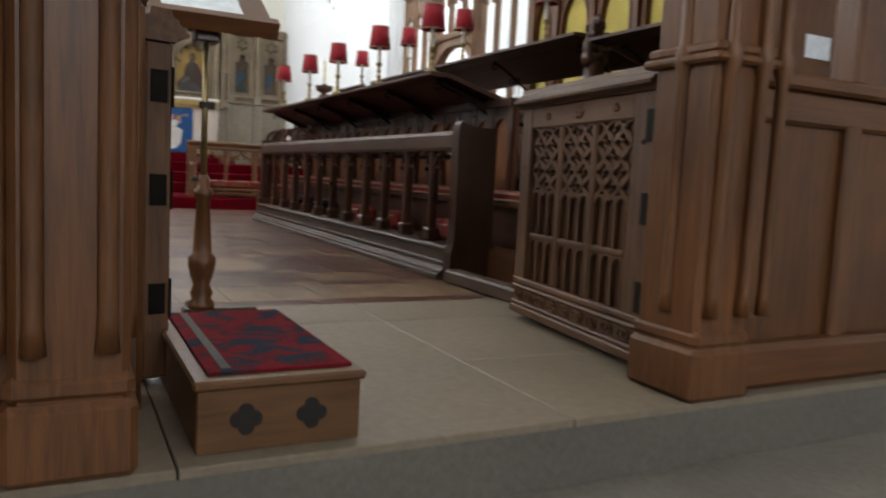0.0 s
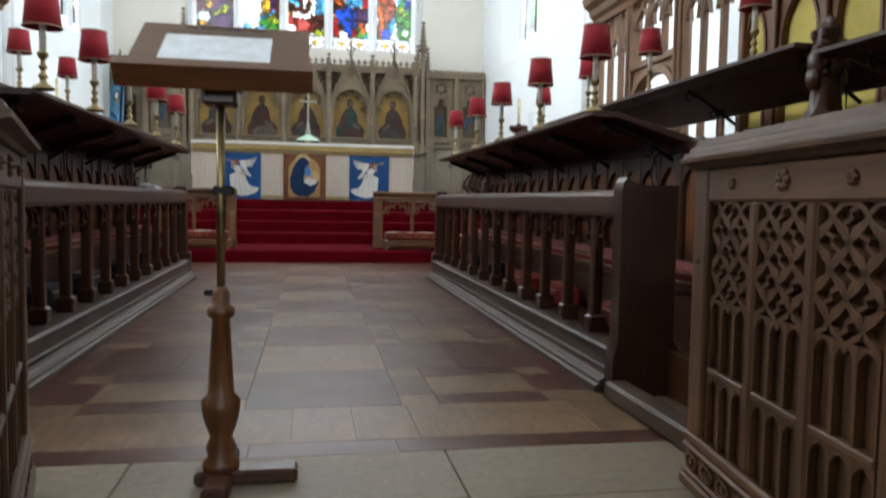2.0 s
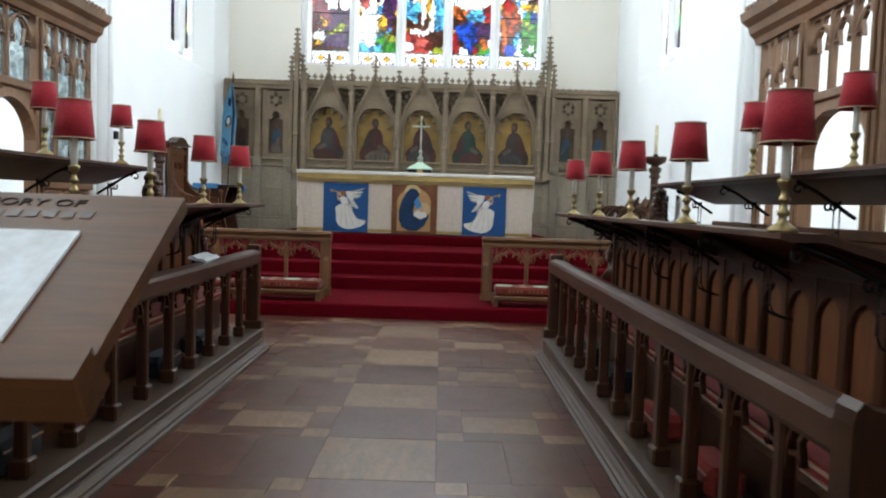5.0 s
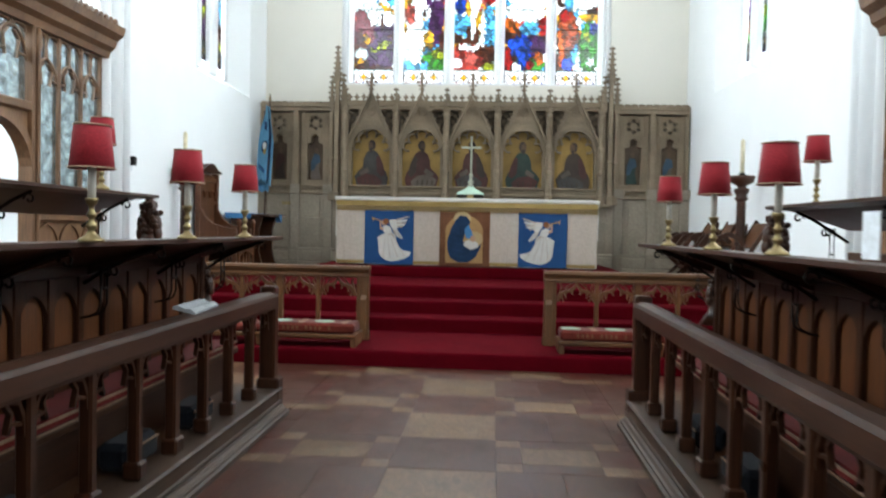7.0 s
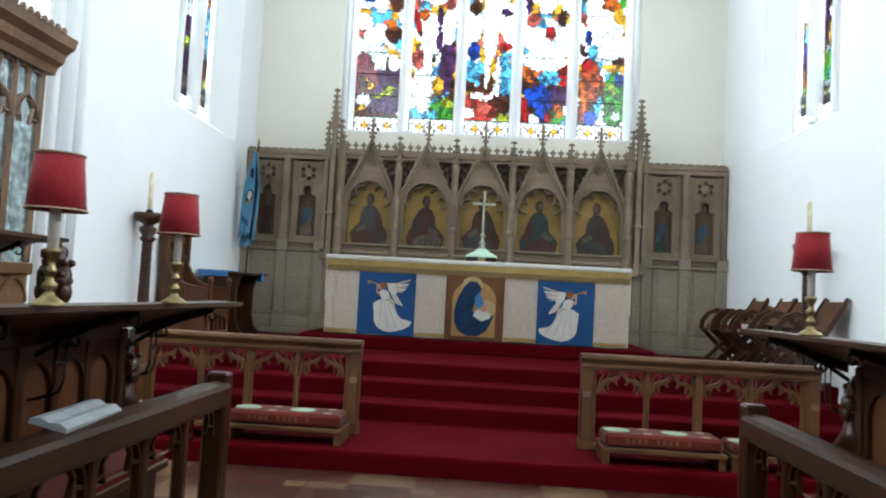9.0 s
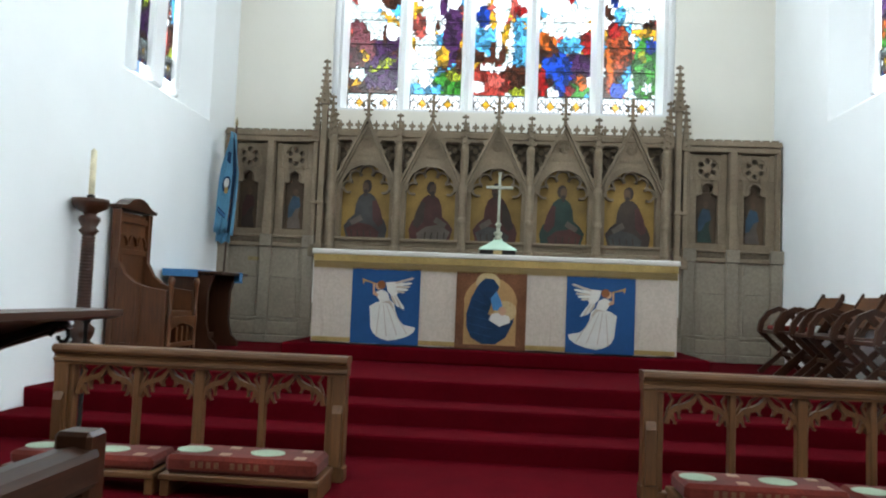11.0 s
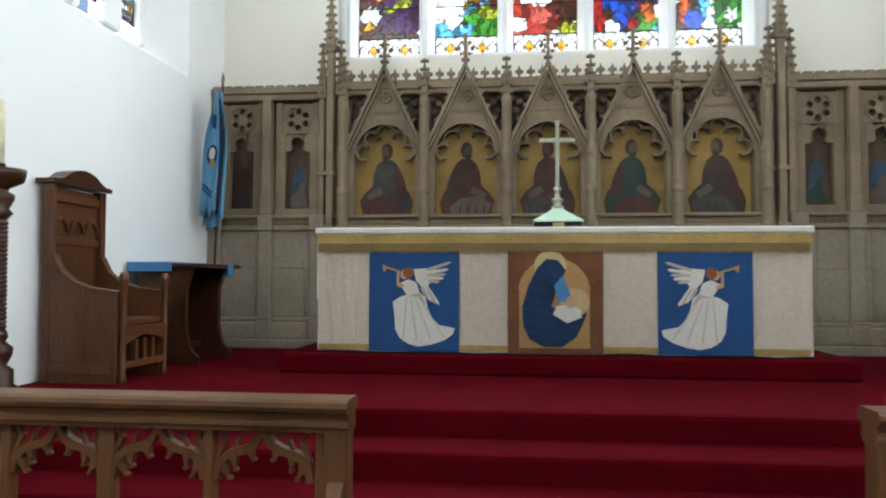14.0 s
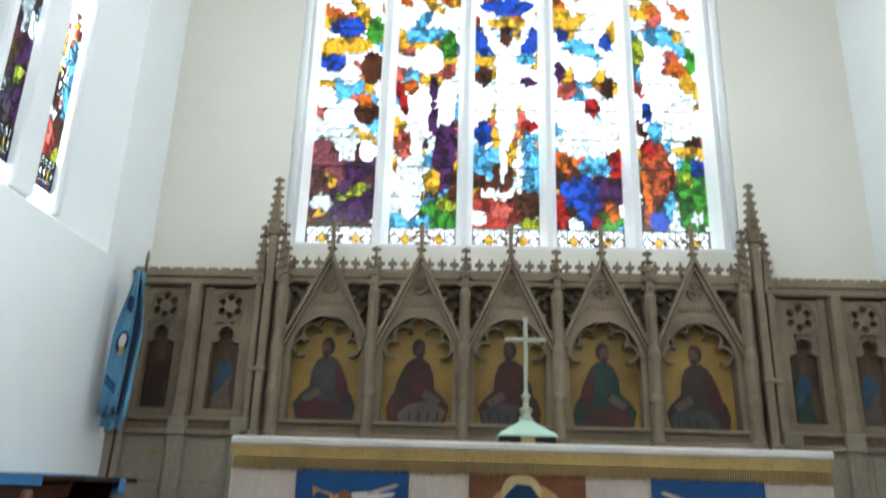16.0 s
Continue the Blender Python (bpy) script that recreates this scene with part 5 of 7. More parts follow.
SILVER = metal("pale_silver_gilt", (0.42, 0.43, 0.34), 0.45)
cross = thing("altar_cross", "silvered standing cross above a pale green veiled tabernacle", "cross", (0.895, 15.45, SANCT + RISE + AH))
part("plinth_box", B((-0.20, 0.20, -0.17, 0.17, 0.0, 0.085), bev=0.006), BLACK, cross)
part("casket", B((-0.05, 0.05, -0.178, -0.10, 0.004, 0.080), bev=0.004), BRASS, cross)
bm = bmesh.new()
rings = [(0.215, 0.086), (0.200, 0.105), (0.10, 0.165), (0.05, 0.20), (0.045, 0.215)]
vs = [[bm.verts.new((a * r, b * r * 0.85, z)) for a, b in ((-1, -1), (1, -1), (1, 1), (-1, 1))] for r, z in rings]
for p, q in zip(vs, vs[1:]):
    for k in range(4):
        bm.faces.new((p[k], p[(k + 1) % 4], q[(k + 1) % 4], q[k]))
bm.faces.new(vs[-1])
bm.faces.new(vs[0][::-1])
part("veil", bm, MINT, cross, "pale green pyramid veil")
part("stem", lathe(bmesh.new(), [(0.05, 0.21), (0.055, 0.225), (0.03, 0.245), (0.05, 0.275), (0.05, 0.29), (0.022, 0.31), (0.022, 0.36), (0.04, 0.385), (0.018, 0.41)], 0, 0, 12), SILVER, cross, "", True)
part("cross_piece", B((-0.015, 0.015, -0.012, 0.012, 0.40, 0.985), (-0.155, 0.155, -0.012, 0.012, 0.795, 0.828), (-0.022, 0.022, -0.014, 0.014, 0.962, 0.985), bev=0.004), SILVER, cross)


# ---------- altar rails and kneelers ----------
RAIL_L = 1.89


def altar_rail(at):
    r = thing("altar_rail", "honey oak altar rail with cusped tracery on the carpeted step", "altar rail", at, group="altar rails")
    L = RAIL_L
    prof = [(-0.050, 0.645), (-0.052, 0.662), (-0.062, 0.666), (-0.060, 0.684), (-0.052, 0.690), (-0.056, 0.712), (-0.078, 0.722), (-0.086, 0.738), (-0.082, 0.756), (-0.068, 0.766)]
    bm = prism(bmesh.new(), prof + [(-u, v) for u, v in prof[::-1]], "x", 0.0, L)
    part("top_rail", bm, HONEY_X, r)
    for x in (0.05, L - 0.05):
        bm = B((x - 0.045, x + 0.045, -0.05, 0.05, 0.0, 0.65), (x - 0.052, x + 0.052, -0.06, 0.06, 0.0, 0.09), bev=0.006)
        e = x + (0.062 if x < 1 else -0.062)
        box(bm, e - 0.018, e + 0.018, -0.032, 0.032, 0.05, 0.645, 0.006)
        prism(bm, [(-0.075, 0.10), (-0.075, 0.42), (-0.05, 0.47), (-0.05, 0.10)], "x", x - 0.03, x + 0.03)
        part("end_post", bm, HONEY, r)
    n = 4
    w = (L - 0.26) / n
    for k in range(1, n):
        x, h = 0.13 + w * k, 0.032 if k == 2 else 0.02
        part("muntin", B((x - h, x + h, -0.03, 0.03, 0.0, 0.645), bev=0.006), HONEY, r)
    part("sill", B((0.095, L - 0.095, -0.035, 0.035, 0.0, 0.05), bev=0.006), HONEY_X, r)
    for k in range(n):
        c, h = 0.13 + w * (k + 0.5), w / 2 - 0.02
        bm = bmesh.new()
        ogee = [(c - h, 0.455), (c - h * 0.93, 0.515), (c - h * 0.70, 0.552), (c - h * 0.40, 0.566), (c - h * 0.18, 0.588), (c, 0.636)]
        ogee += [(2 * c - u, v) for u, v in ogee[-2::-1]]
        stroke(bm, ogee, 0.030, "y", -0.022, 0.022)
        for q in (-1, 1):
            for u, v, du, dv in ((0.86, 0.508, -0.16, -0.052), (0.62, 0.548, -0.04, -0.060), (0.30, 0.566, -0.10, -0.040)):
                tip = (c + q * h * (u + du), v + dv)
                prism(bm, [(c + q * h * (u + 0.10), v), tip, (c + q * h * (u - 0.10), v + 0.008)][::q], "y", -0.016, 0.016)
                prism(bm, oval(tip[0], tip[1] + 0.004, 0.010, 0.008, 8), "y", -0.013, 0.013)
            stroke(bm, [(c + q * h * 0.97, 0.53), (c + q * h * 0.80, 0.60), (c + q * h * 0.92, 0.635)], 0.014, "y", -0.014, 0.014)
            stroke(bm, [(c + q * h * 0.62, 0.57), (c + q * h * 0.50, 0.612), (c + q * h * 0.24, 0.640)], 0.012, "y", -0.012, 0.012)
        part("cusped_arch", bm, HONEY, r)
    return r


rail = altar_rail((-1.905, 11.61, RISE))
copy_thing(rail, pose(1.785, 11.61, RISE))

GREEN_BLOOM = cloth("pale_green_needlework", (0.36, 0.46, 0.34), 90.0)
ROSE_CLOTH = cloth("rust_red_needlework", (0.125, 0.017, 0.010), 70.0, 0.95, 0.35)
TAN_PATCH = cloth("buff_needlework", (0.38, 0.25, 0.17), 90.0)


def kneeler(at, length, lift):
    k = thing("kneeler", "low oak kneeling board before the altar rail", "kneeler", at, group="altar rail kneelers")
    part("board", B((0, length, 0.0, 0.40, 0.09, 0.125), bev=0.006), HONEY_X, k)
    for x in (0.03, length - 0.03):
        part("foot", B((x - 0.025, x + 0.025, 0.02, 0.38, 0.0, 0.09), bev=0.004), HONEY, k)
    c = thing("kneeling_cushion", "rust red needlework kneeling cushion with pale green flowers", "cushion", (at[0] + 0.02, at[1] + 0.03, at[2] + 0.126), group="kneeling cushions")
    part("pad", B((0, length - 0.04, 0.0, 0.33, 0.0, lift), bev=0.022), ROSE_CLOTH, c)
    n = int(length / 0.20)
    for i in range(n):
        x = (length - 0.04) * (i + 0.5) / n
        if i % 2 == 0:
            part("flower", prism(bmesh.new(), [(u, v) for u, v in oval(x, 0.165, 0.10, 0.085, 16)], "z", lift + 0.0005, lift + 0.004), GREEN_BLOOM, c)
        else:
            for y in (0.07, 0.25):
                part("buff_patch", B((x - 0.03, x + 0.03, y - 0.03, y + 0.03, lift + 0.0005, lift + 0.004)), TAN_PATCH, c)
    part("embroidered_band", B(*[(0.15 + 0.045 * i, 0.175 + 0.045 * i, -0.003, 0.002, lift * 0.35, lift * 0.7) for i in range(int((length - 0.4) / 0.045)) if i % 5 != 4]), BROWN_CLOTH, c)["kind"] = "stuff"


for x, l, h in ((-1.86, 0.88, 0.075), (-0.95, 0.90, 0.10), (1.90, 0.90, 0.10), (2.83, 0.86, 0.075)):
    kneeler((x, 11.04, RISE), l, h)

# ---------- sanctuary furniture ----------
CHAIR_OAK = wood("reddish_chair_oak", (0.125, 0.052, 0.022), "z", 0.38, 0.5)
throne = thing("throne", "tall dark oak bishop's chair with a shaped crest against the wall", "chair", (XL + 0.03, 13.86, SANCT))
sd = [(0.02, 0.0), (0.02, 1.42), (0.09, 1.42), (0.10, 0.88), (0.16, 0.77), (0.26, 0.69), (0.40, 0.645), (0.60, 0.62), (0.60, 0.0)]
for y in (0.0, 0.60):
    part("side_panel", prism(bmesh.new(), sd, "y", y, y + 0.045), CHAIR_OAK, throne)
    part("arm_moulding", stroke(bmesh.new(), [(0.10, 0.90), (0.16, 0.785), (0.26, 0.705), (0.40, 0.66), (0.60, 0.635)], 0.03, "y", y - 0.012, y + 0.057), CHAIR_OAK, throne)
    part("front_leg", lathe(bmesh.new(), [(0.026, 0), (0.026, 0.05), (0.02, 0.07), (0.024, 0.38), (0.03, 0.40), (0.02, 0.43), (0.024, 0.70), (0.034, 0.72), (0.034, 0.76), (0.02, 0.785)], 0.63, y + 0.022, 10), CHAIR_OAK, throne, "", True)
for y in (-0.008, 0.637):
    part("side_frame", B((0.03, 0.09, y, y + 0.016, 0.02, 0.86), (0.30, 0.345, y, y + 0.016, 0.14, 0.66), (0.55, 0.595, y, y + 0.016, 0.02, 0.61), (0.09, 0.55, y, y + 0.016, 0.06, 0.14), bev=0.003), CHAIR_OAK, throne)
    part("back_post", B((0.02, 0.105, y + 0.005 if y > 0 else y - 0.005, y + 0.021 if y > 0 else y + 0.011, 0.84, 1.42), bev=0.004), CHAIR_OAK, throne)
part("front_apron", band(bmesh.new(), [(0.045 + 0.0555 * k, 0.36) for k in range(11)], [(0.045 + 0.0555 * k, 0.27 + 0.06 * math.sin(math.pi * k / 10)) for k in range(11)], "x", 0.616, 0.640), CHAIR_OAK, throne)
part("back_panel", B((0.02, 0.06, 0.045, 0.60, 0.30, 1.40), (0.06, 0.075, 0.10, 0.545, 0.62, 1.02), bev=0.004), CHAIR_OAK, throne)
for z0, z1 in ((0.985, 1.04), (1.30, 1.36)):
    part("back_rail", B((0.05, 0.085, 0.045, 0.60, z0, z1), bev=0.004), CHAIR_OAK, throne)
bm = bmesh.new()
for k in range(3):
    stroke(bm, pointed(0.13 + 0.19 * k, 0.08, 1.08, 0.10, 6), 0.02, "x", 0.06, 0.085)
part("carved_arcade", bm, CHAIR_OAK, throne)
crest = [(-0.05, 1.425), (-0.055, 1.455), (0.04, 1.462), (0.10, 1.485), (0.17, 1.525), (0.25, 1.548), (0.3225, 1.555), (0.395, 1.548), (0.475, 1.525), (0.545, 1.485), (0.605, 1.462), (0.70, 1.455), (0.695, 1.425)]
part("crest", prism(bmesh.new(), crest, "x", -0.01, 0.13), DARK, throne)
part("seat", B((0.06, 0.61, 0.045, 0.60, 0.40, 0.45), bev=0.008), CHAIR_OAK, throne)
part("front_rail", B((0.615, 0.645, 0.045, 0.60, 0.34, 0.40), (0.615, 0.645, 0.045, 0.60, 0.10, 0.15), bev=0.004), CHAIR_OAK, throne)
for y in (0.20, 0.32, 0.44):
    part("front_slat", B((0.619, 0.638, y - 0.02, y + 0.02, 0.15, 0.30)), CHAIR_OAK, throne)

table = thing("prayer_desk", "dark oak desk with a blue cloth on top beside the chair", "desk", (XL + 0.05, 15.02, SANCT))
part("top", B((0.0, 0.68, 0.0, 0.85, 0.84, 0.875), bev=0.006), DARK, table)
for y in (0.05, 0.74):
    part("side_panel", prism(bmesh.new(), [(0.06, 0.0), (0.62, 0.0), (0.62, 0.06), (0.54, 0.14), (0.50, 0.30), (0.50, 0.65), (0.56, 0.84), (0.06, 0.84)], "y", y, y + 0.06), DARK, table)
part("front_panel", B((0.08, 0.12, 0.11, 0.74, 0.05, 0.84)), DARK, table)
part("stretcher", B((0.28, 0.34, 0.11, 0.74, 0.10, 0.16)), DARK, table)
cl = thing("blue_cloth", "bright blue cloth draped over the prayer desk", "cloth", (XL + 0.05, 15.02, SANCT + 0.876))
bm = bmesh.new()
prism(bm, [(-0.01, 0.0), (-0.01, 0.010), (0.40, 0.012), (0.405, 0.0)], "y", -0.012, 0.86)
part("cloth", bm, PALE_BLUE, cl)
part("front_fall", B((0.0, 0.40, -0.018, -0.0125, -0.07, 0.010)), PALE_BLUE, cl)
part("hanging_corner", B((0.60, 0.70, 0.60, 0.606, -0.12, 0.004), (0.694, 0.70, 0.50, 0.606, -0.10, 0.004)), PALE_BLUE, cl)


def candle_stand(at):
    c = thing("candle_stand", "tall turned dark oak candle stand with a long cream candle", "candle stand", at, group="candle stands")
    prof = [(0.14, 0.0), (0.14, 0.05), (0.11, 0.07), (0.11, 0.16), (0.07, 0.19), (0.10, 0.25), (0.105, 0.30), (0.06, 0.34), (0.075, 0.37), (0.066, 0.40), (0.058, 1.12), (0.085, 1.15), (0.06, 1.18), (0.09, 1.24), (0.09, 1.27), (0.05, 1.29), (0.06, 1.31), (0.14, 1.35), (0.155, 1.40), (0.155, 1.43), (0.12, 1.425), (0.04, 1.42)]
    i = prof.index((0.066, 0.40))
    rings = [(r - 0.006 * k / 24, 0.42 + 0.0285 * k + dz) for k in range(24) for r, dz in ((0.054, 0.0), (0.064, 0.008), (0.064, 0.018), (0.054, 0.0275))]
    prof = prof[:i + 1] + rings + prof[i + 1:]
    part("shaft", lathe(bmesh.new(), prof, 0, 0, 16), DARK, c, "", True)
    part("socket", lathe(bmesh.new(), [(0.035, 1.42), (0.035, 1.46), (0.028, 1.47)], 0, 0, 12), IRON, c, "", True)
    part("candle", lathe(bmesh.new(), [(0.026, 1.465), (0.025, 1.86), (0.012, 1.87), (0.003, 1.885)], 0, 0, 12), CANDLE, c, "long cream wax candle", True)
    return c


stand = candle_stand((-2.70, 13.26, SANCT))
copy_thing(stand, pose(4.28, 13.30, SANCT))
pr = thing("pricket_candlestick", "small dark iron pricket candlestick with a stub", "candlestick", (-1.93, 11.95, RISE))
part("stem", lathe(bmesh.new(), [(0.10, 0.0), (0.09, 0.02), (0.015, 0.05), (0.015, 0.88), (0.05, 0.92), (0.055, 0.95), (0.02, 0.955)], 0, 0, 10), IRON, pr, "", True)
part("candle_stub", lathe(bmesh.new(), [(0.018, 0.952), (0.017, 0.985)], 0, 0, 10), CANDLE, pr, "", True)

copy_thing(pr, pose(3.70, 11.95, RISE))
cam_box = thing("wall_speaker", "small dark loudspeaker fixed to the white wall", "loudspeaker", (XL + 0.001, 12.12, 2.02))
part("body", B((0.0, 0.07, -0.035, 0.035, -0.05, 0.05), bev=0.01), IRON, cam_box)
part("wall_plate", B((0.0, 0.008, -0.05, 0.05, -0.11, -0.02), bev=0.002), PAPER, cam_box)
# flag leaning in the corner
fl = thing("flag", "furled sky blue flag on a leaning dark pole", "flag", (-2.64, 16.50, SANCT))
part("pole", tube(bmesh.new(), [(-0.06, 0.0, 0.0), (0.07, -0.10, 2.83)], 0.014), DARK, fl)
part("spearhead", lathe(bmesh.new(), [(0.006, 2.80), (0.022, 2.85), (0.002, 2.94)], 0.072, -0.102, 8), BRASS, fl, "", True)
rng = random.Random(8)
for k, (mat, w, off) in enumerate(((FLAG_BLUE, 0.17, 0.0), (FLAG_BLUE, 0.12, 0.055), (FLAG_BLUE, 0.11, -0.045), (NAVY_CLOTH, 0.030, 0.075), (FLAG_BLUE, 0.07, 0.03))):
    bm = bmesh.new()
    rows = []
    for j in range(13):
        z = 2.70 - 1.42 * j / 12 + (0.1 * k if j == 12 else 0)
        sp = 0.03 + w * min(1, j / 5.0)
        cx0 = 0.065 - 0.045 * j / 6 + off * min(1, j / 4)
        rows.append([bm.verts.new((cx0 + sp * (i / 8 - 0.5), -0.12 - 0.03 * k + 0.028 * math.sin(i * 1.9 + k * 2 + j * 0.25), z + 0.02 * math.sin(i * 1.3))) for i in range(9)])
    for p, q in zip(rows, rows[1:]):
        for i in range(8):
            bm.faces.new((p[i], p[i + 1], q[i + 1], q[i]))
    ob = part("fold", bm, mat, fl, "hanging fold of the flag", True)
    ob.modifiers.new("thick", "SOLIDIFY").thickness = 0.004
def on_flag(name, pts, mat, d, label=""):
    part(name, prism(bmesh.new(), pts, "y", -0.285 - d, -0.281 - d), mat, fl, label)


on_flag("dark_ring", oval(0.045, 2.02, 0.052, 0.105, 18, -8), NAVY_CLOTH, 0.0, "navy ring on the flag")
on_flag("white_centre", oval(0.047, 2.035, 0.032, 0.062, 16, -8), WHITE_CLOTH, 0.005)
on_flag("gold_device", [(0.025, 1.90), (0.070, 1.90), (0.075, 1.98), (0.030, 1.98)][::-1], GOLD_CLOTH, 0.010)
on_flag("title_band", [(-0.055, 1.66), (0.045, 1.57), (0.050, 1.64), (-0.050, 1.74)][::-1], NAVY_CLOTH, 0.0, "navy band with pale lettering too small to read")
for k in range(4):
    u = -0.040 + 0.024 * k
    on_flag("letter_bar", [(u, 1.665 - 0.022 * k), (u + 0.012, 1.655 - 0.022 * k), (u + 0.014, 1.695 - 0.022 * k), (u + 0.002, 1.705 - 0.022 * k)][::-1], PALE_BLUE, 0.005)
on_flag("crown_device", [(0.035, 2.32), (0.085, 2.28), (0.090, 2.42), (0.060, 2.45), (0.040, 2.42)][::-1], NAVY_CLOTH, 0.0)
for k in range(6):
    on_flag("red_fringe", [(0.080 + 0.006 * k, 1.58 + 0.05 * k), (0.092 + 0.006 * k, 1.58 + 0.05 * k), (0.090 + 0.006 * k, 1.53 + 0.05 * k)][::-1], BROWN_CLOTH, 0.0)


def folding_chair():
    """A folding chair with crossed legs, round-headed arms and a leaning back, facing -x."""
    c = thing("folding_chair", "dark oak folding chair with crossed legs, packed against others", "chair", (3.84, 15.05, SANCT), 0, "folding chairs")
    for y in (0.0, 0.46):
        part("leg", stroke(bmesh.new(), [(0.0, 0.0), (0.50, 0.47)], 0.05, "y", y, y + 0.03), DARK, c)
        part("leg", stroke(bmesh.new(), [(0.50, 0.0), (0.0, 0.47)], 0.05, "y", y + 0.032, y + 0.062), DARK, c)
        arm = [(0.0, 0.45), (0.02, 0.56), (0.09, 0.66), (0.20, 0.71), (0.30, 0.68), (0.38, 0.60)]
        part("arm", stroke(bmesh.new(), arm, 0.055, "y", y - 0.002, y + 0.034), DARK, c)
        part("back_post", stroke(bmesh.new(), [(0.42, 0.42), (0.70, 0.88)], 0.05, "y", y, y + 0.03), DARK, c)
    part("seat", B((0.02, 0.46, -0.005, 0.495, 0.44, 0.475), bev=0.006), DARK, c)
    bm = bmesh.new()
    prism(bm, [(0.49, 0.56), (0.665, 0.85), (0.69, 0.835), (0.515, 0.545)], "y", 0.03, 0.46)
    part("back_panel", bm, OAK, c)
    part("stretcher", B((0.235, 0.265, 0.03, 0.46, 0.20, 0.24)), DARK, c)
    return c


fc = folding_chair()
for k, (x, y, a) in enumerate(((3.93, 14.62, 3), (3.84, 14.20, -2), (3.88, 13.80, 2), (3.80, 14.98 - 2.1, 0))):
    copy_thing(fc, pose(x, y, SANCT, 0, 0, a))
cu = thing("seat_cushion", "red seat cushion lying on a folding chair", "cushion", (3.90, 15.12, SANCT + 0.477))
part("pad", B((0, 0.34, 0, 0.36, 0, 0.05), bev=0.016), RED_CUSHION, cu)

# ---------- choir stalls ----------
BENCH_END = wood("bench_end_oak", (0.040, 0.0165, 0.0072), "z", 0.35)
Y0, Y1 = 4.34, 9.08


RED_HASSOCK = cloth("dull_red_hassock", (0.20, 0.022, 0.016), 90.0, 0.9, 0.35)
SLATE_CLOTH = cloth("slate_blue_hassock", (0.009, 0.011, 0.016), 90.0, 0.9, 0.4)


def stand_lamp(at):
    l = thing("desk_lamp", "brass candlestick lamp with a red shade on the choir desk", "lamp", at, group="choir desk lamps")
    part("base", lathe(bmesh.new(), [(0.046, 0.0), (0.047, 0.008), (0.036, 0.016), (0.018, 0.028), (0.011, 0.042), (0.018, 0.052), (0.020, 0.062), (0.011, 0.072), (0.010, 0.086), (0.017, 0.094), (0.017, 0.102), (0.010, 0.112), (0.010, 0.128), (0.019, 0.140), (0.023, 0.152), (0.023, 0.160)], 0, 0, 14), BRASS, l, "", True)
    part("candle_tube", lathe(bmesh.new(), [(0.0145, 0.158), (0.0145, 0.417)], 0, 0, 12), TUBE, l, "white candle tube", True)
    bm = bmesh.new()
    seg = 24
    rings = [[bm.verts.new((r * math.cos(2 * math.pi * k / seg), r * math.sin(2 * math.pi * k / seg), z)) for k in range(seg)] for r, z in ((0.078, 0.265), (0.062, 0.425))]
    for k in range(seg):
        bm.faces.new((rings[0][k], rings[0][(k + 1) % seg], rings[1][(k + 1) % seg], rings[1][k]))
    sh = part("shade", bm, SHADE, l, "red drum lampshade", True)
    sh.modifiers.new("thick", "SOLIDIFY").thickness = 0.003
    for r, z, n in ((0.0795, 0.268, "lower_trim"), (0.0635, 0.422, "upper_trim")):
        pts = [(r * math.cos(2 * math.pi * k / 24), r * math.sin(2 * math.pi * k / 24), z) for k in range(25)]
        part(n, tube(bmesh.new(), pts, 0.0035, 5), TAN_PATCH, l, "pale gold shade trim")
    part("spider", B((-0.061, 0.061, -0.002, 0.002, 0.417, 0.421), (-0.002, 0.002, -0.061, 0.061, 0.417, 0.421)), BRASS, l)
    return l


lamp0 = None


def put_lamp(x, y, z):
    global lamp0
    if lamp0 is None:
        lamp0 = stand_lamp((x, y, z))
    else:
        copy_thing(lamp0, pose(x, y, z, 0, 0, (y * 137) % 360))


def scroll_bracket(parent, s, d0, z0, d1, z1, y):
    """A wrought iron ladder bracket: two bars with rungs, a strut to the panel and scrolls at both ends."""
    bm = bmesh.new()
    front, d1 = d1, d0 - 0.10
    low, top = (z0 + z1) / 2 - 0.06, z1 - 0.11
    for dy in (-0.030, 0.030):
        tube(bm, [(s * d1, y + dy, top), (s * d1, y + dy, z0 + 0.07), (s * (d1 + 0.015), y + dy, z0 + 0.03), (s * (d1 + d0) / 2, y + dy, z0 + 0.01), (s * d0, y + dy, z0)], 0.006, 6)
        c = (d1 - 0.03, top - 0.035)
        tube(bm, [(s * (c[0] + (0.032 - 0.003 * k) * math.cos(k * 0.8)), y + dy, c[1] + (0.032 - 0.003 * k) * math.sin(k * 0.8)) for k in range(9)], 0.006, 6)
    for z in (low + 0.02, top - 0.03):
        tube(bm, [(s * d1, y - 0.030, z), (s * d1, y + 0.030, z)], 0.006, 6)
    tube(bm, [(s * d0, y, z1 - 0.20), (s * d1, y, z1 - 0.135), (s * (d1 + front) / 2, y, z1 - 0.065), (s * front, y, z1 - 0.012)], 0.010, 6)
    tube(bm, [(s * (front + 0.012 + (0.034 - 0.0032 * k) * math.cos(k * 0.8)), y, z1 - 0.055 + (0.034 - 0.0032 * k) * math.sin(k * 0.8)) for k in range(9)], 0.006, 6)
    part("bracket", bm, IRON, parent, "wrought iron scroll bracket", True)


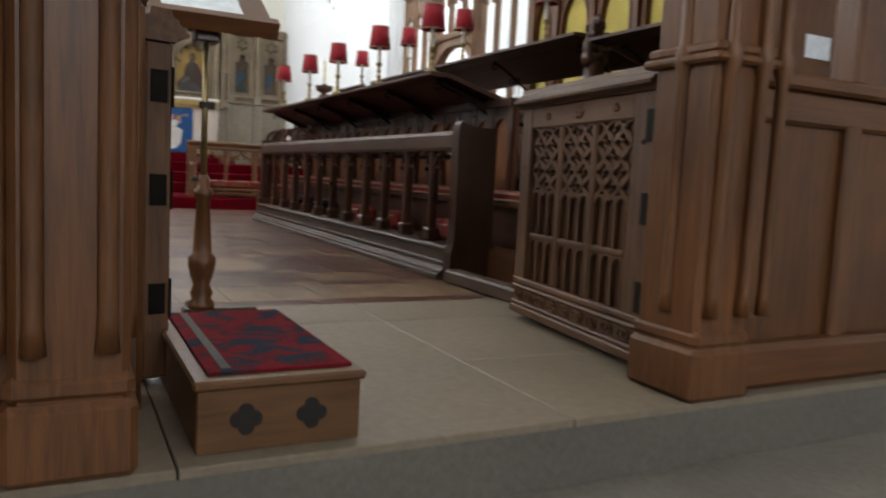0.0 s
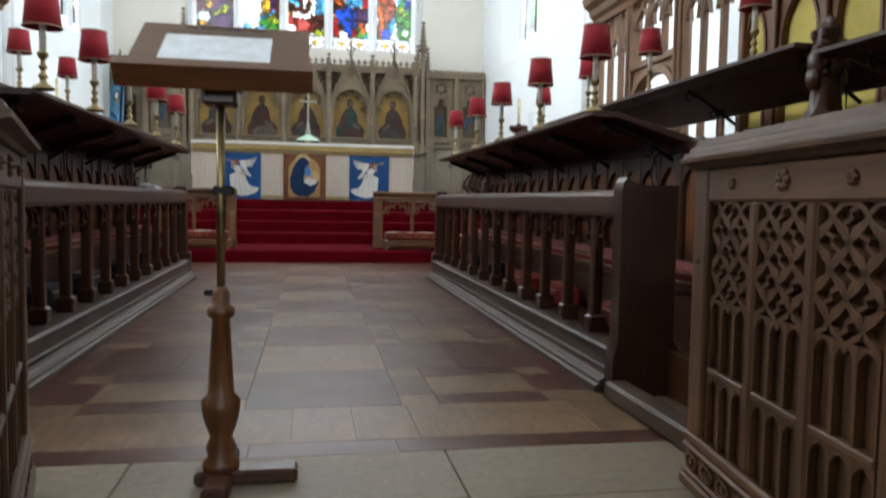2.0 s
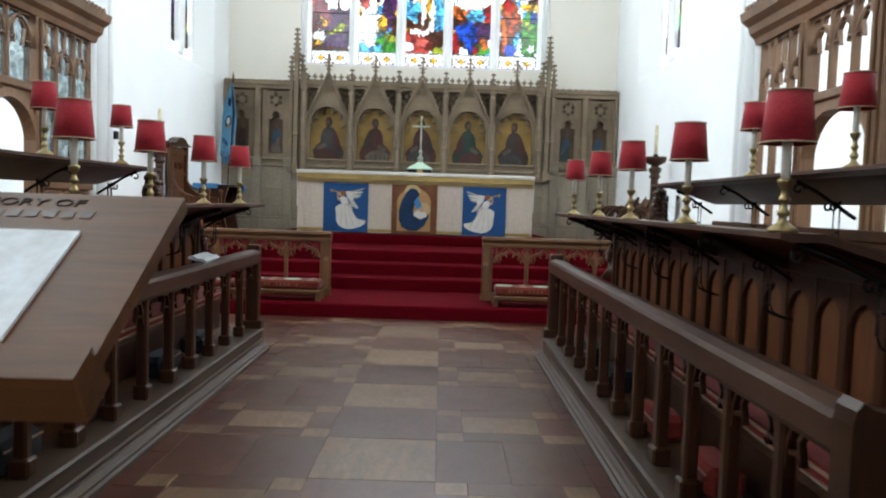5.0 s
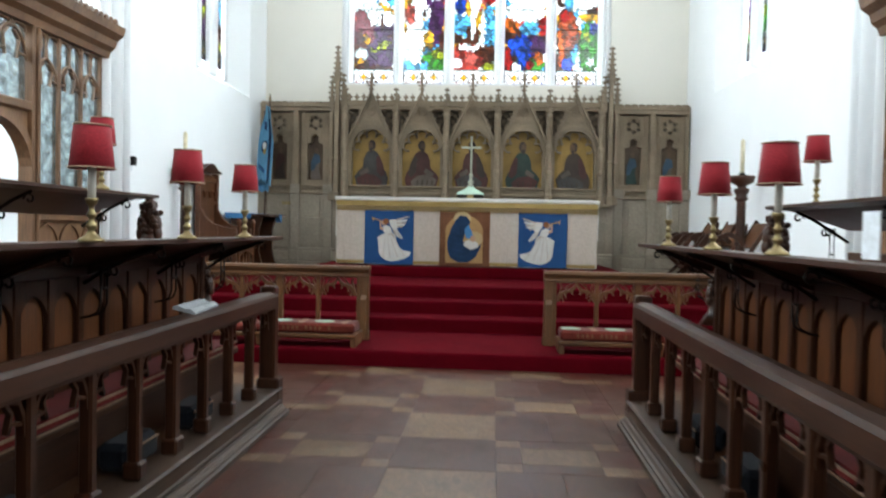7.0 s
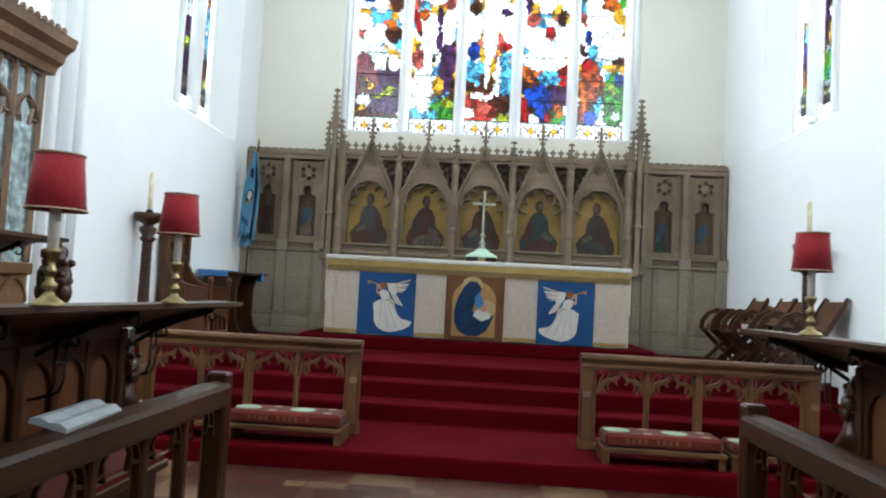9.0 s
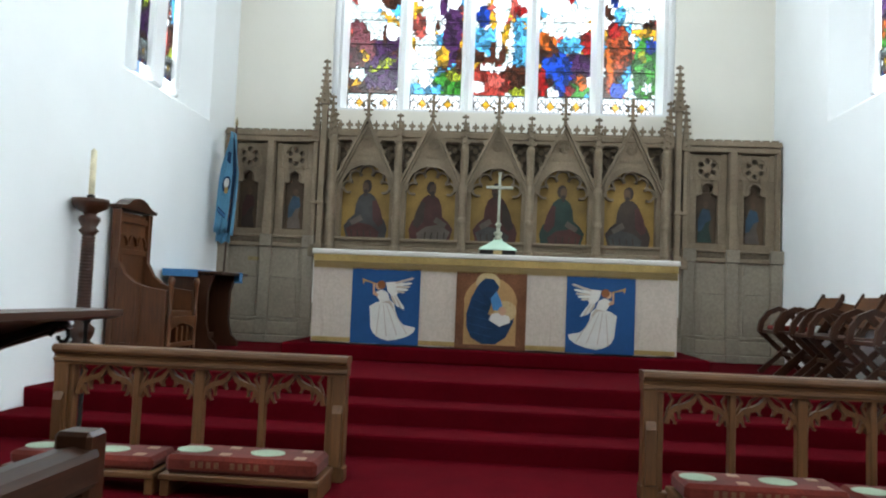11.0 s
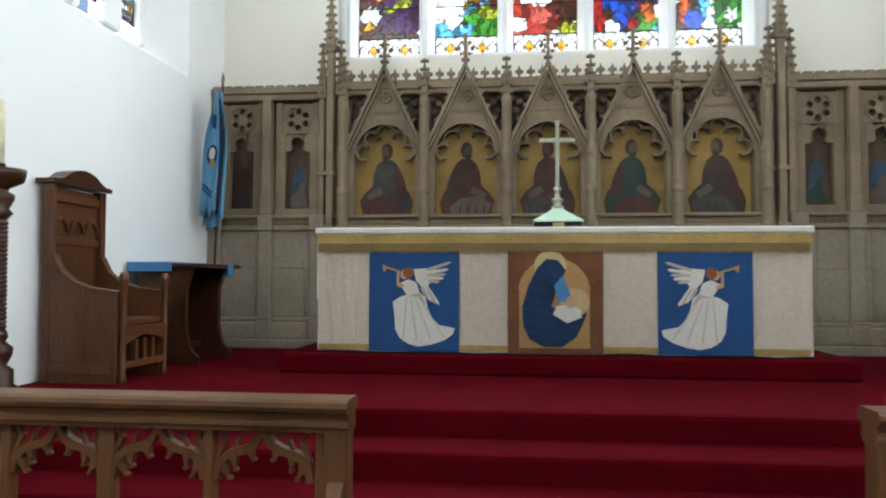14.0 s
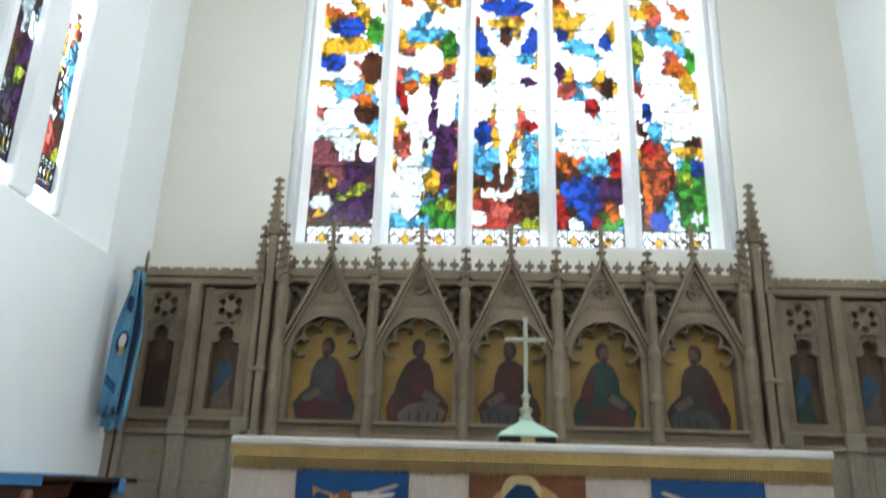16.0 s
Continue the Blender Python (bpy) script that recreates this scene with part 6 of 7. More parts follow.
def poppyhead(parent, s, d, y, z0, h, wide=0.26):
    """A carved bench-end head of curled leaves."""
    bm = bmesh.new()
    prism(bm, [(s * (d - wide / 2), z0), (s * (d - wide * 0.22), z0 + 0.25 * h), (s * (d - wide * 0.16), z0 + 0.5 * h), (s * (d + wide * 0.16), z0 + 0.5 * h), (s * (d + wide * 0.22), z0 + 0.25 * h), (s * (d + wide / 2), z0)], "y", y - 0.035, y + 0.035)
    for u, v, r in ((-0.16, 0.62, 0.15), (0.16, 0.62, 0.15), (0, 0.80, 0.17), (-0.24, 0.50, 0.09), (0.24, 0.50, 0.09), (0, 0.97, 0.06)):
        m = Matrix.LocRotScale((s * d + u * wide, y, z0 + v * h), None, (r * wide * 1.5, 0.05, r * h * 1.5))
        bmesh.ops.create_icosphere(bm, subdivisions=2, radius=0.8, matrix=m)
    for k in range(15):
        a = k * 2.4
        for f in (-1, 1):
            m = Matrix.LocRotScale((s * d + 0.25 * wide * math.cos(a) * (0.5 + 0.5 * (k % 3) / 2), y + f * 0.032, z0 + h * (0.72 + 0.2 * math.sin(a))), None, (0.13 * wide, 0.018, 0.055 * h))
            bmesh.ops.create_icosphere(bm, subdivisions=1, radius=0.8, matrix=m)
    part("poppyhead", bm, DARK, parent, "carved leafy bench-end head", True)


def choir(s, side):
    X = lambda d: CX + s * d
    # platforms
    solid("stall_platform_" + side, B((X(1.42), X(3.4), 3.7, Y1, 0.0, 0.19)), OAK_Y, "worn oak platform under the choir stalls", "platform")
    # front desk with open balusters
    desk = thing("choir_stall", "dark oak open-fronted choir stall with uprights on a moulded plinth", "choir stall", (CX, 0, 0), group="choir stalls")
    prof = [(1.140, 0.0), (1.140, 0.026), (1.156, 0.034), (1.158, 0.046), (1.172, 0.052), (1.184, 0.066), (1.200, 0.072), (1.202, 0.088), (1.192, 0.094), (1.200, 0.104), (1.206, 0.160), (1.192, 0.168), (1.190, 0.180), (1.202, 0.190), (1.42, 0.190), (1.42, 0.0)]
    part("plinth", prism(bmesh.new(), [(s * u, v) for u, v in prof], "y", Y0 + 0.055, Y1 - 0.02), WORN, desk, "worn moulded oak plinth")
    part("top_rail", prism(bmesh.new(), [(s * u, v) for u, v in ((1.235, 0.742), (1.225, 0.76), (1.225, 0.83), (1.235, 0.85), (1.28, 0.862), (1.345, 0.85), (1.345, 0.742))], "y", Y0 - 0.02, Y1 - 0.03), DARK_Y, desk)
    n = 12
    w = (Y1 - 0.05 - Y0 - 0.07) / n
    for k in range(1, n):
        y = Y0 + 0.07 + w * k
        wide = 0.036 if k % 4 == 0 else 0.026
        bm = B((s * 1.265, s * 1.32, y - wide, y + wide, 0.19, 0.765), (s * 1.25, s * 1.335, y - wide - 0.012, y + wide + 0.012, 0.19, 0.27), bev=0.01)
        part("upright", bm, DARK, desk)
    for k in range(n):
        c, h = Y0 + 0.07 + w * (k + 0.5), w / 2 - 0.022
        bm = bmesh.new()
        for q in (-1, 1):
            stroke(bm, [(c + q * h, 0.60), (c + q * h * 0.97, 0.66), (c + q * h * 0.80, 0.72), (c + q * h * 0.42, 0.735), (c, 0.758)], 0.018, "x", s * 1.278, s * 1.307)
            stroke(bm, [(c + q * h * 0.95, 0.645), (c + q * h * 0.60, 0.655), (c + q * h * 0.50, 0.625)], 0.014, "x", s * 1.282, s * 1.303)
            stroke(bm, [(c + q * h * 0.50, 0.625), (c + q * h * 0.62, 0.69), (c + q * h * 0.40, 0.733)], 0.014, "x", s * 1.282, s * 1.303)
        part("cusped_head", bm, DARK, desk)
    part("far_post", B((s * 1.235, s * 1.345, Y1 - 0.07, Y1 + 0.03, 0.19, 0.90), (s * 1.20, s * 1.36, Y1 - 0.085, Y1 + 0.045, 0.0, 0.26), bev=0.012), DARK, desk)
    be = [(s * 1.178, 0.0), (s * 1.178, 0.16), (s * 1.19, 0.20), (s * 1.196, 0.24), (s * 1.196, 0.85), (s * 1.202, 0.885), (s * 1.218, 0.905), (s * 1.24, 0.89), (s * 1.30, 0.875), (s * 1.44, 0.875), (s * 1.44, 0.24), (s * 1.46, 0.20), (s * 1.47, 0.16), (s * 1.47, 0.0)]
    part("bench_end", prism(bmesh.new(), be, "y", Y0 - 0.04, Y0 + 0.045), BENCH_END, desk, "solid oak bench end with a rounded top")
    part("book_ledge", B((s * 1.345, s * 1.43, Y0 + 0.05, Y1 - 0.06, 0.70, 0.725)), DARK_Y, desk)
    # threshold board
    solid("threshold_" + side, B((X(1.14), X(1.24), 3.45, Y0 - 0.045, 0.0, 0.075), bev=0.012), WORN, "worn oak threshold board beside the gate", "trim")
    # front bench and cushion
    bench = thing("choir_bench", "dark oak choir bench behind the open front", "bench", (CX, 0, 0), group="choir benches")
    part("seat", B((s * 1.50, s * 1.79, 3.75, Y1 - 0.05, 0.43, 0.465), bev=0.006), OAK_Y, bench)
    part("seat_front", B((s * 1.56, s * 1.59, 3.75, Y1 - 0.05, 0.19, 0.43)), DARK_Y, bench)
    cush = thing("bench_cushion", "long red cushion with pale piping on the choir bench", "cushion", (CX, 0, 0.466), group="bench cushions")
    part("pad", B((s * 1.50, s * 1.775, 3.78, Y1 - 0.08, 0.0, 0.055), bev=0.018), RED_CUSHION, cush)
    part("piping", B((s * 1.495, s * 1.502, 3.78, Y1 - 0.08, 0.040, 0.052), (s * 1.495, s * 1.502, 3.78, Y1 - 0.08, 0.004, 0.012)), TAN_PATCH, cush)
    for k in range(5):
        y = 4.75 + 0.82 * k + (0.1 if k % 2 else 0)
        red = s > 0 and k < 3
        h = thing("hassock", ("dull red" if red else "dark slate-blue") + " hassock on the floor behind the choir front", "hassock", (X(1.425), y, 0.191), 0, "hassocks")
        part("pad", B((-0.08, 0.08, -0.16, 0.16, 0, 0.13), bev=0.03), RED_HASSOCK if red else SLATE_CLOTH, h)
        part("piping", B((-0.084 if s > 0 else 0.078, -0.078 if s > 0 else 0.084, -0.14, 0.14, 0.098, 0.106)), TAN_PATCH, h)
    # second desk: panelled back of the bench with a sloping book board
    d2 = thing("choir_desk", "panelled dark oak choir desk with a sloping bracketed book board", "choir desk", (CX if s > 0 else CX + 0.09, 0, 0), group="choir desks")
    yn, yf = (4.92, 9.33) if s > 0 else (4.92, 9.10)
    part("panel_back", B((s * 1.83, s * 1.86, 4.75, yf - 0.25, 0.19, 1.12)), PANEL, d2)
    m = int((yf - 0.25 - 4.75) / 0.235)
    pw = (yf - 0.25 - 4.75) / m
    for k in range(m + 1):
        y = 4.75 + pw * k
        part("stile", B((s * 1.80, s * 1.829, y - 0.025, y + 0.025, 0.50, 1.06), bev=0.005), DARK, d2)
    for k in range(m):
        c, h = 4.75 + pw * (k + 0.5), pw / 2 - 0.018
        top = pointed(c, h, 0.86, h * 1.3, 6)
        bm = band(bmesh.new(), [(c - h, 1.06)] + [(u, 1.06) for u, v in top[1:-1]] + [(c + h, 1.06)], top, "x", s * 1.808, s * 1.829)
        part("arched_head", bm, DARK, d2)
    part("panel_rail", B((s * 1.79, s * 1.86, 4.75, yf - 0.25, 1.06, 1.12), (s * 1.79, s * 1.829, 4.75, yf - 0.25, 0.465, 0.52), bev=0.006), DARK_Y, d2)
    prof = [(1.30, 1.23), (1.30, 1.2475), (1.43, 1.248), (1.86, 1.128), (1.885, 1.145), (1.90, 1.14), (1.885, 1.09), (1.855, 1.095), (1.43, 1.222), (1.33, 1.22)]
    part("book_board", prism(bmesh.new(), [(s * u, v) for u, v in prof], "y", yn, yf), DARK_Y, d2, "dark sloping book board with a lamp ledge")
    for k in range(6):
        y = yn + 0.12 + (yf - yn - 0.24) * k / 5
        scroll_bracket(d2, s, 1.79, 0.86, 1.40, 1.225, y)
        prism_pts = [(s * 1.80, 1.06), (s * 1.80, 1.11), (s * 1.44, 1.215), (s * 1.42, 1.19)]
        part("board_bearer", prism(bmesh.new(), prism_pts, "y", y + 0.03, y + 0.07), DARK, d2)
    poppyhead(d2, s, 1.80, yf - 0.17, 0.70, 0.34, 0.20)
    part("desk_end", B((s * 1.78, s * 1.87, yf - 0.248, yf - 0.19, 0.19, 1.10), bev=0.01), DARK, d2)
    # third desk
    d3 = thing("back_choir_desk", "dark oak back-row choir desk with carved leafy ends", "choir desk", (CX, 0, 0), group="back choir desks")
    spans = ((4.42, 8.90),) + (((3.45, 4.28),) if s > 0 else ())
    for j, (a, b) in enumerate(spans):
        dz = -0.06 * j
        prof = [(2.02, 1.495), (2.02, 1.5125), (2.18, 1.513), (2.56, 1.40), (2.585, 1.42), (2.60, 1.41), (2.585, 1.365), (2.55, 1.365), (2.18, 1.485), (2.08, 1.485)]
        part("book_board", prism(bmesh.new(), [(s * u, v + dz) for u, v in prof], "y", a, b), DARK_Y, d3)
        for k in range(5 - 3 * j):
            y = a + 0.15 + (b - a - 0.3) * k / max(1, 4 - 3 * j)
            scroll_bracket(d3, s, 2.48, 1.02, 2.16, 1.49 + dz, y)
    T3 = 1.23 if s > 0 else 1.02
    part("panel_back", B((s * 2.52, s * 2.55, 3.45, 8.80, 0.19, T3 - 0.02)), OAK_Y, d3)
    for z in (T3 - 0.26, T3 - 0.19, T3 - 0.12):
        part("panel_moulding", B((s * 2.495, s * 2.519, 3.45, 8.80, z, z + 0.035), bev=0.008), OAK_Y, d3)
    part("panel_rail", B((s * 2.50, s * 2.56, 3.45, 8.80, T3 - 0.06, T3), bev=0.006), OAK_Y, d3)
    poppyhead(d3, s, 2.12, 8.97, 1.0, 0.50)
    part("desk_end", B((s * 2.0, s * 2.60, 8.93, 9.01, 0.19, 1.04), bev=0.012), DARK, d3)
    poppyhead(d3, s, 2.13, 4.35, 1.10, 0.50)
    part("desk_end", B((s * 2.0, s * 2.60, 4.31, 4.39, 0.19, 1.14), bev=0.012), DARK, d3)
    # row-two bench behind the first desk
    b2 = thing("back_choir_bench", "dark oak second-row choir bench", "bench", (CX, 0, 0), group="back choir benches")
    part("seat", B((s * 2.18, s * 2.50, 3.6, 8.78, 0.60, 0.635)), OAK_Y, b2)
    part("seat_front", B((s * 2.24, s * 2.27, 3.6, 8.78, 0.19, 0.60)), DARK_Y, b2)


choir(1, "south")
choir(-1, "north")
for y in (8.576, 7.648, 6.828, 5.89, 4.99):
    put_lamp(2.325, y, 1.2485)
for y in (8.236, 7.41, 6.56, 5.77, 4.98):
    put_lamp(-0.205, y, 1.2485)
for x, y in ((3.22, 8.64), (3.08, 7.06), (3.12, 6.07), (3.12, 4.90)):
    put_lamp(x, y, 1.5135)
for y in (8.213, 7.16, 5.9):
    put_lamp(-1.065, y, 1.5135)
lamp0["label"] = "brass candlestick lamp with a red shade on the choir desk"


def hymn_book(x, y, z, turn, mat, tilt=0.0, thick=0.03, size=(0.13, 0.19), label="small dark closed hymn book on the choir desk"):
    b = thing("hymn_book", label, "book", (x, y, z), turn, "hymn books")
    if tilt:
        b.matrix_basis = pose(x, y, z, 0, tilt, turn)
    w, h = size
    part("cover", B((-w / 2, w / 2, -h / 2, h / 2, 0, 0.003), (-w / 2, w / 2, -h / 2, h / 2, thick - 0.003, thick), (-w / 2, -w / 2 + 0.003, -h / 2, h / 2, 0.003, thick - 0.003)), mat, b)
    part("page_block", B((-w / 2 + 0.0035, w / 2 - 0.004, -h / 2 + 0.004, h / 2 - 0.004, 0.0035, thick - 0.0035)), PAPER, b)


for s in (1, -1):
    rng = random.Random(3 + s)
    for k in range(7):
        y = 4.9 + 0.57 * k + rng.uniform(-0.1, 0.1)
        hymn_book(CX + s * 1.39, y, 0.726, rng.uniform(-12, 12), BOOK_BLUE if k % 3 else BOOK_RED, 0, 0.03 + 0.012 * (k % 2), (0.075, 0.16))
op = thing("open_book", "open grey-white service book lying on the choir front rail", "book", (CX - 1.335, 7.85, 0.866), 0)
op.matrix_basis = pose(CX - 1.325, 7.85, 0.868, 0, 14, 4)
part("page_block", prism(bmesh.new(), [(-0.06, 0.0), (-0.06, 0.015), (-0.03, 0.026), (0.0, 0.017), (0.03, 0.026), (0.06, 0.015), (0.06, 0.0)], "y", -0.2, 0.2), OLD_PAPER, op)
pc2 = thing("paper_sheet", "white paper sheet standing on the choir desk", "paper", (2.36, 6.2, 1.27), 0)
part("sheet", B((-0.002, 0.002, -0.05, 0.05, -0.012, 0.13)), PAPER, pc2)

# ---------- chancel screen, gates, lectern, step ----------
screen = thing("chancel_screen", "moulded brown oak chancel screen with tall posts and low panels", "screen", (0, 2.2, 0), kind="structure")
for x, s in ((1.865, 1), (0.235, -1)):
    part("post", B((x - 0.10, x + 0.10, -0.12, 0.12, 0.0, 3.4), (x - 0.114, x + 0.114, -0.138, 0.138, 0.0, 0.15), (x - 0.108, x + 0.108, -0.13, 0.13, 0.15, 0.20), bev=0.015), OAK, screen)
    for k, (u, v) in enumerate(((-0.06, -0.13), (0.06, -0.13), (s * 0.115, -0.08), (s * 0.14, -0.13), (-s * 0.10, 0.0))):
        part("shaft", lathe(bmesh.new(), [(0.022, 0.24), (0.018, 0.30), (0.018, 0.90), (0.028, 0.93), (0.028, 0.96), (0.018, 0.99), (0.018, 3.3)], x + u, v, 10), OAK, screen, "", True)
    part("capital", B((x - 0.125, x + 0.125, -0.145, 0.145, 0.93, 0.955), (x - 0.115, x + 0.115, -0.135, 0.135, 0.955, 0.985), bev=0.008), OAK, screen)
    a, b = (x + 0.10, x + 2.6) if s > 0 else (x - 2.6, x - 0.10)
    part("low_panel", B((a, b, -0.02, 0.02, 0.06, 0.80)), PANEL if s < 0 else OAK, screen)
    part("sill", B((a, b, -0.09, 0.09, 0.0, 0.14), bev=0.02), OAK_X, screen)
    part("middle_rail", B((a, b, -0.07, 0.07, 0.90, 0.945), (a, b, -0.045, 0.045, 0.80, 0.90), bev=0.01), OAK_X, screen)
    for k in range(1, 6):
        xx = a + (b - a) * k / 5 if s > 0 else b - (b - a) * k / 5
        part("muntin", B((xx - 0.035, xx + 0.035, -0.05, 0.05, 0.10, 0.82), bev=0.01), OAK, screen)
        part("mullion", B((xx - 0.028, xx + 0.028, -0.05, 0.05, 0.94, 3.3), bev=0.012), OAK, screen)
part("gate_jamb", B((0.10, 0.385, 2.42 - 2.2, 2.62 - 2.2, 0.0, 0.94), (0.08, 0.395, 2.41 - 2.2, 2.63 - 2.2, 0.94, 0.98), bev=0.012), OAK, screen, "warm brown oak gate jamb")
part("head_beam", B((-2.4, 4.5, -0.14, 0.14, 3.4, 3.7), bev=0.02), OAK_X, screen)


# gate oak darkened: shade behind the tracery is put into its colour
GATE_PANEL_SHADE = wood("shaded_gate_panel", (0.078, 0.036, 0.015), "z", 0.6, 0.4)


def net_tracery(bm, c, h, z0, z1, rows, y0, y1, width=0.010):
    """Flowing net of ogee cells, two across, filling a square-headed panel."""
    dz = (z1 - z0) / rows
    for r in range(rows):
        a, m, b = z0 + r * dz, z0 + (r + 0.5) * dz, z0 + (r + 1) * dz
        odd = r % 2
        for x in ((-0.5, 0.5) if odd else (-1.0, 0.0, 1.0)):
            for q in (-1, 1):
                line = [(x, a - dz * 0.5), (x + q * 0.10, a), (x + q * 0.42, m - dz * 0.20), (x + q * 0.48, m + dz * 0.10), (x + q * 0.22, b - dz * 0.05), (x, b + dz * 0.4)]
                line = [(c + u * h, min(max(v, z0 - 0.02), z1)) for u, v in line if -1.01 <= u <= 1.01]
                if len(line) > 3:
                    stroke(bm, line, width, "y", y0, y1)
            if abs(x) < 1:
                q = 1 if (r // 2) % 2 else -1
                stroke(bm, [(c + (x - q * 0.20) * h, m - dz * 0.30), (c + (x + q * 0.05) * h, m - dz * 0.05), (c + (x - q * 0.02) * h, m + dz * 0.18), (c + (x + q * 0.22) * h, m + dz * 0.34)], width * 0.8, "y", y0 + 0.001, y1 - 0.001)


def lancets(bm, c, h, z0, z1, y0, y1):
    """Three narrow cusped lights side by side."""
    w = 2 * h / 3
    for j in range(4):
        x = c - h + w * j
        e = 0.0065
        box(bm, max(x - e, c - h), min(x + e, c + h), y0, y1, z0, z1)
    for j in range(3):
        x = c - h + w * (j + 0.5)
        top = pointed(x, w / 2 - 0.005, z1 - 0.045, w * 0.55, 4)
        band(bm, [(u, z1) for u, v in top], top, "y", y0 + 0.001, y1 - 0.001)


def gate(at, turn, flip, label):
    """A low gate leaf with three square-headed traceried panels; local x along the leaf, z up."""
    g = thing("chancel_gate", label, "gate", at, turn, "chancel gates")
    L, H = 0.95, 0.86
    f = flip
    part("frame_stile", B((0.0, 0.125, -0.035, 0.035, 0.0, H), bev=0.006), GATE_OAK, g)
    part("frame_stile", B((L - 0.085, L, -0.035, 0.035, 0.0, H), bev=0.006), GATE_OAK, g)
    x0, x1 = 0.125, L - 0.085
    part("top_rail", B((x0, x1, -0.033, 0.033, H - 0.085, H), bev=0.006), GATE_OAK_X, g)
    part("bottom_rail", B((x0, x1, -0.033, 0.033, 0.0, 0.15), bev=0.006), GATE_OAK_X, g)
    for z0, z1, d in ((0.0, 0.035, 0.050), (0.038, 0.052, 0.046), (0.105, 0.120, 0.046), (0.124, 0.150, 0.040)):
        part("bottom_moulding", B((0.02, L + 0.004, -d, d, z0, z1), bev=0.006), GATE_OAK_X, g)
    bm = bmesh.new()
    for k in range(9):
        x = 0.09 + (L - 0.15) * k / 8
        for y in (-0.044, 0.036):
            band(bm, oval(x, 0.079, 0.036, 0.024, 10), oval(x, 0.079, 0.027, 0.016, 10), "y", y, y + 0.008, True)
            prism(bm, oval(x, 0.079, 0.010, 0.010, 8), "y", y, y + 0.008)
    part("carved_frieze", bm, GATE_OAK, g)["kind"] = "stuff"
    prof = [(-0.040, H), (-0.046, H + 0.010), (-0.072, H + 0.016), (-0.074, H + 0.026), (-0.064, H + 0.030), (-0.062, H + 0.040), (-0.048, H + 0.044), (-0.045, H + 0.056), (-0.030, H + 0.062), (-0.026, H + 0.080)]
    part("coping", prism(bmesh.new(), prof + [(-u, v) for u, v in prof[::-1]], "x", -0.01, L + 0.02), GATE_OAK_X, g)
    part("back_panel", B((x0, x1, -0.006, 0.006, 0.15, H - 0.085)), GATE_PANEL_SHADE, g)
    w = (x1 - x0) / 3
    for k in (1, 2):
        x = x0 + w * k
        part("muntin", B((x - 0.018, x + 0.018, -0.03, 0.03, 0.15, H - 0.085), bev=0.007), GATE_OAK, g)
    for k in range(3):
        c, h = x0 + w * (k + 0.5), w / 2 - 0.018
        for y in (-0.024, 0.008):
            bm = bmesh.new()
            net_tracery(bm, c, h, 0.525, H - 0.085, 5, y, y + 0.016, 0.011)
            part("flowing_tracery", bm, GATE_OAK, g)["kind"] = "stuff"
            for z0, z1 in ((0.15, 0.325), (0.345, 0.525)):
                bm = bmesh.new()
                lancets(bm, c, h, z0, z1, y, y + 0.016)
                part("lancet_tier", bm, GATE_OAK, g)["kind"] = "stuff"
            part("cross_bar", B((c - h, c + h, y - 0.005, y + 0.020, 0.325, 0.345), bev=0.004), GATE_OAK_X, g)
    for z in (0.16, 0.44, 0.70):
        part("hinge", B((-0.002, 0.045, f * 0.035, f * 0.039, z, z + 0.10), (-0.004, 0.0, -0.022, 0.022, z + 0.01, z + 0.09), bev=0.001), PEWTER, g, "tarnished metal hinge")
    for x, z, r in ((0.23, H - 0.042, 0.016), (0.475, H - 0.040, 0.026), (0.72, H - 0.042, 0.016), (0.06, 0.70, 0.010), (L - 0.04, 0.62, 0.010)):
        for y in (-0.034, 0.034):
            bm = bmesh.new()
            for j in range(6):
                m = Matrix.LocRotScale((x + 0.7 * r * math.cos(j * 1.047), y, z + 0.55 * r * math.sin(j * 1.047)), None, (0.55 * r, 0.010, 0.45 * r))
                bmesh.ops.create_icosphere(bm, subdivisions=1, radius=1.0, matrix=m)
            bmesh.ops.create_icosphere(bm, subdivisions=1, radius=1.0, matrix=Matrix.LocRotScale((x, y, z), None, (0.4 * r, 0.016, 0.4 * r)))
            part("rosette", bm, GATE_OAK, g, "", True)


gate((1.872, 2.37, 0.03), 82.3, 1, "carved oak chancel gate with pierced tracery, standing open")
gate((0.437, 2.63, 0.03), 106.0, -1, "carved oak chancel gate seen edge-on, standing open")

lect = thing("lectern", "oak lectern with a turned shaft, brass pole and sloping desk", "lectern", (0.70, 3.56, 0.0))
part("foot", B((-0.07, 0.21, -0.035, 0.035, 0.0, 0.04), (-0.035, 0.035, -0.16, 0.18, 0.0, 0.04), bev=0.008), DARK, lect)
part("shaft", lathe(bmesh.new(), [(0.05, 0.04), (0.05, 0.06), (0.036, 0.075), (0.042, 0.10), (0.03, 0.13), (0.044, 0.17), (0.052, 0.21), (0.052, 0.235), (0.036, 0.25), (0.034, 0.28), (0.024, 0.46), (0.036, 0.47), (0.038, 0.49), (0.024, 0.50), (0.024, 0.53), (0.016, 0.55)], 0, 0, 14), OAK, lect, "turned oak shaft", True)
part("pole", lathe(bmesh.new(), [(0.0115, 0.54), (0.0115, 1.05)], 0, 0, 10), BRASS, lect, "dull brass pole", True)
part("collar", B((-0.02, 0.035, -0.012, 0.012, 0.80, 0.825), bev=0.004), IRON, lect)
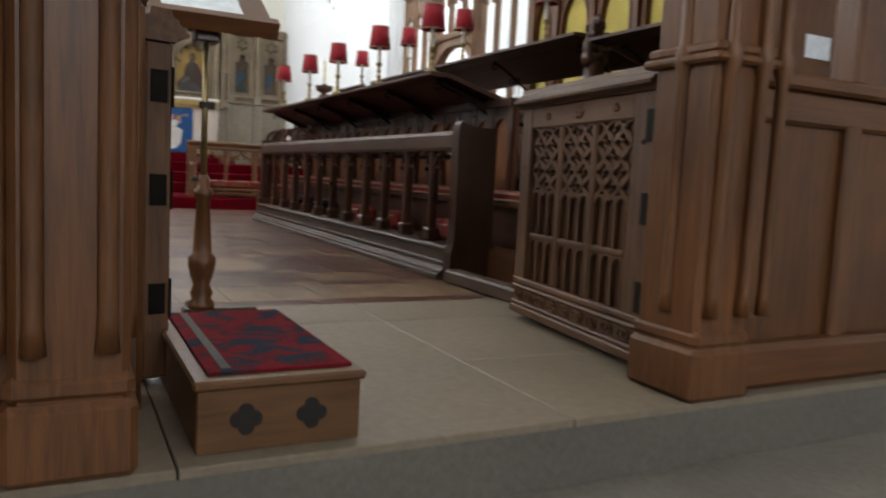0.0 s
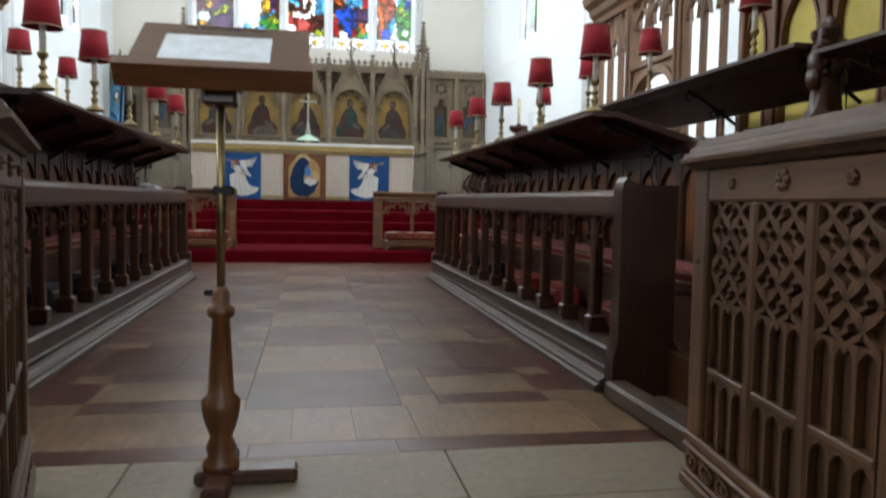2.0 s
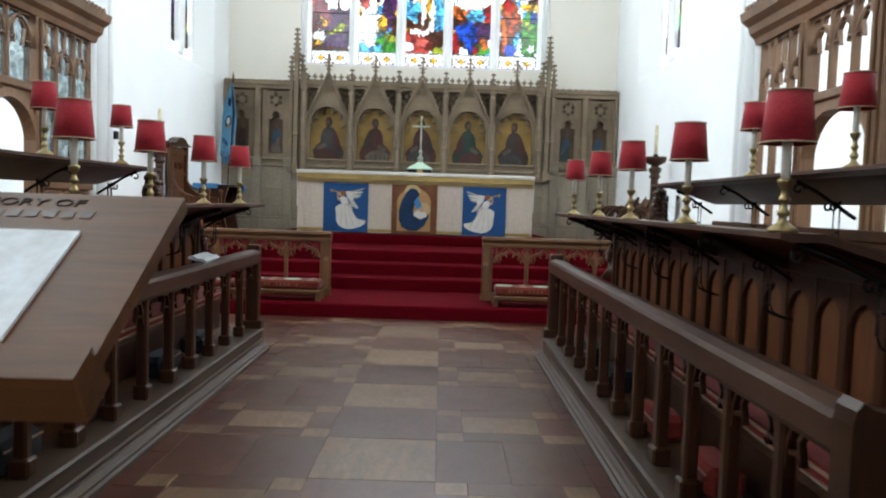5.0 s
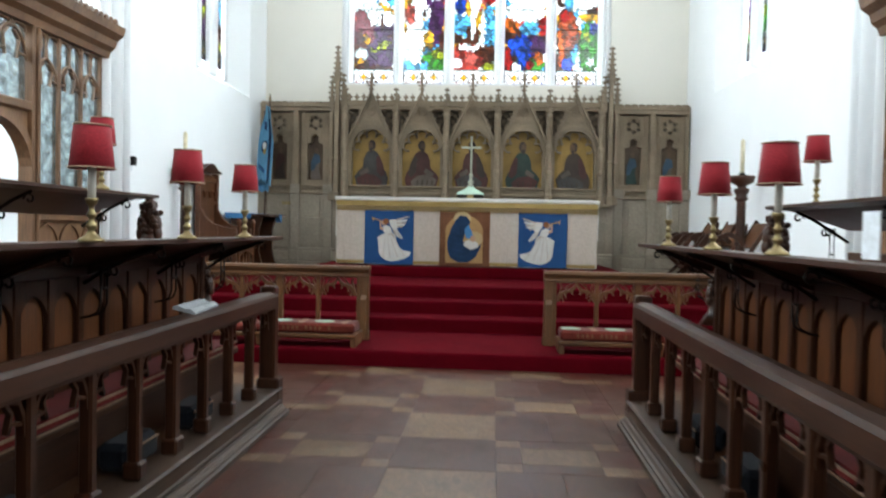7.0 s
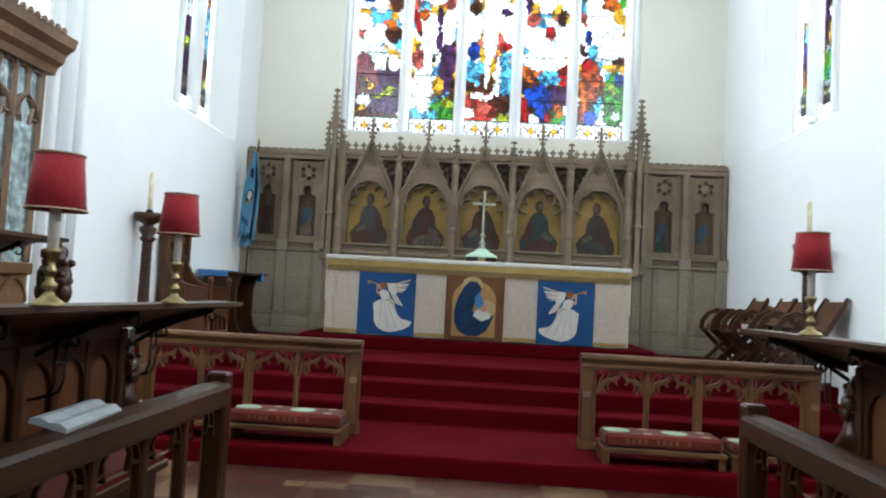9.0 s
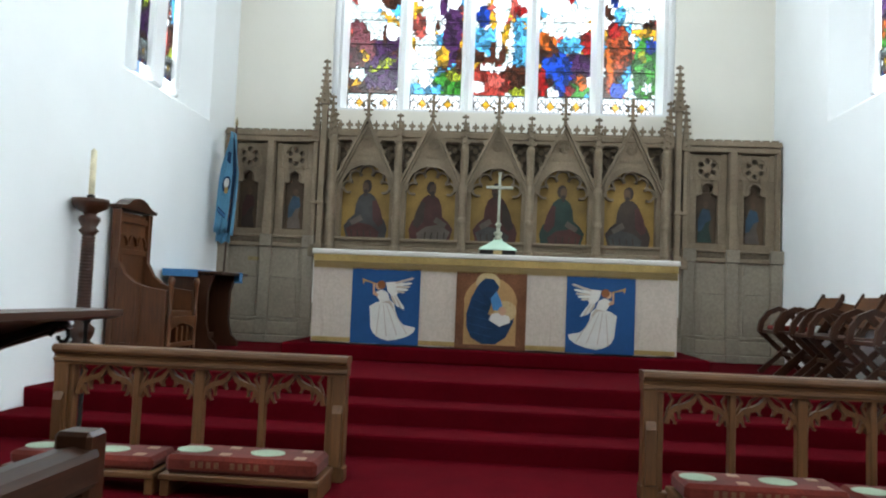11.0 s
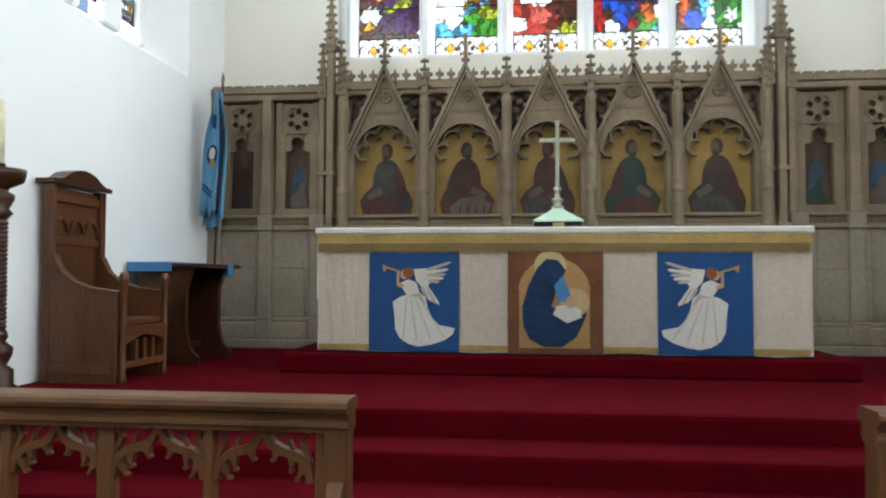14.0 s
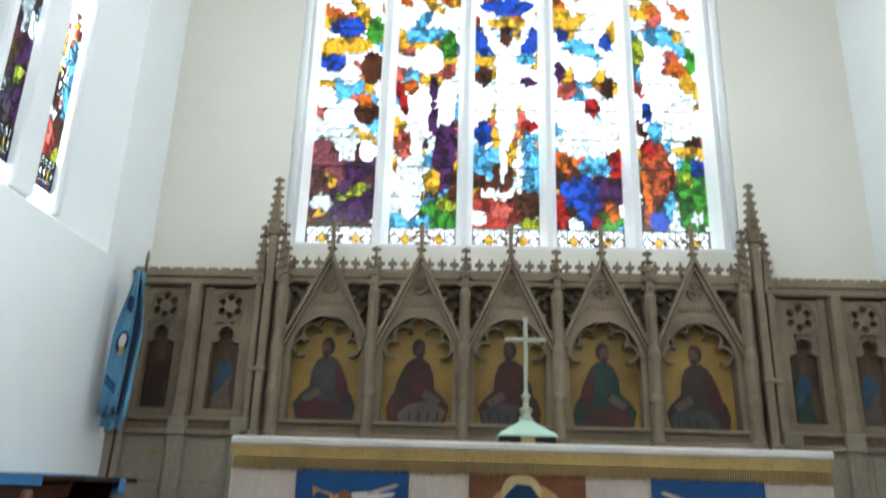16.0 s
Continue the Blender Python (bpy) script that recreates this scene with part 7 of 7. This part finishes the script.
part("thumbscrew", B((-0.045, 0.02, -0.008, 0.008, 0.525, 0.54), bev=0.004), IRON, lect)
part("block", B((-0.045, 0.045, -0.045, 0.045, 1.04, 1.09), (-0.06, 0.06, -0.05, 0.07, 1.085, 1.11), bev=0.008), DARK, lect)
SL = radians(32)
P = lambda u, v: (-0.06 + u * math.cos(SL) - v * math.sin(SL), 1.105 + u * math.sin(SL) + v * math.cos(SL))
part("desk_board", prism(bmesh.new(), [P(0, 0), P(0.33, 0), P(0.33, 0.022), P(0, 0.022)], "x", -0.235, 0.235), OAK_X, lect)
part("book_ledge", prism(bmesh.new(), [P(-0.045, -0.012), P(0.012, -0.012), P(0.012, 0.0), P(0.0, 0.022), P(0.0, 0.05), P(-0.045, 0.05)], "x", -0.25, 0.245), OAK_X, lect)
# carved words along the top of the desk, and a second line too faint to read
curve = bpy.data.curves.new("lettering", "FONT")
curve.body, curve.size, curve.extrude, curve.align_x = "IN MEMORY OF", 0.024, 0.0006, "CENTER"
words = new("lettering", curve)
words.parent = lect
words.data.materials.append(BLACK)
words.matrix_basis = pose(-0.005, P(0.298, 0.0228)[0], P(0.298, 0.0228)[1], 32)
words.scale = (1.35, 1.0, 1.0)
bm = bmesh.new()
for k in range(13):
    if k % 7 != 5:
        prism(bm, [P(0.270, 0.0225), P(0.286, 0.0225), P(0.286, 0.0235), P(0.270, 0.0235)], "x", -0.15 + k * 0.024, -0.136 + k * 0.024)
part("carved_inscription", bm, DARK, lect, "carved inscription too faint to read")["kind"] = "stuff"
sheet = thing("paper_sheets", "white printed sheets lying on the lectern desk", "paper", (0.70, 3.56, 0.0))
part("sheet", prism(bmesh.new(), [P(0.02, 0.0225), P(0.235, 0.0225), P(0.235, 0.027), P(0.02, 0.027)], "x", -0.16, 0.13), PAPER, sheet)

step = thing("footstool_step", "low oak step box with pierced quatrefoils and a red rug top", "step box", (0.637, 2.13, 0.0))
part("side", B((-0.175, -0.155, 0.02, 0.68, 0.0, 0.135), bev=0.003), HONEY, step)
part("side", B((0.155, 0.175, 0.02, 0.68, 0.0, 0.135), bev=0.003), HONEY, step)
part("front", B((-0.175, 0.175, 0.0, 0.02, 0.0, 0.135), bev=0.003), HONEY_X, step)
part("back", B((-0.175, 0.175, 0.68, 0.70, 0.0, 0.135)), HONEY_X, step)
part("top", B((-0.185, 0.185, -0.012, 0.71, 0.135, 0.156), bev=0.006), HONEY_X, step)
# flat black ovals on the solid front stand in for shaded holes
for x in (-0.075, 0.065):
    bm = bmesh.new()
    for a, b in ((0.017, 0), (-0.017, 0), (0, 0.017), (0, -0.017)):
        prism(bm, oval(x + a, 0.068 + b, 0.017, 0.017, 12), "y", -0.0025 - 0.0002 * (a != 0), 0.0)
    part("pierced_quatrefoil", bm, BLACK, step, "flat black quatrefoil standing in for the shade of a pierced opening")
part("rug", B((-0.15, 0.165, 0.03, 0.70, 0.1565, 0.164), bev=0.002), RUG, step, "red patterned rug strip")
part("rug_border", B((-0.118, -0.098, 0.05, 0.68, 0.1642, 0.1652)), RUG_GREY, step, "grey-green woven border")

# ---------- parclose screens and organ case ----------


PANE = glass("grey_screen_glass", (0.74, 0.82, 0.84), 0.95, 0.97)


def parclose(name, x, s, y0, y1, door, dz, label, glazed=False):
    """An oak screen across an aisle arch; s points out of the chancel."""
    p = thing(name, label, "screen", (x, 0, 0), kind="structure")
    part("sill", B((-0.08, 0.08, y0, y1, 0.0, 0.25), bev=0.015), SCREEN, p)
    part("dado", B((-0.02, 0.02, y0, door[0], 0.25, dz), (-0.02, 0.02, door[1], y1, 0.25, dz)), SCREEN, p)
    part("middle_rail", B((-0.07, 0.07, y0, door[0], dz, dz + 0.1), (-0.07, 0.07, door[1], y1, dz, dz + 0.1), bev=0.012), SCREEN, p)
    part("door_transom", B((-0.06, 0.06, door[0], door[1], 2.26, 2.34), bev=0.012), SCREEN, p)
    part("cornice", prism(bmesh.new(), [(-0.06, 3.0), (-0.08, 3.06), (-0.13, 3.10), (-0.15, 3.17), (-0.22, 3.22), (-0.24, 3.30), (0.24, 3.30), (0.22, 3.22), (0.15, 3.17), (0.13, 3.10), (0.08, 3.06), (0.06, 3.0)], "y", y0, y1 + 0.08), SCREEN, p)
    bm = bmesh.new()
    for k in range(int((y1 - y0) / 0.09)):
        yy = y0 + 0.09 * k
        prism(bm, [(yy, 3.30), (yy, 3.325), (yy + 0.012, 3.330), (yy + 0.025, 3.342), (yy + 0.038, 3.330), (yy + 0.05, 3.325), (yy + 0.05, 3.30)], "x", -s * 0.24 - 0.012, -s * 0.24 + 0.012)
    part("brattishing", bm, SCREEN, p)
    for y in door:
        part("post", B((-0.075, 0.075, y - 0.045, y + 0.045, 0.25, 3.0), bev=0.016), SCREEN, p)
        part("post_shaft", lathe(bmesh.new(), [(0.026, 0.25), (0.020, 0.32), (0.020, 2.78), (0.034, 2.84), (0.034, 2.88), (0.022, 2.98)], -s * 0.085, y, 8), SCREEN, p, "", True)
    for a0, b0, z0 in ((y0, door[0] - 0.045, dz + 0.1), (door[0] + 0.045, door[1] - 0.045, 2.34), (door[1] + 0.045, y1, dz + 0.1)):
        m = max(2, round((b0 - a0) / 0.34))
        bay = (b0 - a0) / m
        for k in range(m + 1):
            main = k % 3 == 0 or k == m
            if 0 < k < m or z0 < 2:
                y, d = a0 + bay * k, 0.026 if main else 0.015
                part("mullion", B((-0.040, 0.040, max(y - d, a0), min(y + d, b0), z0, 3.0), bev=0.012), SCREEN, p)
        for k in range(m):
            c, h = a0 + bay * (k + 0.5), bay / 2 - 0.016
            zs = 2.55 if z0 < 2 else 2.70
            bm = stroke(bmesh.new(), pointed(c, h, zs, h * 1.35, 6), 0.018, "x", -0.022, 0.022)
            for q in (-1, 1):
                stroke(bm, [(c + q * h * 0.95, zs + 0.03), (c + q * h * 0.45, zs + 0.035), (c + q * h * 0.40, zs - 0.015)], 0.016, "x", -0.020, 0.020)
                stroke(bm, [(c + q * h * 0.40, zs - 0.015), (c + q * h * 0.55, zs + h * 0.75), (c + q * h * 0.20, zs + h * 1.1)], 0.014, "x", -0.020, 0.020)
                stroke(bm, pointed(c + q * h * 0.5, h * 0.46, 2.93, 0.05, 4), 0.014, "x", -0.022, 0.022)
            box(bm, -0.022, 0.022, c - 0.010, c + 0.010, zs + h * 1.33, 3.0)
            part("tracery_head", bm, SCREEN, p)
            if glazed:
                ob = part("pane", B((-0.004, 0.004, c - h, c + h, z0, 2.999)), PANE, p, "clear pale grey window glass")
                ob.visible_shadow = False
            if z0 < 2:
                part("dado_arch", stroke(bmesh.new(), pointed(c, h, dz - 0.22, h * 1.2, 6), 0.022, "x", -s * 0.04, -s * 0.021), SCREEN, p)
    c, h = (door[0] + door[1]) / 2, (door[1] - door[0]) / 2
    part("door_arch", stroke(bmesh.new(), [(door[0], 0.0), *pointed(c, h, 1.72, 0.48, 10), (door[1], 0.0)], 0.08, "x", -0.06, 0.06), SCREEN, p)
    arch = pointed(c, h, 1.72, 0.48, 10)
    part("door_spandrel", band(bmesh.new(), [(c - h, 2.26)] + [(u, 2.26) for u, v in arch[1:-1]] + [(c + h, 2.26)], arch, "x", -0.02, 0.02), SCREEN, p)


parclose("parclose_screen_north", XL + 0.08, -1, 5.2, 11.30, (9.22, 10.16), 1.32, "pale oak traceried parclose screen with an arched doorway", True)
parclose("parclose_screen_south", XR - 0.06, 1, 6.15, 10.32, (8.24, 9.35), 0.88, "pale oak traceried parclose screen before the bright aisle")

organ = thing("organ_case", "brown oak organ case with yellow cloth behind pointed arches", "organ", (3.72, 0, 0))
yo0, yo1 = 3.15, 6.02
part("end_panel", B((0.0, 0.80, yo1 - 0.05, yo1, 0.0, 2.6), bev=0.01), DARK, organ)
part("end_panel", B((-0.9, 0.80, yo0 - 0.05, yo0, 0.0, 2.6), bev=0.01), OAK, organ)
part("lower_panel", B((0.0, 0.05, yo0, yo1 - 0.05, 0.0, 1.30)), OAK, organ)
cs = [3.485, 3.965, 4.44, 4.92, 5.395, 5.83]
part("yellow_cloth", B((0.035, 0.05, yo0, yo1 - 0.05, 1.30, 2.25)), GRILLE, organ, "yellow patterned grille cloth")
for k, c in enumerate(cs):
    h = 0.155 if k < 5 else 0.10
    arch = pointed(c, h, 1.80, 0.26, 8)
    lo = (cs[k - 1] + c) / 2 if k else yo0
    hi = (cs[k + 1] + c) / 2 if k < 5 else yo1 - 0.05
    out = [(lo, 1.30), (lo, 1.80)] + [(lo + (hi - lo) * i / (len(arch) - 3), 2.25) for i in range(len(arch) - 2)] + [(hi, 1.80), (hi, 1.30)]
    inn = [(c - h, 1.30)] + arch + [(c + h, 1.30)]
    part("arched_panel", band(bmesh.new(), out, inn, "x", 0.0, 0.034), PANEL, organ)
    part("arch_moulding", stroke(bmesh.new(), [(c - h - 0.012, 1.30), *pointed(c, h + 0.012, 1.80, 0.275, 8), (c + h + 0.012, 1.30)], 0.02, "x", -0.012, 0.0), OAK, organ)
for y in [yo0 + 0.02] + [(a + b) / 2 for a, b in zip(cs, cs[1:])] + [yo1 - 0.07]:
    part("post", B((-0.035, 0.0, y - 0.03, y + 0.03, 0.0, 2.25), bev=0.008), OAK, organ)
part("canopy", prism(bmesh.new(), [(0.0, 2.25), (-0.10, 2.28), (-0.35, 2.50), (-0.50, 2.56), (-0.52, 2.68), (0.80, 2.68), (0.80, 2.25)], "y", yo0 - 0.02, yo1 + 0.10), DARK_Y, organ, "dark overhanging coved canopy")
for y in (3.6, 4.4, 5.2, 5.95):
    part("canopy_rib", stroke(bmesh.new(), [(-0.02, 2.22), (-0.12, 2.26), (-0.36, 2.48), (-0.50, 2.53)], 0.04, "y", y - 0.03, y + 0.03), DARK, organ)
notice = thing("paper_notice", "white paper notice fixed to the oak panel", "notice", (3.49, yo0 - 0.052, 1.30))
part("sheet", B((-0.09, 0.09, -0.003, 0.0, -0.05, 0.06)), PAPER, notice)

# ---------- paving ----------


def tile_mat(name, base, streak, rough):
    m, nt, b = shader(name, rough, 0, 0.33)
    oi = nt.nodes.new("ShaderNodeObjectInfo")
    v = coords(nt, (9, 3.2, 1), "Object")
    va = nt.nodes.new("ShaderNodeVectorMath")
    nt.links.new(v, va.inputs[0])
    nt.links.new(oi.outputs["Random"], va.inputs[1])
    st, big = noise_tex(nt, va.outputs[0], 2.2, 5, 0.65, 1.2), noise_tex(nt, coords(nt), 2.6, 4)
    c = ramp(nt, st, (0.3, shade_of(base, 1 - streak)), (0.7, shade_of(base, 1 + streak)))
    c = blend(nt, 1.0, c, ramp(nt, big, (0.3, (0.75, 0.74, 0.74)), (0.7, (1.12, 1.1, 1.08))), "MULTIPLY")
    hsv = nt.nodes.new("ShaderNodeHueSaturation")
    nt.links.new(c, hsv.inputs["Color"])
    nt.links.new(random_shift(nt, 0.16), hsv.inputs["Value"])
    nt.links.new(hsv.outputs[0], b.inputs["Base Color"])
    rough_from(nt, b, big, rough - 0.12, rough + 0.12)
    bump(nt, b, big, 0.04, 0.002)
    return m


TILES = {"dark": tile_mat("mauve_brown_marble_tile", (0.068, 0.0255, 0.0165), 0.28, 0.32), "light": tile_mat("veined_buff_tile", (0.150, 0.090, 0.051), 0.32, 0.34), "red": tile_mat("dull_red_tile", (0.070, 0.0205, 0.0138), 0.25, 0.32)}
paving = thing("pavement", "worn patterned chancel paving of mauve and buff marble tiles", "paving", (0, 0, 0), kind="structure")
cache = {}
rng = random.Random(11)
for x0, x1, y0, y1, kind in tile_field():
    key = (round(x1 - x0, 3), round(y1 - y0, 3), kind)
    if key not in cache:
        w, d = key[0] / 2 - 0.0006, key[1] / 2 - 0.0006
        cache[key] = mesh_of("tile", B((-w, w, -d, d, -0.02, 0.0), bev=0.001), TILES[kind])
    ob = new("tile", cache[key])
    ob.parent = paving
    ob.matrix_basis = pose((x0 + x1) / 2, (y0 + y1) / 2, rng.uniform(-0.0015, 0.0), rng.uniform(-0.12, 0.12), rng.uniform(-0.12, 0.12))
for x0, x1, y0, y1 in ((-2.8, -0.5, 2.07, TILE_Y0), (-0.5, 0.42, 2.07, 3.36), (-0.5, 0.42, 3.36, TILE_Y0), (0.42, 1.369, 2.07, 3.36), (0.42, 1.369, 3.36, TILE_Y0), (1.369, 2.5, 2.07, 2.68), (1.369, 2.5, 2.68, 3.34), (1.369, 2.5, 3.34, TILE_Y0), (2.5, 4.5, 2.07, TILE_Y0)):
    ob = new("slab", mesh_of("slab", B((x0 + 0.002, x1 - 0.002, y0 + 0.002, y1 - 0.002, -0.05, 0.0), bev=0.003), SLAB))
    ob.parent = paving
